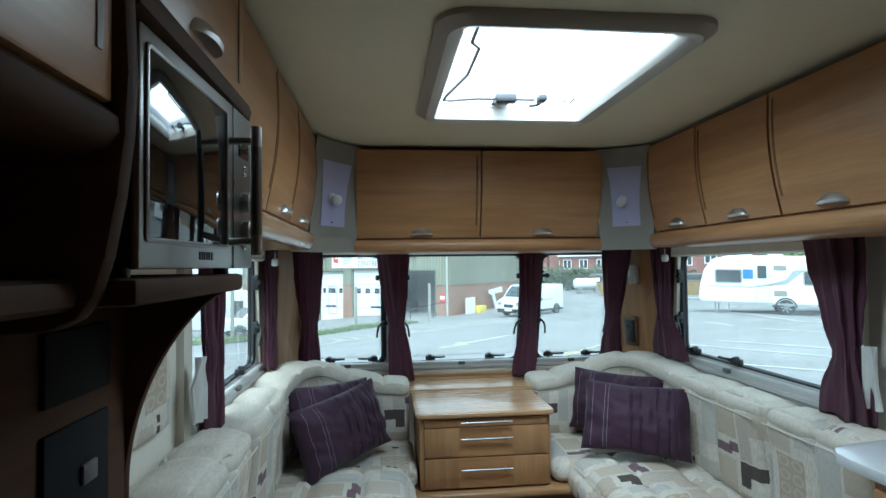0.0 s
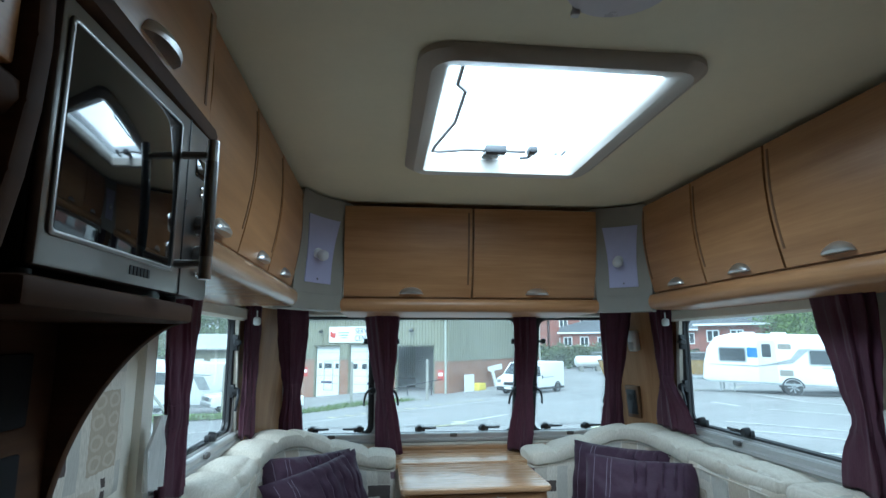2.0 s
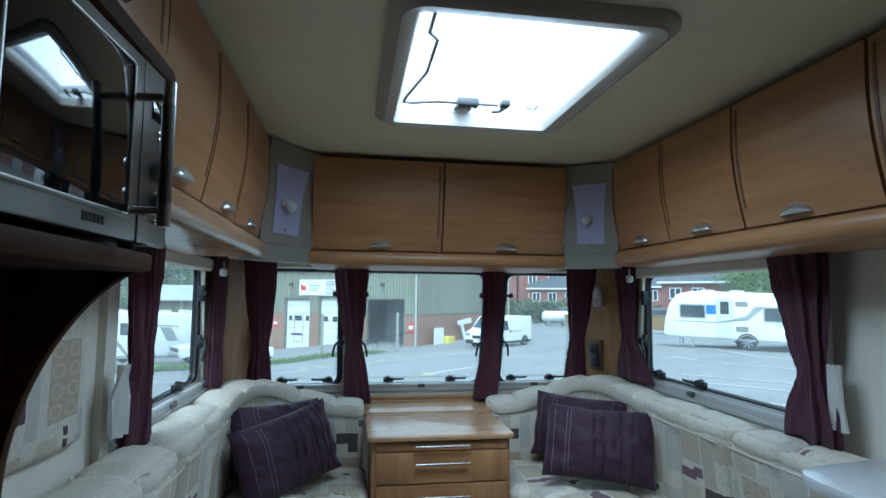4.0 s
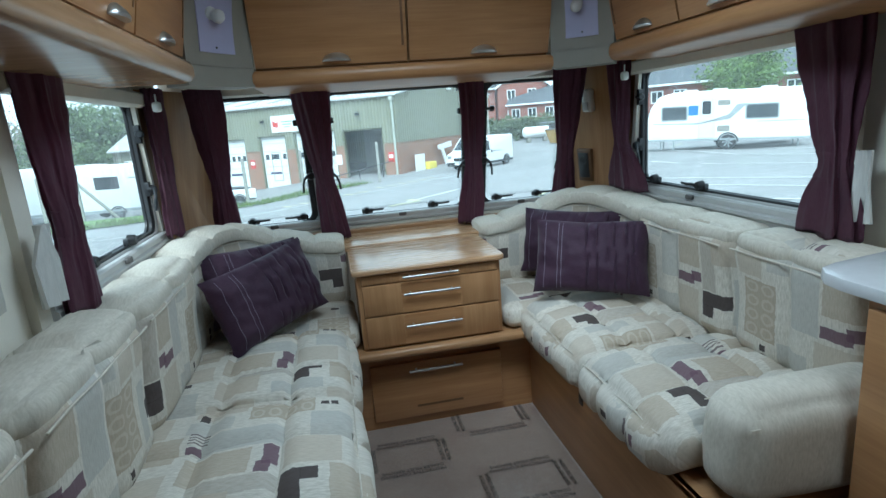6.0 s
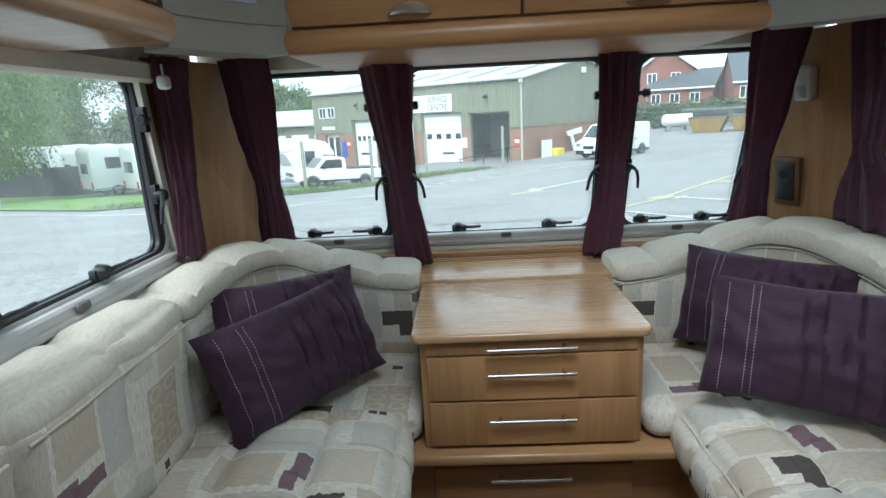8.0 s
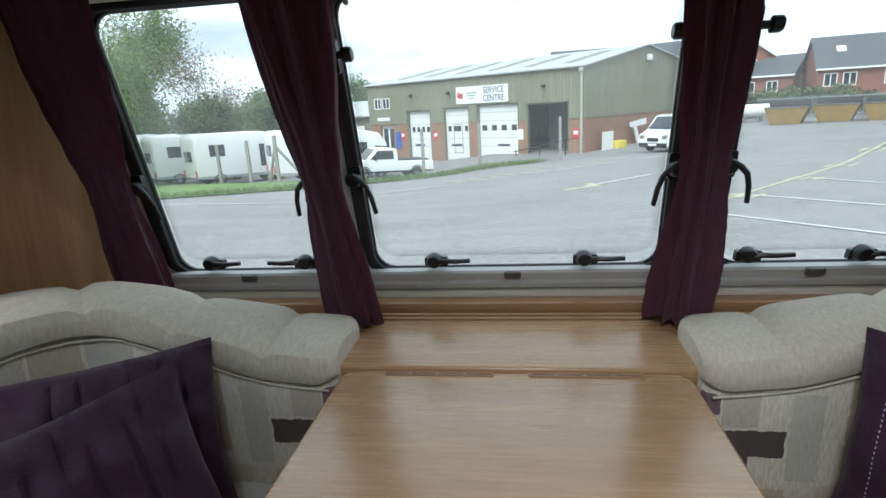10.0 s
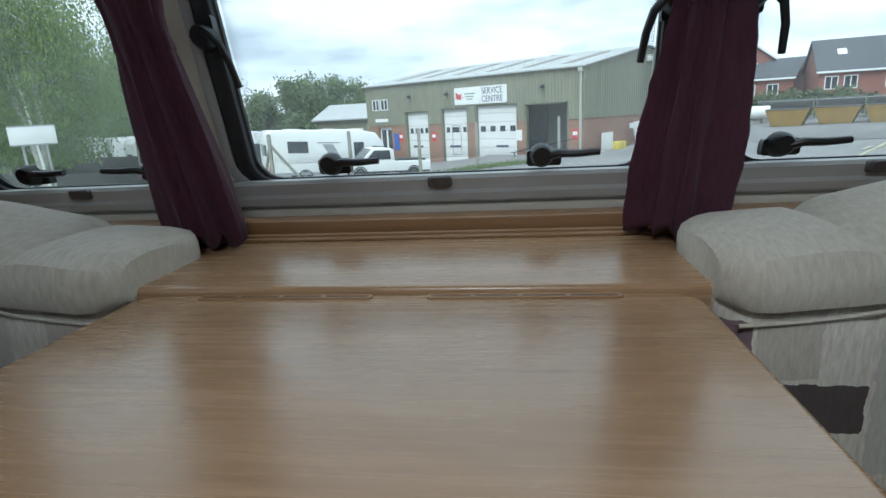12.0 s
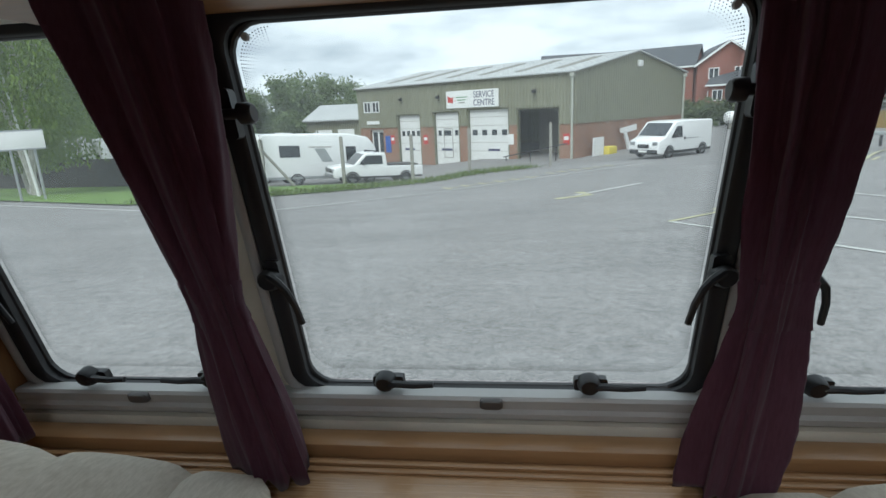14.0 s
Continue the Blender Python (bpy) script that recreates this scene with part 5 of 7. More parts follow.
# ---- outside ----
def G(x, y):
    """Height of the yard, which falls gently away from the caravan."""
    z = -0.50 + 0.03 * max(-4.0, min(25.0, x)) - 0.046 * max(-10.0, min(37.5, y))
    low = max(0.0, min(1.0, (-2.0 - x) / 4.0)) * max(0.0, min(1.0, (y - 26.0) / 8.0))
    high = max(0.0, min(1.0, (x - 9.0) / 4.0, (19.0 - x) / 4.0)) * max(0.0, min(1.0, (y - 19.0) / 4.0)) * max(0.0, min(1.0, (36.0 - y) / 9.0))
    return z - 0.48 * low + 0.33 * high


def asphalt():
    m = Net("worn_asphalt", 0.85, 0, 0.3)
    v = m.obj()
    grit, mid, patch, wear = m.noise(v, 30, 4, 0.8), m.noise(v, 8, 6, 0.75), m.noise(v, 0.35, 5, 0.6), m.noise(m.vec("MULTIPLY", v, (0.25, 1.4, 1)), 0.8, 4)
    f = m.math("ADD", m.math("ADD", m.math("MULTIPLY", patch, 0.12), m.math("MULTIPLY", grit, 0.46)), m.math("ADD", m.math("MULTIPLY", wear, 0.08), m.math("MULTIPLY", mid, 0.34)))
    m.color(m.ramp(f, [(0.40, (0.120, 0.116, 0.114)), (0.5, (0.222, 0.214, 0.209)), (0.58, (0.315, 0.304, 0.296))]))
    m.bump(grit, 0.5, 0.006)
    return m.mat


M_ASPHALT = asphalt()
M_GRASS = plain("mown_grass", (0.125, 0.210, 0.042), 0.9, vary=0.35, size=0.9, bump=0.4)
M_BLADE = leafy("grass_blades", (0.07, 0.11, 0.03), (0.17, 0.22, 0.07))
M_ROADW = plain("worn_white_paint", (0.52, 0.52, 0.49), 0.7, vary=0.25, size=3)
M_ROADY = plain("worn_yellow_paint", (0.45, 0.43, 0.26), 0.7, vary=0.25, size=3)
M_OLIVE = cladding("olive_cladding", (0.235, 0.235, 0.165))
M_OLIVE_D = plain("olive_flashing", (0.16, 0.16, 0.105), 0.5, vary=0.15, size=1)
M_BRICK = brickwork("orange_brick", (0.33, 0.15, 0.085), (0.27, 0.115, 0.065), (0.32, 0.28, 0.24))
M_RED = brickwork("red_brick", (0.30, 0.085, 0.055), (0.24, 0.065, 0.045), (0.27, 0.2, 0.17))
M_ROOF = cladding("grey_roof_sheet", (0.50, 0.51, 0.50), 0.3)
M_SLATE = plain("grey_roof_tiles", (0.085, 0.09, 0.10), 0.75, vary=0.25, size=3)
M_DOORW = plain("off_white_door_skin", (0.62, 0.62, 0.61), 0.3, vary=0.03)
M_PALE = plain("dull_fence_steel", (0.20, 0.215, 0.21), 0.6, 0.2, vary=0.2, size=3)
M_DARKTIMB = plain("dark_timber", (0.05, 0.048, 0.046), 0.8, vary=0.3, size=2)
M_PAINT = plain("white_vehicle_paint", (0.80, 0.80, 0.79), 0.22, vary=0.03, size=1.5)
M_SHUT = plain("white_door_paint", (0.72, 0.72, 0.70), 0.45, vary=0.08, size=1.2)
M_GLASSX = plain("dark_window_glass", (0.03, 0.038, 0.045), 0.08, vary=0.2, size=1, spec=0.8)
M_TYRE = plain("tyre_rubber", (0.025, 0.025, 0.026), 0.8)
M_ALLOY = plain("silver_alloy", (0.36, 0.37, 0.38), 0.35, 0.7)
M_PIPE = plain("grey_olive_downpipe", (0.42, 0.43, 0.37), 0.5, vary=0.1, size=2)
M_POST = plain("weathered_concrete", (0.26, 0.25, 0.22), 0.9, vary=0.25, size=5)
M_SIGNW = plain("white_sign_panel", (0.78, 0.78, 0.76), 0.5, vary=0.05, size=2)
M_NAVY = plain("navy_lettering", (0.03, 0.035, 0.10), 0.5)
M_REDP = plain("red_sign_paint", (0.50, 0.05, 0.04), 0.5)
M_GREENP = plain("green_sign_paint", (0.10, 0.28, 0.12), 0.5)
M_BLUEP = plain("blue_sign_paint", (0.03, 0.10, 0.38), 0.5)
M_YELP = plain("yellow_plastic", (0.62, 0.50, 0.05), 0.5)
M_SKIP = plain("mustard_skip_paint", (0.24, 0.15, 0.035), 0.6, vary=0.3, size=2)
M_SKIPG = plain("green_skip_paint", (0.03, 0.14, 0.08), 0.55, vary=0.25, size=2)
M_STEELX = plain("galvanised_steel", (0.36, 0.38, 0.38), 0.5, 0.4, vary=0.15, size=3)
M_BARK = plain("grey_bark", (0.20, 0.17, 0.135), 0.9, vary=0.4, size=4, bump=0.5)
M_BIRCH = plain("birch_bark", (0.46, 0.44, 0.40), 0.8, vary=0.5, size=3, bump=0.3)
M_LEAF = leafy("spring_leaves", (0.080, 0.130, 0.030), (0.190, 0.270, 0.075))
M_LEAF2 = leafy("birch_leaves", (0.090, 0.145, 0.030), (0.215, 0.300, 0.075))
M_LEAF3 = leafy("dark_leaves", (0.06, 0.085, 0.038), (0.14, 0.17, 0.08))
M_LEAFFAR = leafy("far_leaves", (0.11, 0.155, 0.07), (0.19, 0.25, 0.11))
M_BLOSSOM = leafy("pale_blossom_leaves", (0.12, 0.10, 0.07), (0.36, 0.30, 0.26))


def from_arrays(name, verts, faces, material, parent=None, label="", kind="", category=""):
    me = bpy.data.meshes.new(name)
    inv = np.array(WORLD.get(parent, Matrix.Identity(4)).inverted())
    v = np.c_[np.asarray(verts, float), np.ones(len(verts))] @ inv.T
    me.from_pydata(v[:, :3].tolist(), [], [list(map(int, f)) for f in faces])
    me.materials.append(material)
    me.update()
    ob = new(name, me)
    if parent is not None:
        ob.parent = parent
        WORLD[ob] = WORLD[parent]
    return tagged(ob, label, category, "", kind)


axis_x = sorted(set([-400, -250, -150, -100, -70] + list(range(-50, 51, 2)) + [70, 100, 150, 250, 400]))
axis_y = sorted(set([-200, -100, -50, -20] + list(range(-10, 61, 2)) + [80, 100, 150, 250, 500]))
gv = [(x, y, G(x, y)) for x in axis_x for y in axis_y]
ny = len(axis_y)
gf = [(i * ny + j, (i + 1) * ny + j, (i + 1) * ny + j + 1, i * ny + j + 1) for i in range(len(axis_x) - 1) for j in range(ny - 1)]
from_arrays("ground", gv, gf, M_ASPHALT, None, "worn grey asphalt yard falling away from the caravan", "structure", "ground")


def patch(name, pts, up, material, label, category):
    bm = bmesh.new()
    f = bm.faces.new([bm.verts.new((x, y, 0)) for x, y in pts])
    bmesh.ops.triangulate(bm, faces=[f])
    for _ in range(4):
        bmesh.ops.subdivide_edges(bm, edges=[e for e in bm.edges if e.calc_length() > 2.0], cuts=1)
        bmesh.ops.triangulate(bm, faces=bm.faces[:])
    for v in bm.verts:
        v.co.z = G(v.co.x, v.co.y) + up
    return solo(name, bm, material, label, category, "structure")


GRASS = [(-60, 24), (-22, 23.7), (-13.7, 20.6), (-9.0, 22.5), (-6, 24.3), (-3.6, 26.8), (-1.8, 29.8), (1.2, 31.9), (0.6, 32.7), (-2.3, 31.2), (-4.6, 29.9), (-7.4, 29.2), (-11.8, 28.4), (-15.5, 30.5), (-33, 45), (-60, 60)]
patch("grass_verge", GRASS, 0.05, M_GRASS, "mown green grass verge along the fence", "grass")
rng = np.random.default_rng(4)
bv, bf = [], []
edge = [(-13.7, 20.7), (-9.0, 22.6), (-6, 24.5), (-3.6, 27.0), (-1.8, 30.0), (1.0, 31.9)]
for _ in range(5200):
    k = rng.integers(0, 5)
    f = rng.random()
    x, y = edge[k][0] + (edge[k + 1][0] - edge[k][0]) * f + rng.normal(0, 0.5), edge[k][1] + (edge[k + 1][1] - edge[k][1]) * f + abs(rng.normal(0, 0.6))
    h, a = 0.08 + 0.22 * rng.random() ** 2, rng.random() * 6.28
    w = 0.02
    z = G(x, y) + 0.03
    n = len(bv)
    bv += [(x - w * math.cos(a), y - w * math.sin(a), z), (x + w * math.cos(a), y + w * math.sin(a), z), (x + rng.normal(0, 0.06), y + rng.normal(0, 0.06), z + h)]
    bf.append((n, n + 1, n + 2))
from_arrays("grass_tufts", bv, bf, M_BLADE, None, "rough grass tufts along the fence line", "stuff", "grass")


def line(pts, w, material, label):
    bm = bmesh.new()
    P = [Vector((*p, 0)) for p in pts]
    segs = []
    for a, b in zip(P, P[1:]):
        n = max(1, int((b - a).length / 2))
        segs += [a.lerp(b, k / n) for k in range(n)]
    segs.append(P[-1])
    prev = None
    for i, p in enumerate(segs):
        d = (segs[min(i + 1, len(segs) - 1)] - segs[max(0, i - 1)]).normalized()
        o = Vector((-d.y, d.x, 0)) * w / 2
        cur = [bm.verts.new((q.x, q.y, G(q.x, q.y) + 0.012)) for q in (p - o, p + o)]
        if prev:
            bm.faces.new((prev[0], prev[1], cur[1], cur[0]))
        prev = cur
    return solo("road_marking", bm, material, label, "road marking", "structure")


WLINE, YLINE = "worn white bay line painted on asphalt", "worn yellow line painted on asphalt"
line([(-30, 24.4), (-20.0, 21.9), (-12.35, 19.1), (-7.26, 18.3), (-2.83, 21.8), (3.2, 27.4), (7, 30.5)], 0.12, M_ROADW, "worn white edge line curving across the yard")
line([(1.9, 18.6), (4.3, 21.0)], 0.16, M_ROADW, "white arrow shaft painted on asphalt")
line([(1.3, 18.0), (2.3, 18.5), (2.1, 19.4)], 0.28, M_ROADY, "worn yellow arrow head painted on asphalt")
line([(3.12, 13.36), (4.27, 14.2), (13.0, 23.84), (22, 33)], 0.11, M_ROADY, YLINE)
line([(3.12, 13.36), (5.3, 9.6)], 0.10, M_ROADW, WLINE)
line([(9.42, 15.55), (12.2, 7.8)], 0.12, M_ROADW, WLINE)
line([(12.27, 20.78), (14.6, 8.6)], 0.12, M_ROADW, WLINE)
line([(14.6, 24.2), (16.8, 10.5)], 0.12, M_ROADW, WLINE)
line([(16.62, 27.83), (18.9, 11.0)], 0.12, M_ROADW, WLINE)
line([(5.06, 14.7), (8.6, 8.6)], 0.11, M_ROADW, WLINE)
line([(7.47, 17.2), (10.4, 8.4)], 0.11, M_ROADW, WLINE)
for x, y in ((5.06, 14.7), (7.47, 17.2), (9.7, 19.9), (12.1, 22.6)):
    for k in range(3):
        line([(x - 0.7 + 0.25 * k, y - 0.1 - 0.15 * k), (x - 0.2 + 0.25 * k, y + 0.35 - 0.15 * k)], 0.12, M_ROADY, "worn yellow bay number painted on asphalt")
for k in range(6):
    f = k / 5
    x, y = -2.2 + 3.2 * f, 22.9 + 2.9 * f
    line([(x, y), (x - 0.35, y + 0.7)], 0.16, M_ROADY, "worn yellow painted letter on asphalt")
    line([(x - 0.1, y + 0.25), (x + 0.25, y + 0.55)], 0.12, M_ROADY, "worn yellow painted letter on asphalt")
for k in range(6):
    f = k / 5
    x, y = 2.0 + 3.0 * f, 27.4 + 2.4 * f
    line([(x, y), (x - 0.35, y + 0.7)], 0.16, M_ROADY, "worn yellow painted letter on asphalt")

# ---- service building ----
BC, BU, BV = Vector((4.1, 38.2, 0)), Vector((-0.850, 0.527, 0)), Vector((0.661, 0.751, 0))
BN, BS = Vector((-0.527, -0.850, 0)), Vector((0.751, -0.661, 0))


def bfr(s, z, d):
    return BC + BU * s + BN * d + Vector((0, 0, z))


def bsd(s, z, d):
    return BC + BV * s + BS * d + Vector((0, 0, z))


def flat_box(fn, s0, s1, z0, z1, d0, d1, r=0.0):
    bm = loft([[fn(s, z, d) for s, z in ((s0, z0), (s1, z0), (s1, z1), (s0, z1))] for d in (d0, d1)])
    if r:
        bmesh.ops.bevel(bm, geom=bm.edges[:], offset=r, segments=2, affect="EDGES", profile=0.5)
    return bm


BL, BW, EAVE, RIDGE, BASE = 19.3, 14.2, 3.20, 4.55, -2.8
service = thing("service_building", BC + Vector((0, 0, BASE)), "olive clad workshop with brick base and white roller doors", "building")
DOORS = [(1.05, 4.20, 1.13), (4.79, 8.28, 1.22), (8.98, 11.42, 1.12), (12.68, 15.10, 1.04)]
part("wall", holed((0, BL), (BASE, 0.05), [(a, b, BASE, 0.05) for a, b, _ in DOORS] + [(16.7, 18.2, BASE, -0.09)], bfr, -0.35, 0.0), M_BRICK, service, "orange brick base wall")
part("wall", holed((-0.05, BL), (0.05, EAVE), [(a, b, 0.05, t) for a, b, t in DOORS] + [(16.87, 18.72, 1.23, 2.14)], bfr, -0.35, 0.06), M_OLIVE, service, "olive ribbed cladding")
part("wall", flat_box(bsd, 0, BW, BASE, 0.05, -0.3, 0.0), M_BRICK, service, "orange brick base wall")
gable = loft([[bsd(s, z, d) for s, z in ((0, 0.05), (BW, 0.05), (BW, EAVE), (BW / 2, RIDGE), (0, EAVE))] for d in (-0.3, 0.06)])
part("gable", gable, M_OLIVE, service, "olive ribbed gable cladding")
lf = lambda s, z, d: bsd(s, z, d) + BU * BL
part("wall", flat_box(lf, 0, BW, BASE, EAVE, 0.0, -0.2), M_OLIVE, service)
part("wall", loft([[bfr(s, z, 0) + BV * BW for s, z in ((0, BASE), (BL, BASE), (BL, EAVE), (0, EAVE))], [bfr(s, z, 0) + BV * (BW + 0.2) for s, z in ((0, BASE), (BL, BASE), (BL, EAVE), (0, EAVE))]]), M_OLIVE, service)
rf = []
for s in (-0.25, BL + 0.25):
    rf.append([BC + BU * s + BV * q + Vector((0, 0, z)) for q, z in ((-0.3, EAVE + 0.02), (BW / 2, RIDGE + 0.06), (BW + 0.3, EAVE + 0.02), (BW + 0.3, EAVE - 0.06), (BW / 2, RIDGE - 0.02), (-0.3, EAVE - 0.06))])
roof = part("roof", loft(rf), M_ROOF, service, "pale grey corrugated roof")
for k in range(6):
    s = 1.6 + k * 3.0
    bm = loft([[BC + BU * (s + e) + BV * q + Vector((0, 0, EAVE + (RIDGE - EAVE) * q / (BW / 2) + h)) for q in (1.2, 5.6)] + [BC + BU * (s + e) + BV * q + Vector((0, 0, EAVE + (RIDGE - EAVE) * q / (BW / 2) - 0.02)) for q in (5.6, 1.2)] for e, h in ((0, 0.10), (0.7, 0.10))])
    part("roof_panel", bm, M_POST, roof, "weathered translucent roof panel")
part("gutter", flat_box(bfr, -0.1, BL, EAVE - 0.14, EAVE - 0.02, 0.06, 0.20, 0.02), M_OLIVE_D, service)
for fn, s, zt in ((bfr, 0.14, EAVE - 0.1), (bsd, BW - 0.15, EAVE - 0.1)):
    part("downpipe", tube([fn(s, BASE, 0.16), fn(s, zt, 0.16)], 0.075, 10), M_PIPE, service, "grey-olive downpipe")
    part("hopper", flat_box(fn, s - 0.14, s + 0.14, zt - 0.25, zt, 0.05, 0.30, 0.03), M_PIPE, service)
for i, (a, b, t) in enumerate(DOORS):
    part("door_frame", merged(flat_box(bfr, a - 0.02, a + 0.10, BASE, t, -0.3, -0.02), flat_box(bfr, b - 0.10, b + 0.02, BASE, t, -0.3, -0.02), flat_box(bfr, a, b, t - 0.1, t + 0.02, -0.3, -0.02)), M_OLIVE_D, service)
    if i == 0:
        part("back_panel", flat_box(bfr, a - 0.5, b + 0.5, BASE, t + 0.4, -4.2, -4.0), M_POST, service)
        continue
    d = part("roller_door", flat_box(bfr, a + 0.08, b - 0.08, BASE, t - 0.06, -0.30, -0.22), M_SHUT, service, "white sectional door")
    for k in range(1, 6):
        z = -2.3 + (t + 2.3) * k / 6
        part("joint", flat_box(bfr, a + 0.08, b - 0.08, z - 0.012, z + 0.012, -0.222, -0.216), M_POST, d)
    w = (b - a) / 4.6
    for k in range(4):
        if i == 2 and k == 1:
            continue
        s = a + 0.30 + k * (b - a - 0.6 - w * 0.55) / 3
        part("pane", flat_box(bfr, s, s + w * 0.55, -0.62, -0.24, -0.222, -0.206, 0.0), M_GLASSX, d)
    if i == 2:
        s = (a + b) / 2
        part("wicket_door", ring(lambda u, v, q: bfr(u, v, q), s - 0.42, s + 0.42, -2.25, -0.1, 0.02, 0.05, -0.225, -0.20, 2), M_POST, d)
        part("pane", flat_box(bfr, s - 0.28, s + 0.28, -0.62, -0.24, -0.222, -0.204), M_GLASSX, d)
    part("notice", flat_box(bfr, a + 0.9, a + 1.9, -1.72, -1.56, -0.222, -0.212), M_NAVY, d, "dark unreadable notice strip")
for s0, s1 in ((16.9, 17.72), (17.86, 18.68)):
    w = part("window", ring(lambda u, v, q: bfr(u, v, q), s0, s1, 1.26, 2.12, 0.01, 0.07, -0.05, 0.09, 2), M_SIGNW, service, "white framed window")
    part("pane", flat_box(bfr, s0 + 0.06, s1 - 0.06, 1.3, 2.08, -0.03, 0.02), M_GLASSX, w)
    part("mullion", flat_box(bfr, (s0 + s1) / 2 - 0.03, (s0 + s1) / 2 + 0.03, 1.3, 2.08, 0.02, 0.07), M_SIGNW, w)
en = part("door", flat_box(bfr, 16.7, 18.2, BASE, -0.09, -0.3, -0.22), M_SIGNW, service, "white entrance doors")
for s in (16.85, 17.55):
    part("pane", flat_box(bfr, s, s + 0.5, -1.9, -0.3, -0.222, -0.205), M_GLASSX, en)
part("name_board", flat_box(bfr, 17.0, 18.4, 0.34, 0.60, 0.06, 0.10), M_SIGNW, service)
part("blue_sign", flat_box(bfr, 15.9, 16.45, -1.9, -0.6, 0.0, 0.06), M_BLUEP, service, "blue notice board")
for s in (0.35, 12.0, 15.45, 4.45):
    n = part("warning_sign", flat_box(bfr, s, s + 0.44, -1.24, -0.55, 0.0, 0.03), M_REDP if s != 4.45 else M_SIGNW, service, "small red warning sign")
    part("notice", flat_box(bfr, s + 0.06, s + 0.38, -0.95, -0.72, 0.03, 0.036), M_SIGNW, n)
for s in (2.76, 10.69, 14.39):
    f = part("floodlight", flat_box(bfr, s - 0.15, s + 0.15, 2.04, 2.24, 0.18, 0.36, 0.04), M_BLACK, service, "black floodlight")
    part("bracket", tube([bfr(s, 2.3, 0.05), bfr(s, 2.25, 0.25)], 0.03), M_BLACK, f)
part("alarm_box", flat_box(bsd, 7.1, 7.6, 3.55, 3.95, 0.06, 0.24, 0.03), M_SIGNW, service)
sg = part("sign", flat_box(bfr, 5.53, 9.99, 1.32, 2.50, 0.06, 0.14), M_SIGNW, service, "white sign reading SERVICE CENTRE")
fm_ = Matrix((-BU, Vector((0, 0, 1)), BN)).transposed().to_4x4()
for txt, z in (("SERVICE", 1.98), ("CENTRE", 1.44)):
    lettering(txt, 0.60, Matrix.Translation(bfr(6.72, z, 0.15)) @ fm_ @ Matrix.Scale(0.80, 4, (1, 0, 0)), M_NAVY, sg, "lettering", 0.006, "CENTER", 0.0)
part("emblem", loft([[bfr(s, z, d) for s, z in ((9.85, 1.75), (9.4, 1.65), (9.35, 2.1), (9.55, 2.0), (9.85, 2.2))] for d in (0.14, 0.16)]), M_REDP, sg, "red emblem shape")
for k, (z, c) in enumerate(((2.05, M_GREENP), (1.86, M_GREENP), (1.68, M_POST))):
    part("print_bar", flat_box(bfr, 8.15 + 0.1 * k, 9.1 - 0.1 * k, z - 0.03, z + 0.035, 0.14, 0.15), c, sg)
part("print_bar", flat_box(bfr, 9.12, 9.3, 1.8, 1.84, 0.14, 0.15), M_REDP, sg)

# low annexe behind
ann = thing("annexe_building", (-19, 62, -2.6), "low green workshop with grey roof behind the yard", "building")
part("wall", rbox((-22.0, 62.0, -2.6), (-13.0, 74.0, 0.72), 0), M_OLIVE, ann)
part("roof", loft([[(x, y, z) for y, z in ((61.5, 0.72), (68.0, 2.35), (74.5, 0.72), (74.5, 0.58), (68.0, 2.2), (61.5, 0.58))] for x in (-22.3, -12.6)]), M_ROOF, ann)
part("gable", loft([[(x, y, z) for y, z in ((62.0, 0.72), (74.0, 0.72), (68.0, 2.2))] for x in (-21.95, -13.05)]), M_OLIVE, ann)
for x in (-21.0, -18.5, -16.0):
    part("door", rbox((x, 61.93, -2.6), (x + 1.8, 62.05, -0.35), 0.01), M_SHUT, ann)


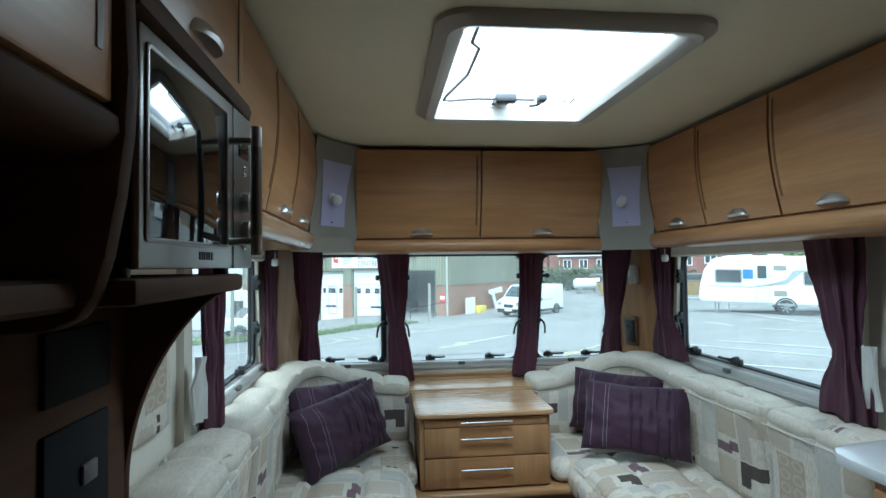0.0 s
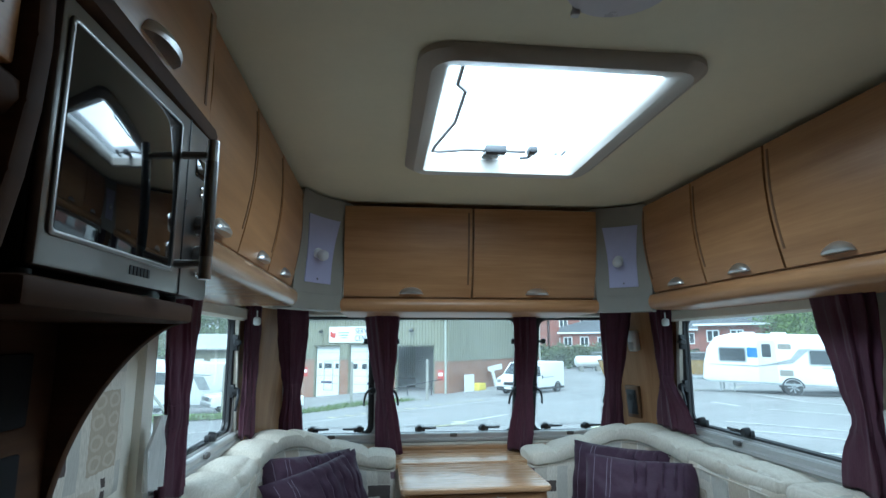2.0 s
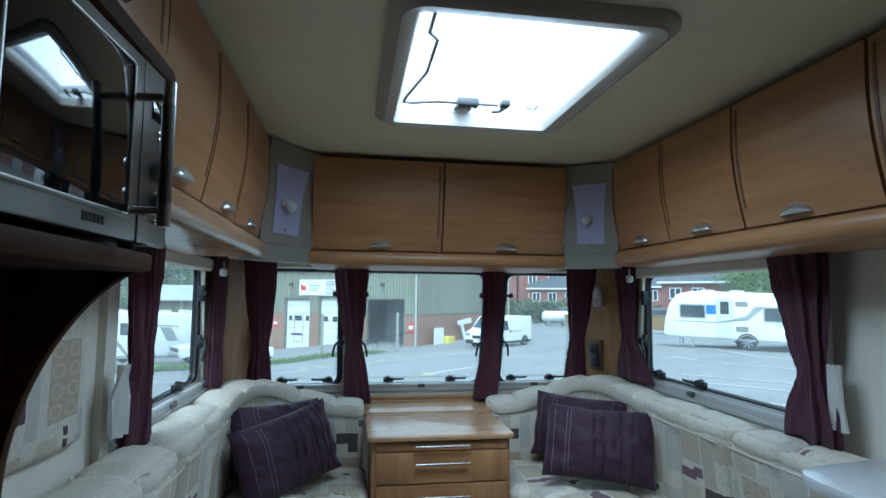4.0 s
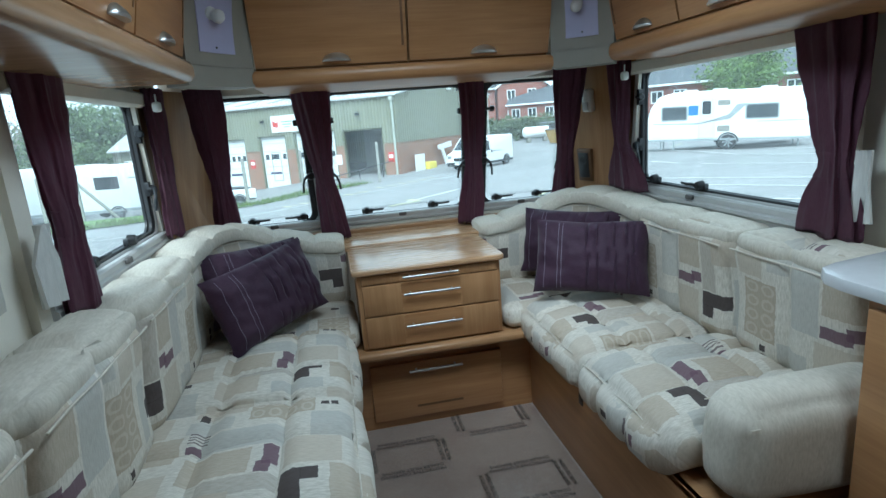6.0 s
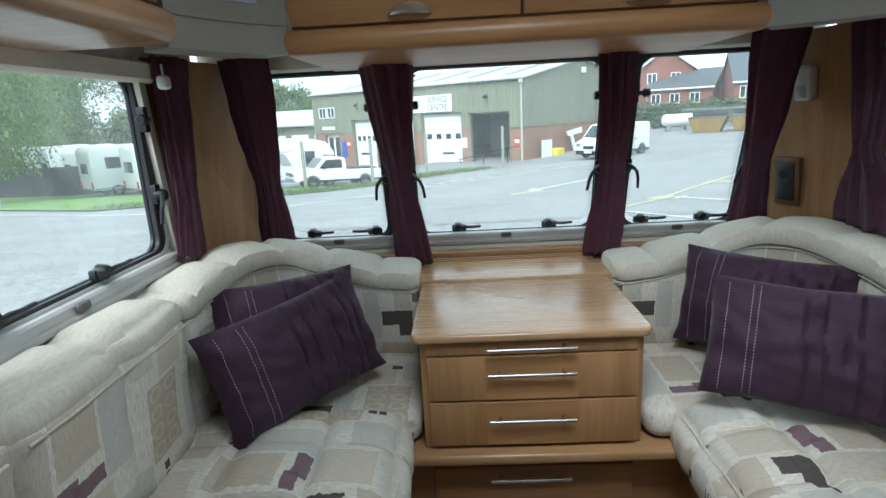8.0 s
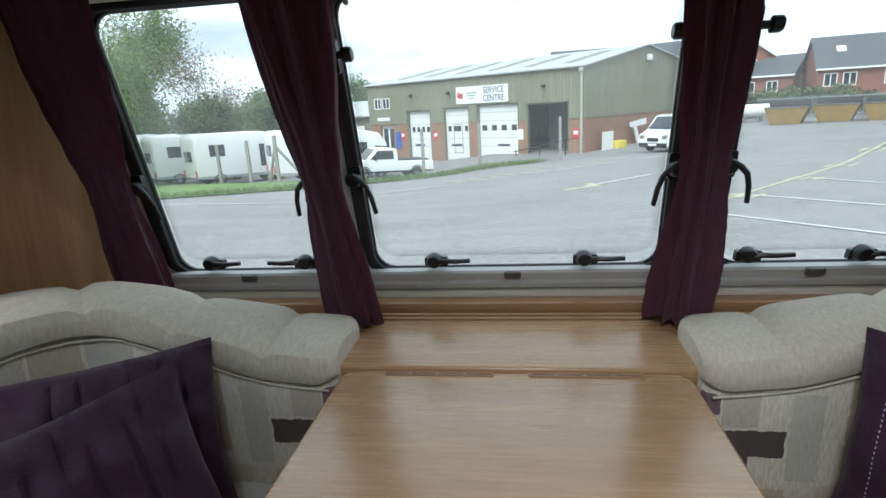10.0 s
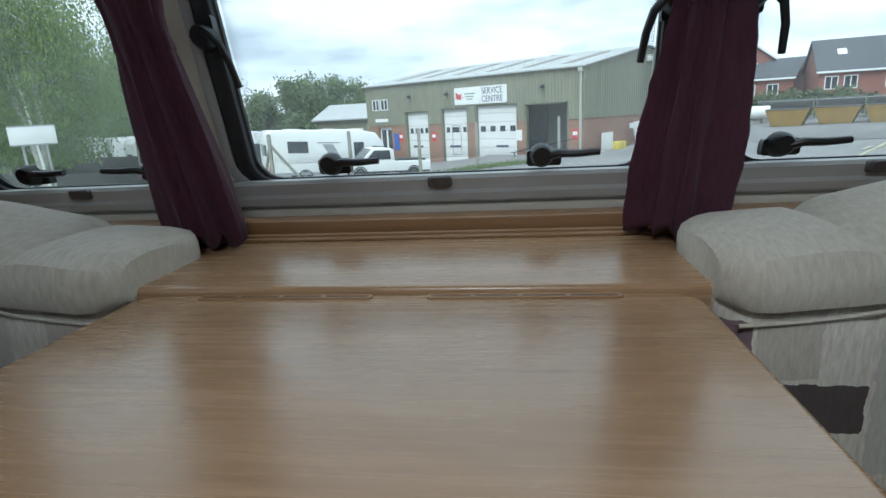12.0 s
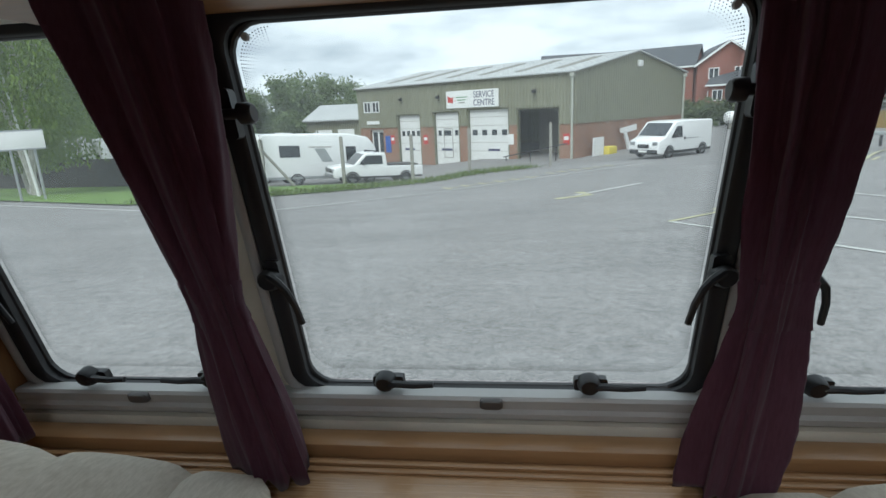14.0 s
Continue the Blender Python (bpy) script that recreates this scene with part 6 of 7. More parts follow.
# ---- houses ----
def house(p0, p1, eave, ridge, base, deep, label, rows, gable_front=False):
    p0, p1 = Vector((*p0, 0)), Vector((*p1, 0))
    a = (p1 - p0).normalized()
    n = Vector((a.y, -a.x, 0))
    if n.dot(-p0) < 0:
        n = -n
    L = (p1 - p0).length
    f = lambda s, z, d: p0 + a * s + n * d + Vector((0, 0, z))
    t = thing("house", p0.lerp(p1, 0.5) + Vector((0, 0, base)), label, "house", "brick houses")
    if gable_front:
        part("wall", loft([[f(s, z, d) for s, z in ((0, base), (L, base), (L, eave), (L / 2, ridge), (0, eave))] for d in (0, -deep)]), M_RED, t)
        part("roof", loft([[f(s, z, d) for s, z in ((-0.5, eave - 0.25), (L / 2, ridge + 0.15), (L + 0.5, eave - 0.25), (L + 0.5, eave - 0.45), (L / 2, ridge - 0.06), (-0.5, eave - 0.45))] for d in (0.35, -deep)]), M_SLATE, t)
        part("bargeboard", loft([[f(s, z, d) for s, z in ((-0.5, eave - 0.2), (L / 2, ridge + 0.2), (L + 0.5, eave - 0.2), (L + 0.5, eave - 0.5), (L / 2, ridge - 0.12), (-0.5, eave - 0.5))] for d in (0.35, 0.42)]), M_SIGNW, t, "white bargeboard")
    else:
        part("wall", loft([[f(s, z, d) for d, z in ((0, base), (0, eave), (-deep / 2, ridge), (-deep, eave), (-deep, base))] for s in (0, L)]), M_RED, t)
        part("roof", loft([[f(s, z, d) for d, z in ((0.4, eave - 0.12), (-deep / 2, ridge + 0.12), (-deep - 0.4, eave - 0.12), (-deep - 0.4, eave - 0.3), (-deep / 2, ridge - 0.06), (0.4, eave - 0.3))] for s in (-0.3, L + 0.3)]), M_SLATE, t)
        part("gutter", loft([[f(s, z, d) for d, z in ((0.38, eave - 0.32), (0.5, eave - 0.32), (0.5, eave - 0.12), (0.38, eave - 0.12))] for s in (-0.3, L + 0.3)]), M_SIGNW, t, "white gutter")
    for z0, z1, ss, wd in rows:
        for s in ss:
            w = part("window", ring(lambda u, v, q: f(u, v, q), s, s + wd, z0, z1, 0.01, 0.10, -0.05, 0.05, 2), M_SIGNW, t, "white framed window")
            part("pane", loft([[f(u, v, d) for u, v in ((s + 0.05, z0 + 0.05), (s + wd - 0.05, z0 + 0.05), (s + wd - 0.05, z1 - 0.05), (s + 0.05, z1 - 0.05))] for d in (-0.02, 0.02)]), M_GLASSX, w)
            part("mullion", loft([[f(s + wd / 2 + e, v, d) for e, v in ((-0.05, z0), (0.05, z0), (0.05, z1), (-0.05, z1))] for d in (0.02, 0.06)]), M_SIGNW, w)
    if not gable_front:
        for k in range(max(1, int(L / 7))):
            s = 2.0 + 7 * k
            m = 0.45
            bm = loft([[f(s + e, eave + (ridge - eave) * q + h, -deep / 2 * q) for q in (m, m + 0.18)] + [f(s + e, eave + (ridge - eave) * q, -deep / 2 * q) for q in (m + 0.18, m)] for e, h in ((0, 0.2), (0.9, 0.2))])
            if label.startswith("tall"):
                part("roof_window", bm, M_SIGNW, t)
            else:
                bm.free()
    return t


house((33.6, 72.2), (47.0, 68.5), 3.15, 6.6, -2.0, 9, "tall red brick terrace house with slate roof", [(1.05, 2.5, (0.6, 2.4, 6.2, 8.6, 11), 1.3), (-1.4, 0.0, (0.6, 3.0, 6.2, 9.0), 1.3)])
house((26.5, 82.5), (33.4, 77.6), 2.9, 5.2, -2.2, 9, "red brick terrace houses with white windows", [(0.7, 2.1, (0.5, 3.0, 5.6), 1.3), (-1.7, -0.4, (0.5, 3.0, 5.6), 1.3)])
house((25.4, 84.0), (33.0, 83.0), 5.6, 8.3, -2.2, 14, "red brick gabled house with white bargeboards", [(3.6, 5.0, (1.4, 4.6), 1.3), (0.6, 2.0, (1.4, 4.6), 1.3), (-1.7, -0.4, (1.4, 4.6), 1.3)], True)
house((31.5, 53.6), (44.5, 39.0), 3.25, 6.2, -1.6, 9, "red brick terrace houses with slate roof and white windows", [(1.3, 2.5, (0.8, 3.0, 6.6, 9.4, 12.6, 15.6), 1.2), (-1.2, 0.3, (0.8, 3.0, 6.6, 9.4, 12.6, 15.6), 1.2)])
house((46.5, 36.6), (58.0, 23.0), 3.4, 6.3, -1.2, 9, "red brick terrace houses with slate roof and white windows", [(1.4, 2.6, (0.8, 4.0, 7.6, 10.4, 13.6), 1.2)])
house((13.5, 90.5), (25.2, 85.0), 5.6, 8.45, -2.4, 9, "slate roofed brick house range behind the workshop", [])
house((6.0, 99.0), (24.0, 99.0), 6.4, 9.2, -2.5, 10, "grey roofed house range behind the workshop", [(4.3, 5.6, (2, 6, 10, 14), 1.3)])


# ---- vehicles ----
def wheel(parent, fn, x, r=0.33, w=0.2, side=1):
    prof = [(0.62, 0.02), (0.66, 0.0), (0.95, 0.0), (1.0, 0.25), (1.0, 0.8), (0.95, 1.0), (0.6, 1.0)]
    rg = [[fn(x + r * a * math.cos(q), d * w, r + r * a * math.sin(q)) for q in [2 * math.pi * k / 20 for k in range(20)]] for a, d in prof]
    t = part("wheel", loft(rg, caps=False), M_TYRE, parent, "black tyre")
    rg = [[fn(x + r * a * math.cos(q), d * w, r + r * a * math.sin(q)) for q in [2 * math.pi * k / 20 for k in range(20)]] for a, d in ((0.66, 0.03), (0.60, 0.12), (0.25, 0.10), (0.12, 0.02))]
    rim = part("rim", loft(rg), M_BLACK, t, "dark rim well")
    for k in range(7):
        q = 2 * math.pi * k / 7
        pts = [(0.08, -0.3), (0.64, -0.13), (0.64, 0.13), (0.08, 0.3)]
        part("spoke", loft([[fn(x + r * a * math.cos(q + b * (1 if a > 0.3 else 2)), d * w, r + r * a * math.sin(q + b * (1 if a > 0.3 else 2))) for a, b in pts] for d in (0.0, 0.06)]), M_ALLOY, rim, "silver alloy spoke")
    return t


def vehicle(name, centre, heading, length, width, label, category, profile, glazing, wheels, extras=(), r=0.06, wr=0.33, group="", level=False):
    """A vehicle from a side profile, its length along heading; x runs from the rear (0) to the front."""
    h = Vector((*heading, 0)).normalized()
    lf = Vector((-h.y, h.x, 0))
    c = Vector((*centre, 0))
    c.z = G(c.x, c.y)
    slope = Vector((h.x, h.y, G(c.x + h.x, c.y + h.y) - c.z)).normalized()
    if level:
        slope = h
    rear = c - slope * (length / 2)

    def at(x, y, z):
        return rear + slope * x + lf * y + Vector((0, 0, z))
    t = thing(name, c, label, category, group)
    bm = loft([[at(x, y, z) for x, z in profile] for y in (-width / 2, width / 2)])
    bmesh.ops.bevel(bm, geom=bm.edges[:], offset=r, segments=3, affect="EDGES", profile=0.5, clamp_overlap=True)
    part("body", bm, M_PAINT, t, "white body")
    for sd in (-1, 1):
        for poly, mt, nm in glazing:
            g = loft([[at(x, sd * (width / 2 + d), z) for x, z in poly] for d in (-0.01, 0.012)])
            part(nm, g, mt, t)
        for x in wheels:
            fn = (lambda X, D, Z, sd=sd: at(X, sd * (width / 2 + 0.01 - D), Z))
            wheel(t, fn, x, wr)
            arch = loft([[at(x + (wr + e) * math.cos(q), sd * (width / 2 + d), wr + (wr + e) * math.sin(q)) for q in [math.pi * k / 14 for k in range(15)]] for e, d in ((0.01, 0.004), (0.07, 0.004), (0.07, 0.016), (0.01, 0.016))], closed=False)
            part("wheel_arch", arch, M_BLACK, t)
    for lo, hi, mt, nm, rr in extras:
        b = rbox(lo, hi, rr)
        for v in b.verts:
            v.co = at(*v.co)
        bmesh.ops.recalc_face_normals(b, faces=b.faces[:])
        part(nm, b, mt, t)
    return t, at


# white panel van
vp = [(0.0, 0.35), (0.0, 1.90), (0.12, 1.96), (2.9, 1.97), (3.35, 1.90), (4.15, 1.18), (4.72, 0.98), (4.80, 0.75), (4.80, 0.32), (4.4, 0.26), (0.2, 0.28)]
van, at = vehicle("panel_van", (9.0, 35.0), (-0.76, -0.64), 4.8, 1.9, "white panel van parked by the workshop gable", "van", vp,
                  [([(2.75, 1.10), (3.75, 1.10), (3.30, 1.68), (2.85, 1.70)], M_GLASSX, "side_window"), ([(0.1, 0.28), (4.3, 0.28), (4.3, 0.42), (0.1, 0.42)], M_BLACK, "sill"), ([(1.3, 1.0), (2.55, 1.0), (2.55, 1.03), (1.3, 1.03)], M_BLACK, "door_rail"), ([(2.5, 0.95), (2.62, 0.95), (2.62, 1.12), (2.5, 1.12)], M_BLACK, "door_handle")], (0.85, 3.85),
                  [((4.72, -0.88, 0.28), (4.84, 0.88, 0.52), M_BLACK, "bumper", 0.03), ((4.74, -0.35, 0.60), (4.83, 0.35, 0.80), M_BLACK, "grille", 0.02), ((4.60, 0.55, 0.72), (4.80, 0.86, 0.94), M_ALLOY, "headlight", 0.03), ((4.60, -0.86, 0.72), (4.80, -0.55, 0.94), M_ALLOY, "headlight", 0.03),
                   ((4.83, -0.26, 0.38), (4.86, 0.26, 0.49), M_SIGNW, "number_plate", 0), ((3.45, -1.14, 1.10), (3.6, -0.95, 1.32), M_BLACK, "mirror", 0.02), ((3.45, 0.95, 1.10), (3.6, 1.14, 1.32), M_BLACK, "mirror", 0.02)])
part("windscreen", loft([[at(x, y, z) for x, y, z in ((3.40, -0.78, 1.86), (3.40, 0.78, 1.86), (4.12, 0.84, 1.24), (4.12, -0.84, 1.24))], [at(x, y, z) for x, y, z in ((3.44, -0.76, 1.87), (3.44, 0.76, 1.87), (4.15, 0.82, 1.24), (4.15, -0.82, 1.24))]]), M_GLASSX, van)

# white pick-up
pp = [(0.0, 0.45), (0.0, 0.98), (2.05, 0.98), (2.10, 1.58), (2.25, 1.66), (3.10, 1.66), (3.30, 1.58), (3.85, 1.05), (4.85, 0.94), (5.0, 0.75), (5.0, 0.42), (4.6, 0.35), (0.2, 0.38)]
pick, at = vehicle("pickup_truck", (-7.3, 31.9), (-0.85, -0.526), 5.0, 1.75, "white pick-up truck parked behind the fence", "pickup truck", pp,
                   [([(2.30, 1.08), (3.62, 1.08), (3.18, 1.54), (2.32, 1.54)], M_GLASSX, "side_window"), ([(0.1, 0.38), (4.7, 0.36), (4.7, 0.46), (0.1, 0.46)], M_BLACK, "sill")], (1.0, 4.0),
                   [((4.92, -0.85, 0.40), (5.06, 0.85, 0.60), M_ALLOY, "bumper", 0.03), ((4.95, -0.55, 0.66), (5.03, 0.55, 0.86), M_BLACK, "grille", 0.02), ((4.90, 0.58, 0.66), (5.02, 0.84, 0.86), M_ALLOY, "headlight", 0.02), ((4.90, -0.84, 0.66), (5.02, -0.58, 0.86), M_ALLOY, "headlight", 0.02), ((0.2, -0.7, 0.97), (1.95, 0.7, 1.06), M_BLACK, "load_bed", 0.02), ((3.3, -1.0, 1.05), (3.42, -0.86, 1.22), M_BLACK, "mirror", 0.02), ((3.3, 0.86, 1.05), (3.42, 1.0, 1.22), M_BLACK, "mirror", 0.02)], 0.05)
part("windscreen", loft([[at(x, y, z) for x, y, z in ((3.24, -0.70, 1.60), (3.24, 0.70, 1.60), (3.84, 0.76, 1.08), (3.84, -0.76, 1.08))], [at(x, y, z) for x, y, z in ((3.28, -0.68, 1.61), (3.28, 0.68, 1.61), (3.87, 0.74, 1.08), (3.87, -0.74, 1.08))]]), M_GLASSX, pick)

# motorhomes: one side on, then a row seen from behind
mp = [(0.0, 0.45), (0.0, 2.45), (0.25, 2.72), (5.0, 2.78), (6.1, 2.60), (6.55, 2.05), (6.55, 1.75), (7.05, 1.15), (7.4, 0.95), (7.45, 0.40), (0.3, 0.40)]
mg = [([(1.0, 1.55), (2.1, 1.55), (2.1, 2.15), (1.0, 2.15)], M_GLASSX, "side_window"), ([(2.6, 2.05), (3.9, 2.05), (3.9, 2.1), (2.6, 2.1)], M_POST, "awning_rail"), ([(2.9, 2.0), (3.5, 2.0), (3.9, 1.3), (3.3, 1.3)], M_STEELX, "graphic"), ([(4.7, 0.9), (5.3, 0.9), (5.3, 2.1), (4.7, 2.1)], M_GLASSX, "door_window"),
      ([(5.7, 1.2), (6.85, 1.2), (6.5, 1.85), (5.8, 1.9)], M_GLASSX, "cab_window"), ([(0.05, 0.42), (7.2, 0.42), (7.2, 0.55), (0.05, 0.55)], M_STEELX, "skirt")]
mx_ = [((-0.03, -0.55, 1.45), (0.02, 0.55, 2.05), M_GLASSX, "rear_window", 0.01), ((-0.04, -1.05, 0.55), (0.02, -0.85, 0.95), M_REDP, "rear_lamp", 0.01), ((-0.04, 0.85, 0.55), (0.02, 1.05, 0.95), M_REDP, "rear_lamp", 0.01), ((1.2, -0.4, 2.74), (2.0, 0.4, 2.90), M_GREYW, "roof_box", 0.04), ((3.4, -0.3, 2.76), (4.0, 0.3, 2.92), M_GREYW, "roof_box", 0.04)]
home, _ = vehicle("motorhome", (-10.65, 33.4), (0.80, 0.60), 7.5, 2.25, "white motorhome parked side-on behind the fence", "motorhome", [(q * 1.01, z * 1.04) for q, z in mp], [([(q * 1.01, z * 1.04) for q, z in g], m_, nm) for g, m_, nm in mg], (1.85, 6.1), mx_, 0.10)
for x, y in ((-17.2, 34.6), (-20.9, 36.2), (-24.0, 39.2), (-28.0, 42.4), (-32.4, 46.0), (-37.0, 49.6), (-42.0, 53.5)):
    vehicle("motorhome", (x, y), (0.62, 0.78), 6.2, 2.25, "white motorhome parked in a row, rear to the fence", "motorhome", [(q * 0.83, z * 1.12) for q, z in mp], [([(q * 0.83, z * 1.12) for q, z in g], m_, nm) for g, m_, nm in mg[:1] + mg[3:]], (1.3, 5.0), mx_[:3], 0.10, 0.33, "parked motorhomes")

# touring caravans across the yard
cp = [(0.0, 0.45), (0.0, 2.40), (0.16, 2.52), (5.2, 2.54), (5.85, 2.38), (6.2, 1.90), (6.38, 1.20), (6.45, 0.55), (6.3, 0.45)]
M_BLUEG = plain("blue_curtain_glass", (0.04, 0.17, 0.42), 0.15)


def oblong(x0, x1, z0, z1, r=0.07):
    return rrect(x0, x1, z0, z1, r, 4)


cg = [(oblong(1.17, 2.43, 1.27, 1.93, 0.09), M_STEELX, "window_frame"), (oblong(4.66, 5.76, 1.30, 1.95, 0.09), M_STEELX, "window_frame"), (oblong(4.24, 4.64, 1.52, 1.94, 0.05), M_BLUEG, "blue_blind"),
      (oblong(3.55, 4.25, 0.52, 2.26, 0.08), M_DOORW, "door"), ([(6.1, 1.17), (4.25, 1.13), (3.75, 1.22), (3.0, 1.32), (2.42, 1.85), (2.32, 1.95), (2.75, 1.92), (3.05, 1.52), (3.7, 1.30), (4.25, 1.19), (6.1, 1.20)], M_STEELX, "graphic"),
      ([(0.25, 1.16), (2.0, 1.16), (2.0, 1.19), (0.25, 1.19)], M_STEELX, "graphic"), (oblong(3.0, 3.48, 0.80, 1.04, 0.02), M_POST, "vent"), (oblong(3.0, 3.48, 1.90, 2.12, 0.02), M_POST, "vent"), ([(0.05, 0.42), (6.35, 0.42), (6.35, 0.50), (0.05, 0.50)], M_STEELX, "skirt")]
proud = [(oblong(1.23, 2.37, 1.33, 1.87, 0.06), M_GLASSX, "side_window"), (oblong(4.72, 5.70, 1.36, 1.89, 0.06), M_GLASSX, "side_window"), (oblong(3.74, 4.08, 1.55, 2.10, 0.05), M_GLASSX, "door_window")]
ce = [((6.4, -0.06, 0.42), (7.5, 0.06, 0.55), M_STEELX, "tow_bar", 0.01), ((7.15, -0.05, 0.0), (7.25, 0.05, 0.5), M_BLACK, "jockey_wheel", 0.01), ((5.75, -0.9, 0.0), (5.81, -0.84, 0.5), M_STEELX, "corner_steady", 0), ((5.75, 0.84, 0.0), (5.81, 0.9, 0.5), M_STEELX, "corner_steady", 0), ((5.2, 0.84, 0.0), (5.26, 0.9, 0.5), M_STEELX, "corner_steady", 0), ((0.4, -0.9, 0.0), (0.46, -0.84, 0.5), M_STEELX, "corner_steady", 0), ((0.4, 0.84, 0.0), (0.46, 0.9, 0.5), M_STEELX, "corner_steady", 0)]
ce += [((x, -0.3, 2.50), (x + 0.6, 0.3, 2.62), M_GREYW, "rooflight", 0.03) for x in (1.2, 3.1, 4.3)]
tc, at = vehicle("touring_caravan", (17.05, 22.75), (-0.80, 0.60), 6.45, 2.25, "white touring caravan parked across the yard", "caravan", cp, cg, (3.05,), ce, 0.10, 0.34)
for poly, mt, nm in proud:
    for sd in (-1, 1):
        part(nm, loft([[at(x, sd * (1.125 + d), z) for x, z in poly] for d in (0.0, 0.018)]), mt, tc)
vehicle("touring_caravan", (18.9, 25.45), (-0.80, 0.60), 6.2, 2.25, "white touring caravan seen end-on behind another", "caravan", [(x * 0.92, z) for x, z in cp], [], (2.9,), [((-0.03, -0.7, 1.4), (0.02, 0.7, 1.95), M_GLASSX, "rear_window", 0.01), ((-1.1, -0.06, 0.42), (0.0, 0.06, 0.53), M_STEELX, "tow_bar", 0.01)], 0.10, 0.33)

# ---- fence posts, boards, skips, palisade ----
posts = [((-11.6, 27.5), 2.3), ((-8.0, 28.5), 2.35), ((-4.75, 29.4), 2.3), ((-2.0, 30.6), 2.3), ((2.2, 32.6), 2.3), ((-13.6, 28.6), 2.2), ((-16.6, 31.0), 2.2), ((-19.6, 33.6), 2.2), ((-23.0, 36.6), 2.2)]
for (x, y), h in posts:
    z = G(x, y)
    bm = loft([[(x + a * w, y + b * w, zz) for a, b in ((-1, -1), (1, -1), (1, 1), (-1, 1))] for zz, w in ((z - 0.1, 0.075), (z + h - 0.05, 0.07), (z + h, 0.05))])
    solo("fence_post", bm, M_POST, "weathered concrete fence post on the verge", "fence post", "", "fence posts")
for (x, y), dx, dy in (((-11.6, 27.5), 1.35, 0.3), ((-11.6, 27.5), -0.7, 0.5)):
    z = G(x, y)
    solo("fence_brace", tube([(x, y, z + 1.8), (x + dx, y + dy, z)], 0.07, 6), M_POST, "slanting concrete brace of a fence post", "fence brace")


def board(x, y, w, z0, z1, yaw, label):
    z = G(x, y)
    m = pose(x, y, z, 0, 0, yaw)
    t = thing("signboard", m, label, "sign")
    part("panel", moved(rbox((-w / 2, -0.03, z0), (w / 2, 0.03, z1), 0.01), m), M_SIGNW, t, "white board")
    for q in (-0.25, 0.25):
        part("post", moved(tube([(q * w, 0.08, -0.1), (q * w, 0.08, z1)], 0.05, 8), m), M_STEELX, t)
    for k in range(2):
        part("edge", moved(rbox((-w / 2, -0.04, (z0, z1 - 0.06)[k]), (w / 2, -0.03, (z0 + 0.06, z1)[k]), 0), m), M_STEELX, t)


board(-20.1, 23.4, 1.65, 2.15, 2.98, 40, "blank backed white signboard on two posts")
t = thing("lamp_post", (-21.5, 25.2, G(-21.5, 25.2)), "slim pale metal lamp post on the verge", "lamp post")
part("pole", tube([(-21.5, 25.2, G(-21.5, 25.2)), (-22.3, 25.5, 3.9)], 0.06, 8, 0.7), M_SIGNW, t)
solo("display_board", loft([[BC + BV * s + BS * d + Vector((0, 0, h)) for s, h in ((1.2, -2.2), (2.4, -2.2), (2.4, -0.9), (1.2, -0.9))] for d in (0.5, 0.56)]), M_SIGNW, "white framed display board against the brick wall", "board")
solo("yellow_bin", flat_box(bsd, 2.5, 3.5, -2.4, -1.55, 0.2, 0.9, 0.08), M_YELP, "yellow plastic grit bin by the wall", "bin")
solo("body_panel", loft([[bsd(s, z, d) for s, z in ((4.6, -0.5), (6.6, -0.3), (6.7, -0.7), (5.4, -0.8), (6.2, -2.3), (5.8, -2.35), (5.1, -0.85), (4.7, -0.8))] for d in (0.35, 0.45)]), M_PAINT, "white spare vehicle panel leaning on the wall", "vehicle panel")
rl = thing("handrail", bfr(1.6, -2.3, 1.4), "dark metal handrail beside the ramp", "handrail")
for s in (0.6, 2.4, 4.2):
    part("post", tube([bfr(s, -2.4, 1.4), bfr(s, -1.25 - 0.18 * s + 0.1, 1.4)], 0.035), M_BLACK, rl)
part("rail", tube([bfr(-0.2, -1.05, 1.4), bfr(4.4, -1.95, 1.4)], 0.035), M_BLACK, rl)


def skip(x, y, yaw, material, label):
    m = pose(x, y, G(x, y), 0, 0, yaw)
    t = thing("skip", m, label, "skip", "skips")
    prof = [(-1.0, 0.0), (1.0, 0.0), (1.5, 1.25), (1.35, 1.25), (0.9, 0.12), (-0.9, 0.12), (-1.35, 1.25), (-1.5, 1.25)]
    part("body", moved(prism(prof, 1, -0.85, 0.85), m), material, t)
    part("end", moved(merged(prism([(-1.0, 0), (1.0, 0), (1.45, 1.2), (-1.45, 1.2)], 1, -0.88, -0.84), prism([(-1.0, 0), (1.0, 0), (1.45, 1.2), (-1.45, 1.2)], 1, 0.84, 0.88)), m), material, t)
    part("rim", moved(rbox((-1.5, -0.9, 1.25), (1.5, 0.9, 1.31), 0.02), m), M_GREYD, t, "dark open rim")
    part("lid", moved(rbox((-1.44, 0.76, 1.31), (1.44, 0.86, 1.78), 0.02), m), M_DARKTIMB, t, "dark raised lid")
    for q in (-0.8, 0.0, 0.8):
        part("rib", moved(rbox((q - 0.06, -0.94, 0.05), (q + 0.06, -0.86, 1.25), 0), m), material, t)


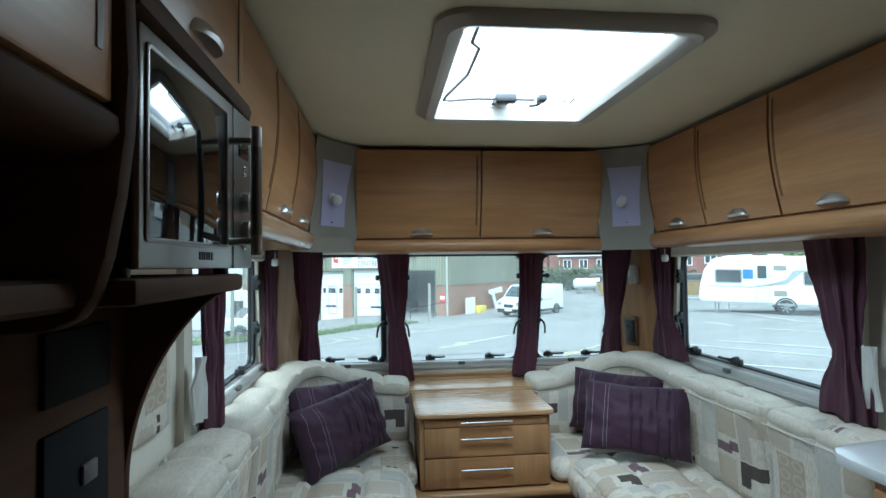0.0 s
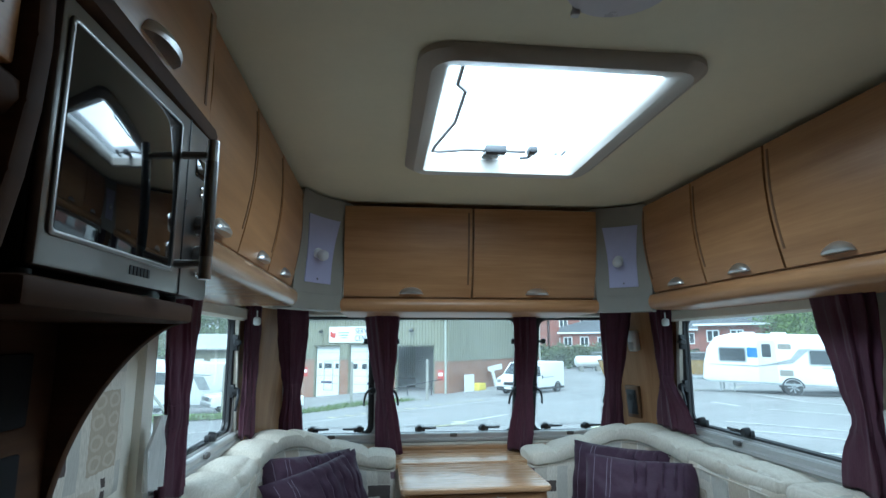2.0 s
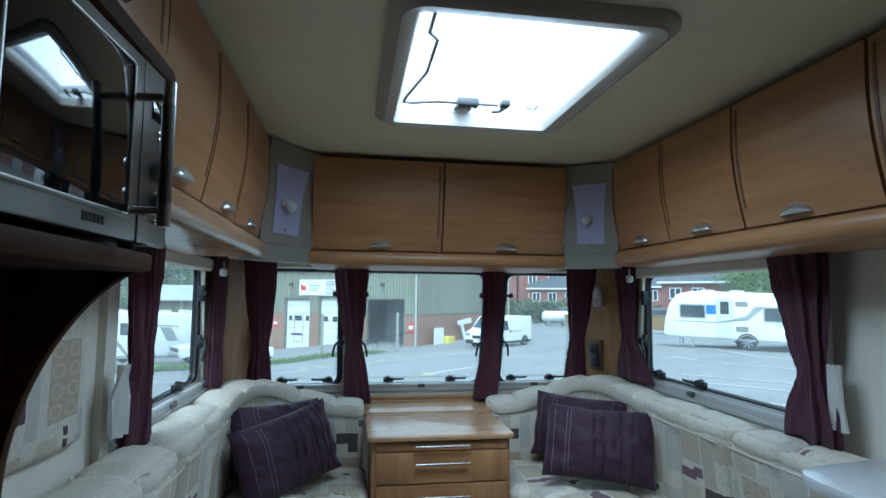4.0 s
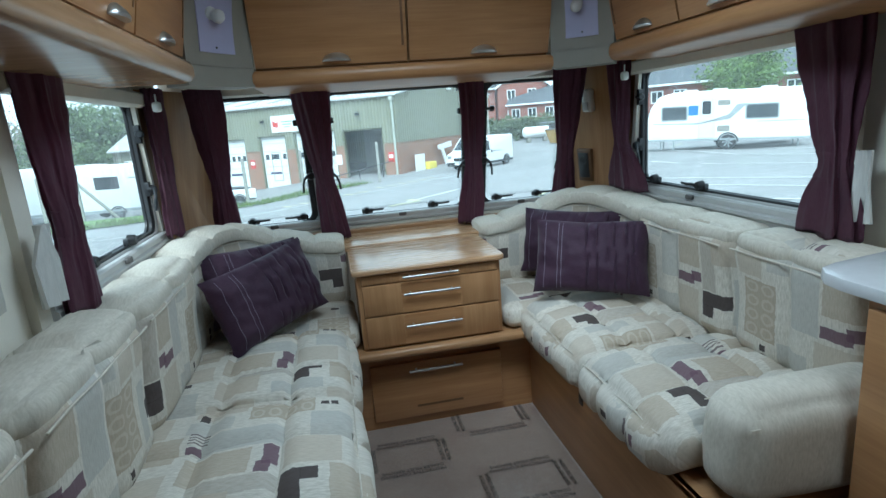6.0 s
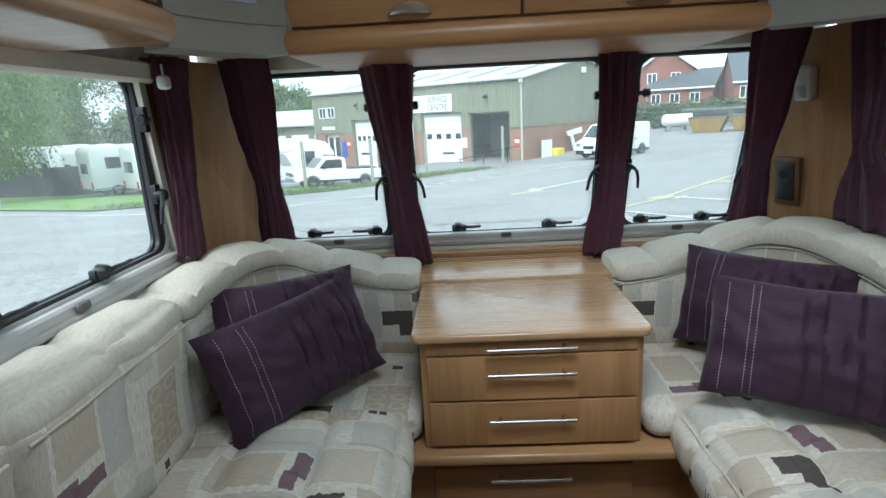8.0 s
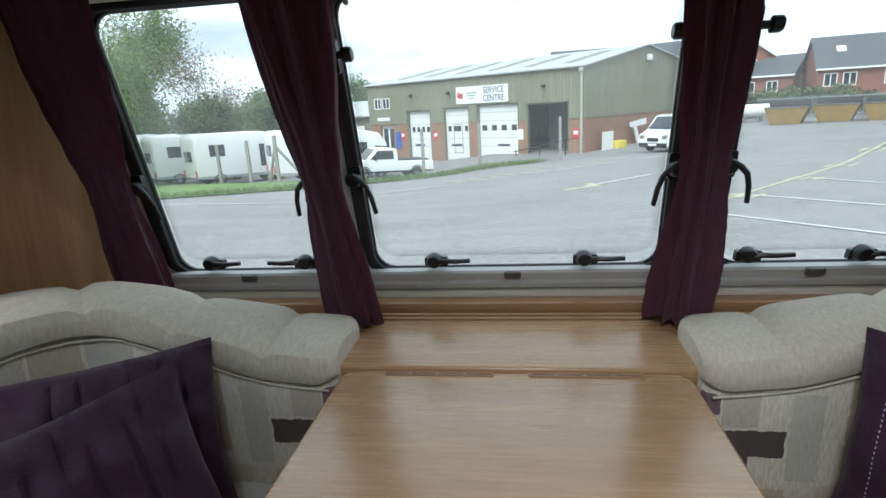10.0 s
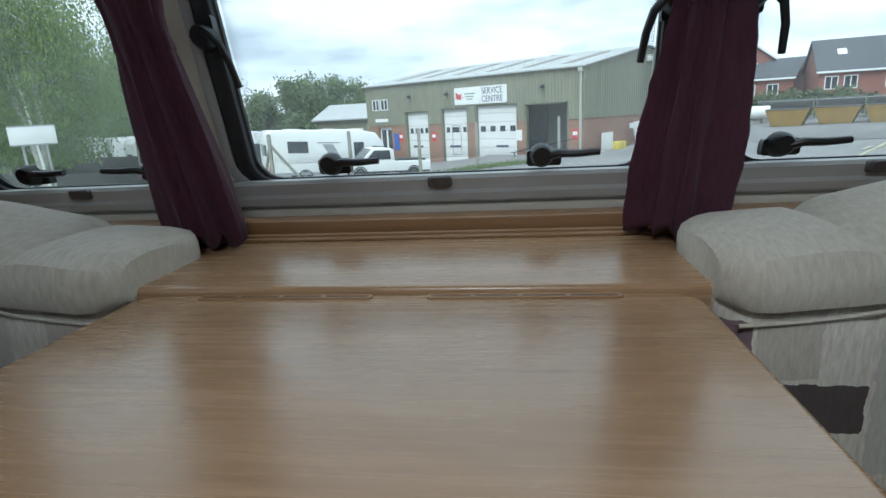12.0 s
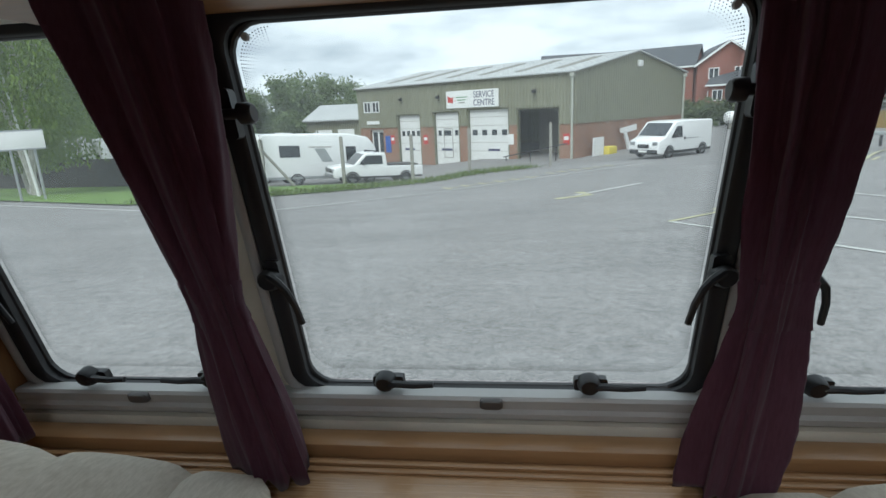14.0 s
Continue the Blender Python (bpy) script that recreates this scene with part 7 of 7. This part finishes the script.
for x, y in ((21.2, 50.3), (24.2, 49.2), (26.9, 47.6), (28.36, 49.6)):
    skip(x, y, -33, M_SKIPG if x > 28 else M_SKIP, "green metal skip beyond the bays" if x > 28 else "mustard yellow waste skip by the fence")
pf = thing("palisade_fence", (27, 53, G(27, 53)), "galvanised steel palisade fence behind the skips", "fence")
A, B = Vector((22.0, 58.2, 0)), Vector((44.0, 39.0, 0))
n = 120
pal = rbox((-0.035, -0.012, 0.0), (0.035, 0.012, 1.95), 0)
pm = bpy.data.meshes.new("pale")
pal.to_mesh(pm)
pal.free()
pm.materials.append(M_PALE)
ang = math.atan2((B - A).y, (B - A).x)
for k in range(n):
    p = A.lerp(B, k / (n - 1))
    o = new("pale", pm)
    o.parent = pf
    o.matrix_basis = Matrix.Translation((p.x - 27, p.y - 53, G(p.x, p.y) - G(27, 53))) @ Matrix.Rotation(ang, 4, "Z")
for h in (0.4, 1.8):
    part("rail", tube([A + Vector((0, 0, G(A.x, A.y) + h)), A.lerp(B, 0.5) + Vector((0, 0, G(30.2, 51) + h)), B + Vector((0, 0, G(B.x, B.y) + h))], 0.03, 6), M_STEELX, pf)
t = thing("gas_tank", (20.6, 55.5, G(20.6, 55.5)), "white horizontal gas tank on feet", "gas tank")
zz = G(20.6, 55.5)
part("tank", lathe([(0.05, -1.5), (0.4, -1.42), (0.55, -1.2), (0.55, 1.2), (0.4, 1.42), (0.05, 1.5)], (20.6, 55.5, zz + 1.0), 18, 0), M_SIGNW, t)
for q in (-0.9, 0.9):
    part("foot", rbox((20.4 + q, 55.2, zz), (20.8 + q, 55.8, zz + 0.6), 0.02), M_POST, t)
dk = thing("timber_fence", (-26, 36, G(-26, 36)), "dark timber fence under the trees", "fence")
for k in range(26):
    x, y = -44 + k * 0.78, 38.5 - 0.10 * k
    part("board", rbox((x, y, G(x, y)), (x + 0.72, y + 0.05, G(x, y) + 1.9), 0), M_DARKTIMB, dk, smooth=False)


# ---- trees and hedges ----
def tree(x, y, height, spread, seed, leaf, bark, label, leaves=7000, size=0.16, droop=0.0, bare=0.25, lean=0.0, trunk_r=0.16):
    r = np.random.default_rng(seed)
    z0 = G(x, y)
    t = thing("tree", (x, y, z0), label, "tree", "trees")
    tips, bms = [], []
    top = Vector((x + lean, y, z0 + height * 0.92))
    trunk = [Vector((x, y, z0 - 0.1)).lerp(top, f) + Vector((math.sin(f * 5 + seed) * 0.12, math.cos(f * 4 + seed) * 0.12, 0)) * height / 8 for f in np.linspace(0, 1, 8)]
    bms.append(tube(trunk, trunk_r, 8, 0.15))
    for k in range(22):
        f = bare + (0.97 - bare) * (k + r.random()) / 22
        base = trunk[0].lerp(top, f)
        a = r.random() * 6.283
        reach = spread * (1.05 - 0.75 * abs((f - bare) / (1 - bare) - 0.35)) * (0.6 + 0.5 * r.random())
        rise = height * 0.16 * (0.4 + r.random())
        end = base + Vector((math.cos(a) * reach, math.sin(a) * reach, rise))
        mid = base.lerp(end, 0.5) + Vector((0, 0, rise * 0.35))
        pts = [base, mid, end - Vector((0, 0, droop * reach * 0.25))]
        bms.append(tube(pts, trunk_r * 0.32 * (1.1 - 0.6 * f), 5, 0.2))
        for q in range(9):
            g = 0.35 + 0.7 * r.random()
            c = (base.lerp(mid, g * 2) if g < 0.5 else mid.lerp(pts[2], (g - 0.5) * 2)) + Vector(r.normal(0, spread * 0.13, 3))
            tips.append(c)
    part("trunk", merged(*bms), bark, t, "trunk and limbs")
    per = max(1, leaves // len(tips))
    V = []
    for c in tips:
        s = spread * 0.15
        d = r.normal(0, 1, (per, 3)) * np.array([s, s, s * (0.8 + droop * 1.5)])
        if droop:
            d[:, 2] -= np.abs(r.normal(0, 1, per)) * droop * height * 0.16
        V.append(np.array(c) + d)
    P = np.concatenate(V)
    P = P[P[:, 2] > z0 + height * bare * (0.55 if droop else 0.6)]
    n_ = len(P)
    q1, q2 = r.normal(0, 1, (n_, 3)), r.normal(0, 1, (n_, 3))
    q1 /= np.linalg.norm(q1, axis=1)[:, None]
    q2 /= np.linalg.norm(q2, axis=1)[:, None]
    if droop:
        q1 = q1 * 0.5 + np.array([0, 0, -0.9])
    sz = size * (0.6 + 0.8 * r.random(n_))[:, None]
    quads = np.stack([P - q1 * sz, P + q2 * sz * 0.6, P + q1 * sz, P - q2 * sz * 0.6], 1).reshape(-1, 3)
    from_arrays("crown", quads, np.arange(n_ * 4).reshape(-1, 4), leaf, t, "leafy crown")
    return t


tree(-22.5, 26.0, 10.5, 3.8, 1, M_LEAF2, M_BIRCH, "weeping silver birch in fresh leaf", 24000, 0.075, 0.9, 0.45, -0.9, 0.20)
tree(-23.4, 26.8, 9.5, 3.6, 31, M_LEAF2, M_BIRCH, "weeping silver birch in fresh leaf", 18000, 0.075, 0.9, 0.50, 1.2, 0.17)
tree(-27.0, 30.5, 10.0, 4.0, 2, M_LEAF2, M_BIRCH, "weeping silver birch in fresh leaf", 24000, 0.10, 0.9, 0.25, -0.4, 0.18)
tree(-33.0, 38.0, 10.5, 4.4, 12, M_LEAF, M_BIRCH, "weeping silver birch in fresh leaf", 20000, 0.12, 0.7, 0.2, 0.3, 0.18)
tree(-40.0, 60.0, 14.5, 5.2, 3, M_LEAF, M_BARK, "tall broadleaf tree in spring leaf", 24000, 0.14, 0.0, 0.2)
tree(-29.0, 52.0, 9.0, 4.2, 4, M_BLOSSOM, M_BARK, "spreading cherry tree with thin pale blossom", 5200, 0.10, 0.0, 0.22)
tree(-27.5, 48.5, 5.0, 3.0, 5, M_LEAF3, M_BARK, "dark green shrub tree behind the motorhomes", 12000, 0.13, 0.0, 0.15)
tree(-36.0, 50.0, 9.5, 4.0, 6, M_LEAF, M_BARK, "green tree behind the motorhomes", 16000, 0.13, 0.0, 0.15)
for k, (x, y, h) in enumerate(((-36, 92, 9.2), (-31.5, 95, 9.0), (-26, 97, 7.6), (-20, 100, 5.6), (-43, 92, 6.5), (-14, 104, 5), (-50, 88, 6), (-58, 82, 6.5))):
    tree(x, y, h, 4.6, 20 + k, M_LEAFFAR, M_BARK, "rounded broadleaf tree in the distance", 11000, 0.24, 0.0, 0.1)
tree(31.0, 38.6, 6.6, 3.2, 8, M_LEAF, M_BARK, "small green tree before the brick houses", 12000, 0.12, 0.0, 0.2)
tree(36.0, 45.0, 6.2, 3.0, 9, M_LEAF3, M_BARK, "small green tree before the brick houses", 10000, 0.12, 0.0, 0.2)


def hedge(p0, p1, h, w, seed, leaf, label, count=9000, size=0.14):
    r = np.random.default_rng(seed)
    f = r.random(count)
    X = p0[0] + (p1[0] - p0[0]) * f + r.normal(0, w * 0.4, count)
    Y = p0[1] + (p1[1] - p0[1]) * f + r.normal(0, w * 0.4, count)
    top = h * (0.85 + 0.25 * np.sin(f * 37 + seed) * np.sin(f * 91))
    Z = np.array([G(a, b) for a, b in zip(X, Y)]) + top * r.random(count) ** 0.6
    P = np.c_[X, Y, Z]
    q1, q2 = r.normal(0, 1, (count, 3)), r.normal(0, 1, (count, 3))
    quads = np.stack([P - q1 * size, P + q2 * size * 0.6, P + q1 * size, P - q2 * size * 0.6], 1).reshape(-1, 3)
    from_arrays("hedge", quads, np.arange(count * 4).reshape(-1, 4), leaf, None, label, "stuff", "hedge")


hedge((13, 63), (31, 60), 2.6, 1.2, 1, M_LEAF3, "dense green hedge behind the yard fence")
hedge((30, 58), (46, 42), 2.0, 1.0, 2, M_LEAF3, "dense green hedge before the houses", 7000)
hedge((-60, 98), (-8, 108), 5.5, 3.0, 3, M_LEAFFAR, "far belt of green woodland", 16000, 0.3)
hedge((-46, 42), (-20, 60), 2.4, 1.5, 4, M_LEAF3, "shrubs behind the parked motorhomes", 9000, 0.2)
hedge((-90, 40), (-46, 60), 9.0, 5.0, 5, M_LEAF, "far belt of green woodland", 12000, 0.5)
hedge((60, 20), (70, -30), 7.0, 4.0, 6, M_LEAF3, "far belt of dark green woodland", 6000, 0.5)
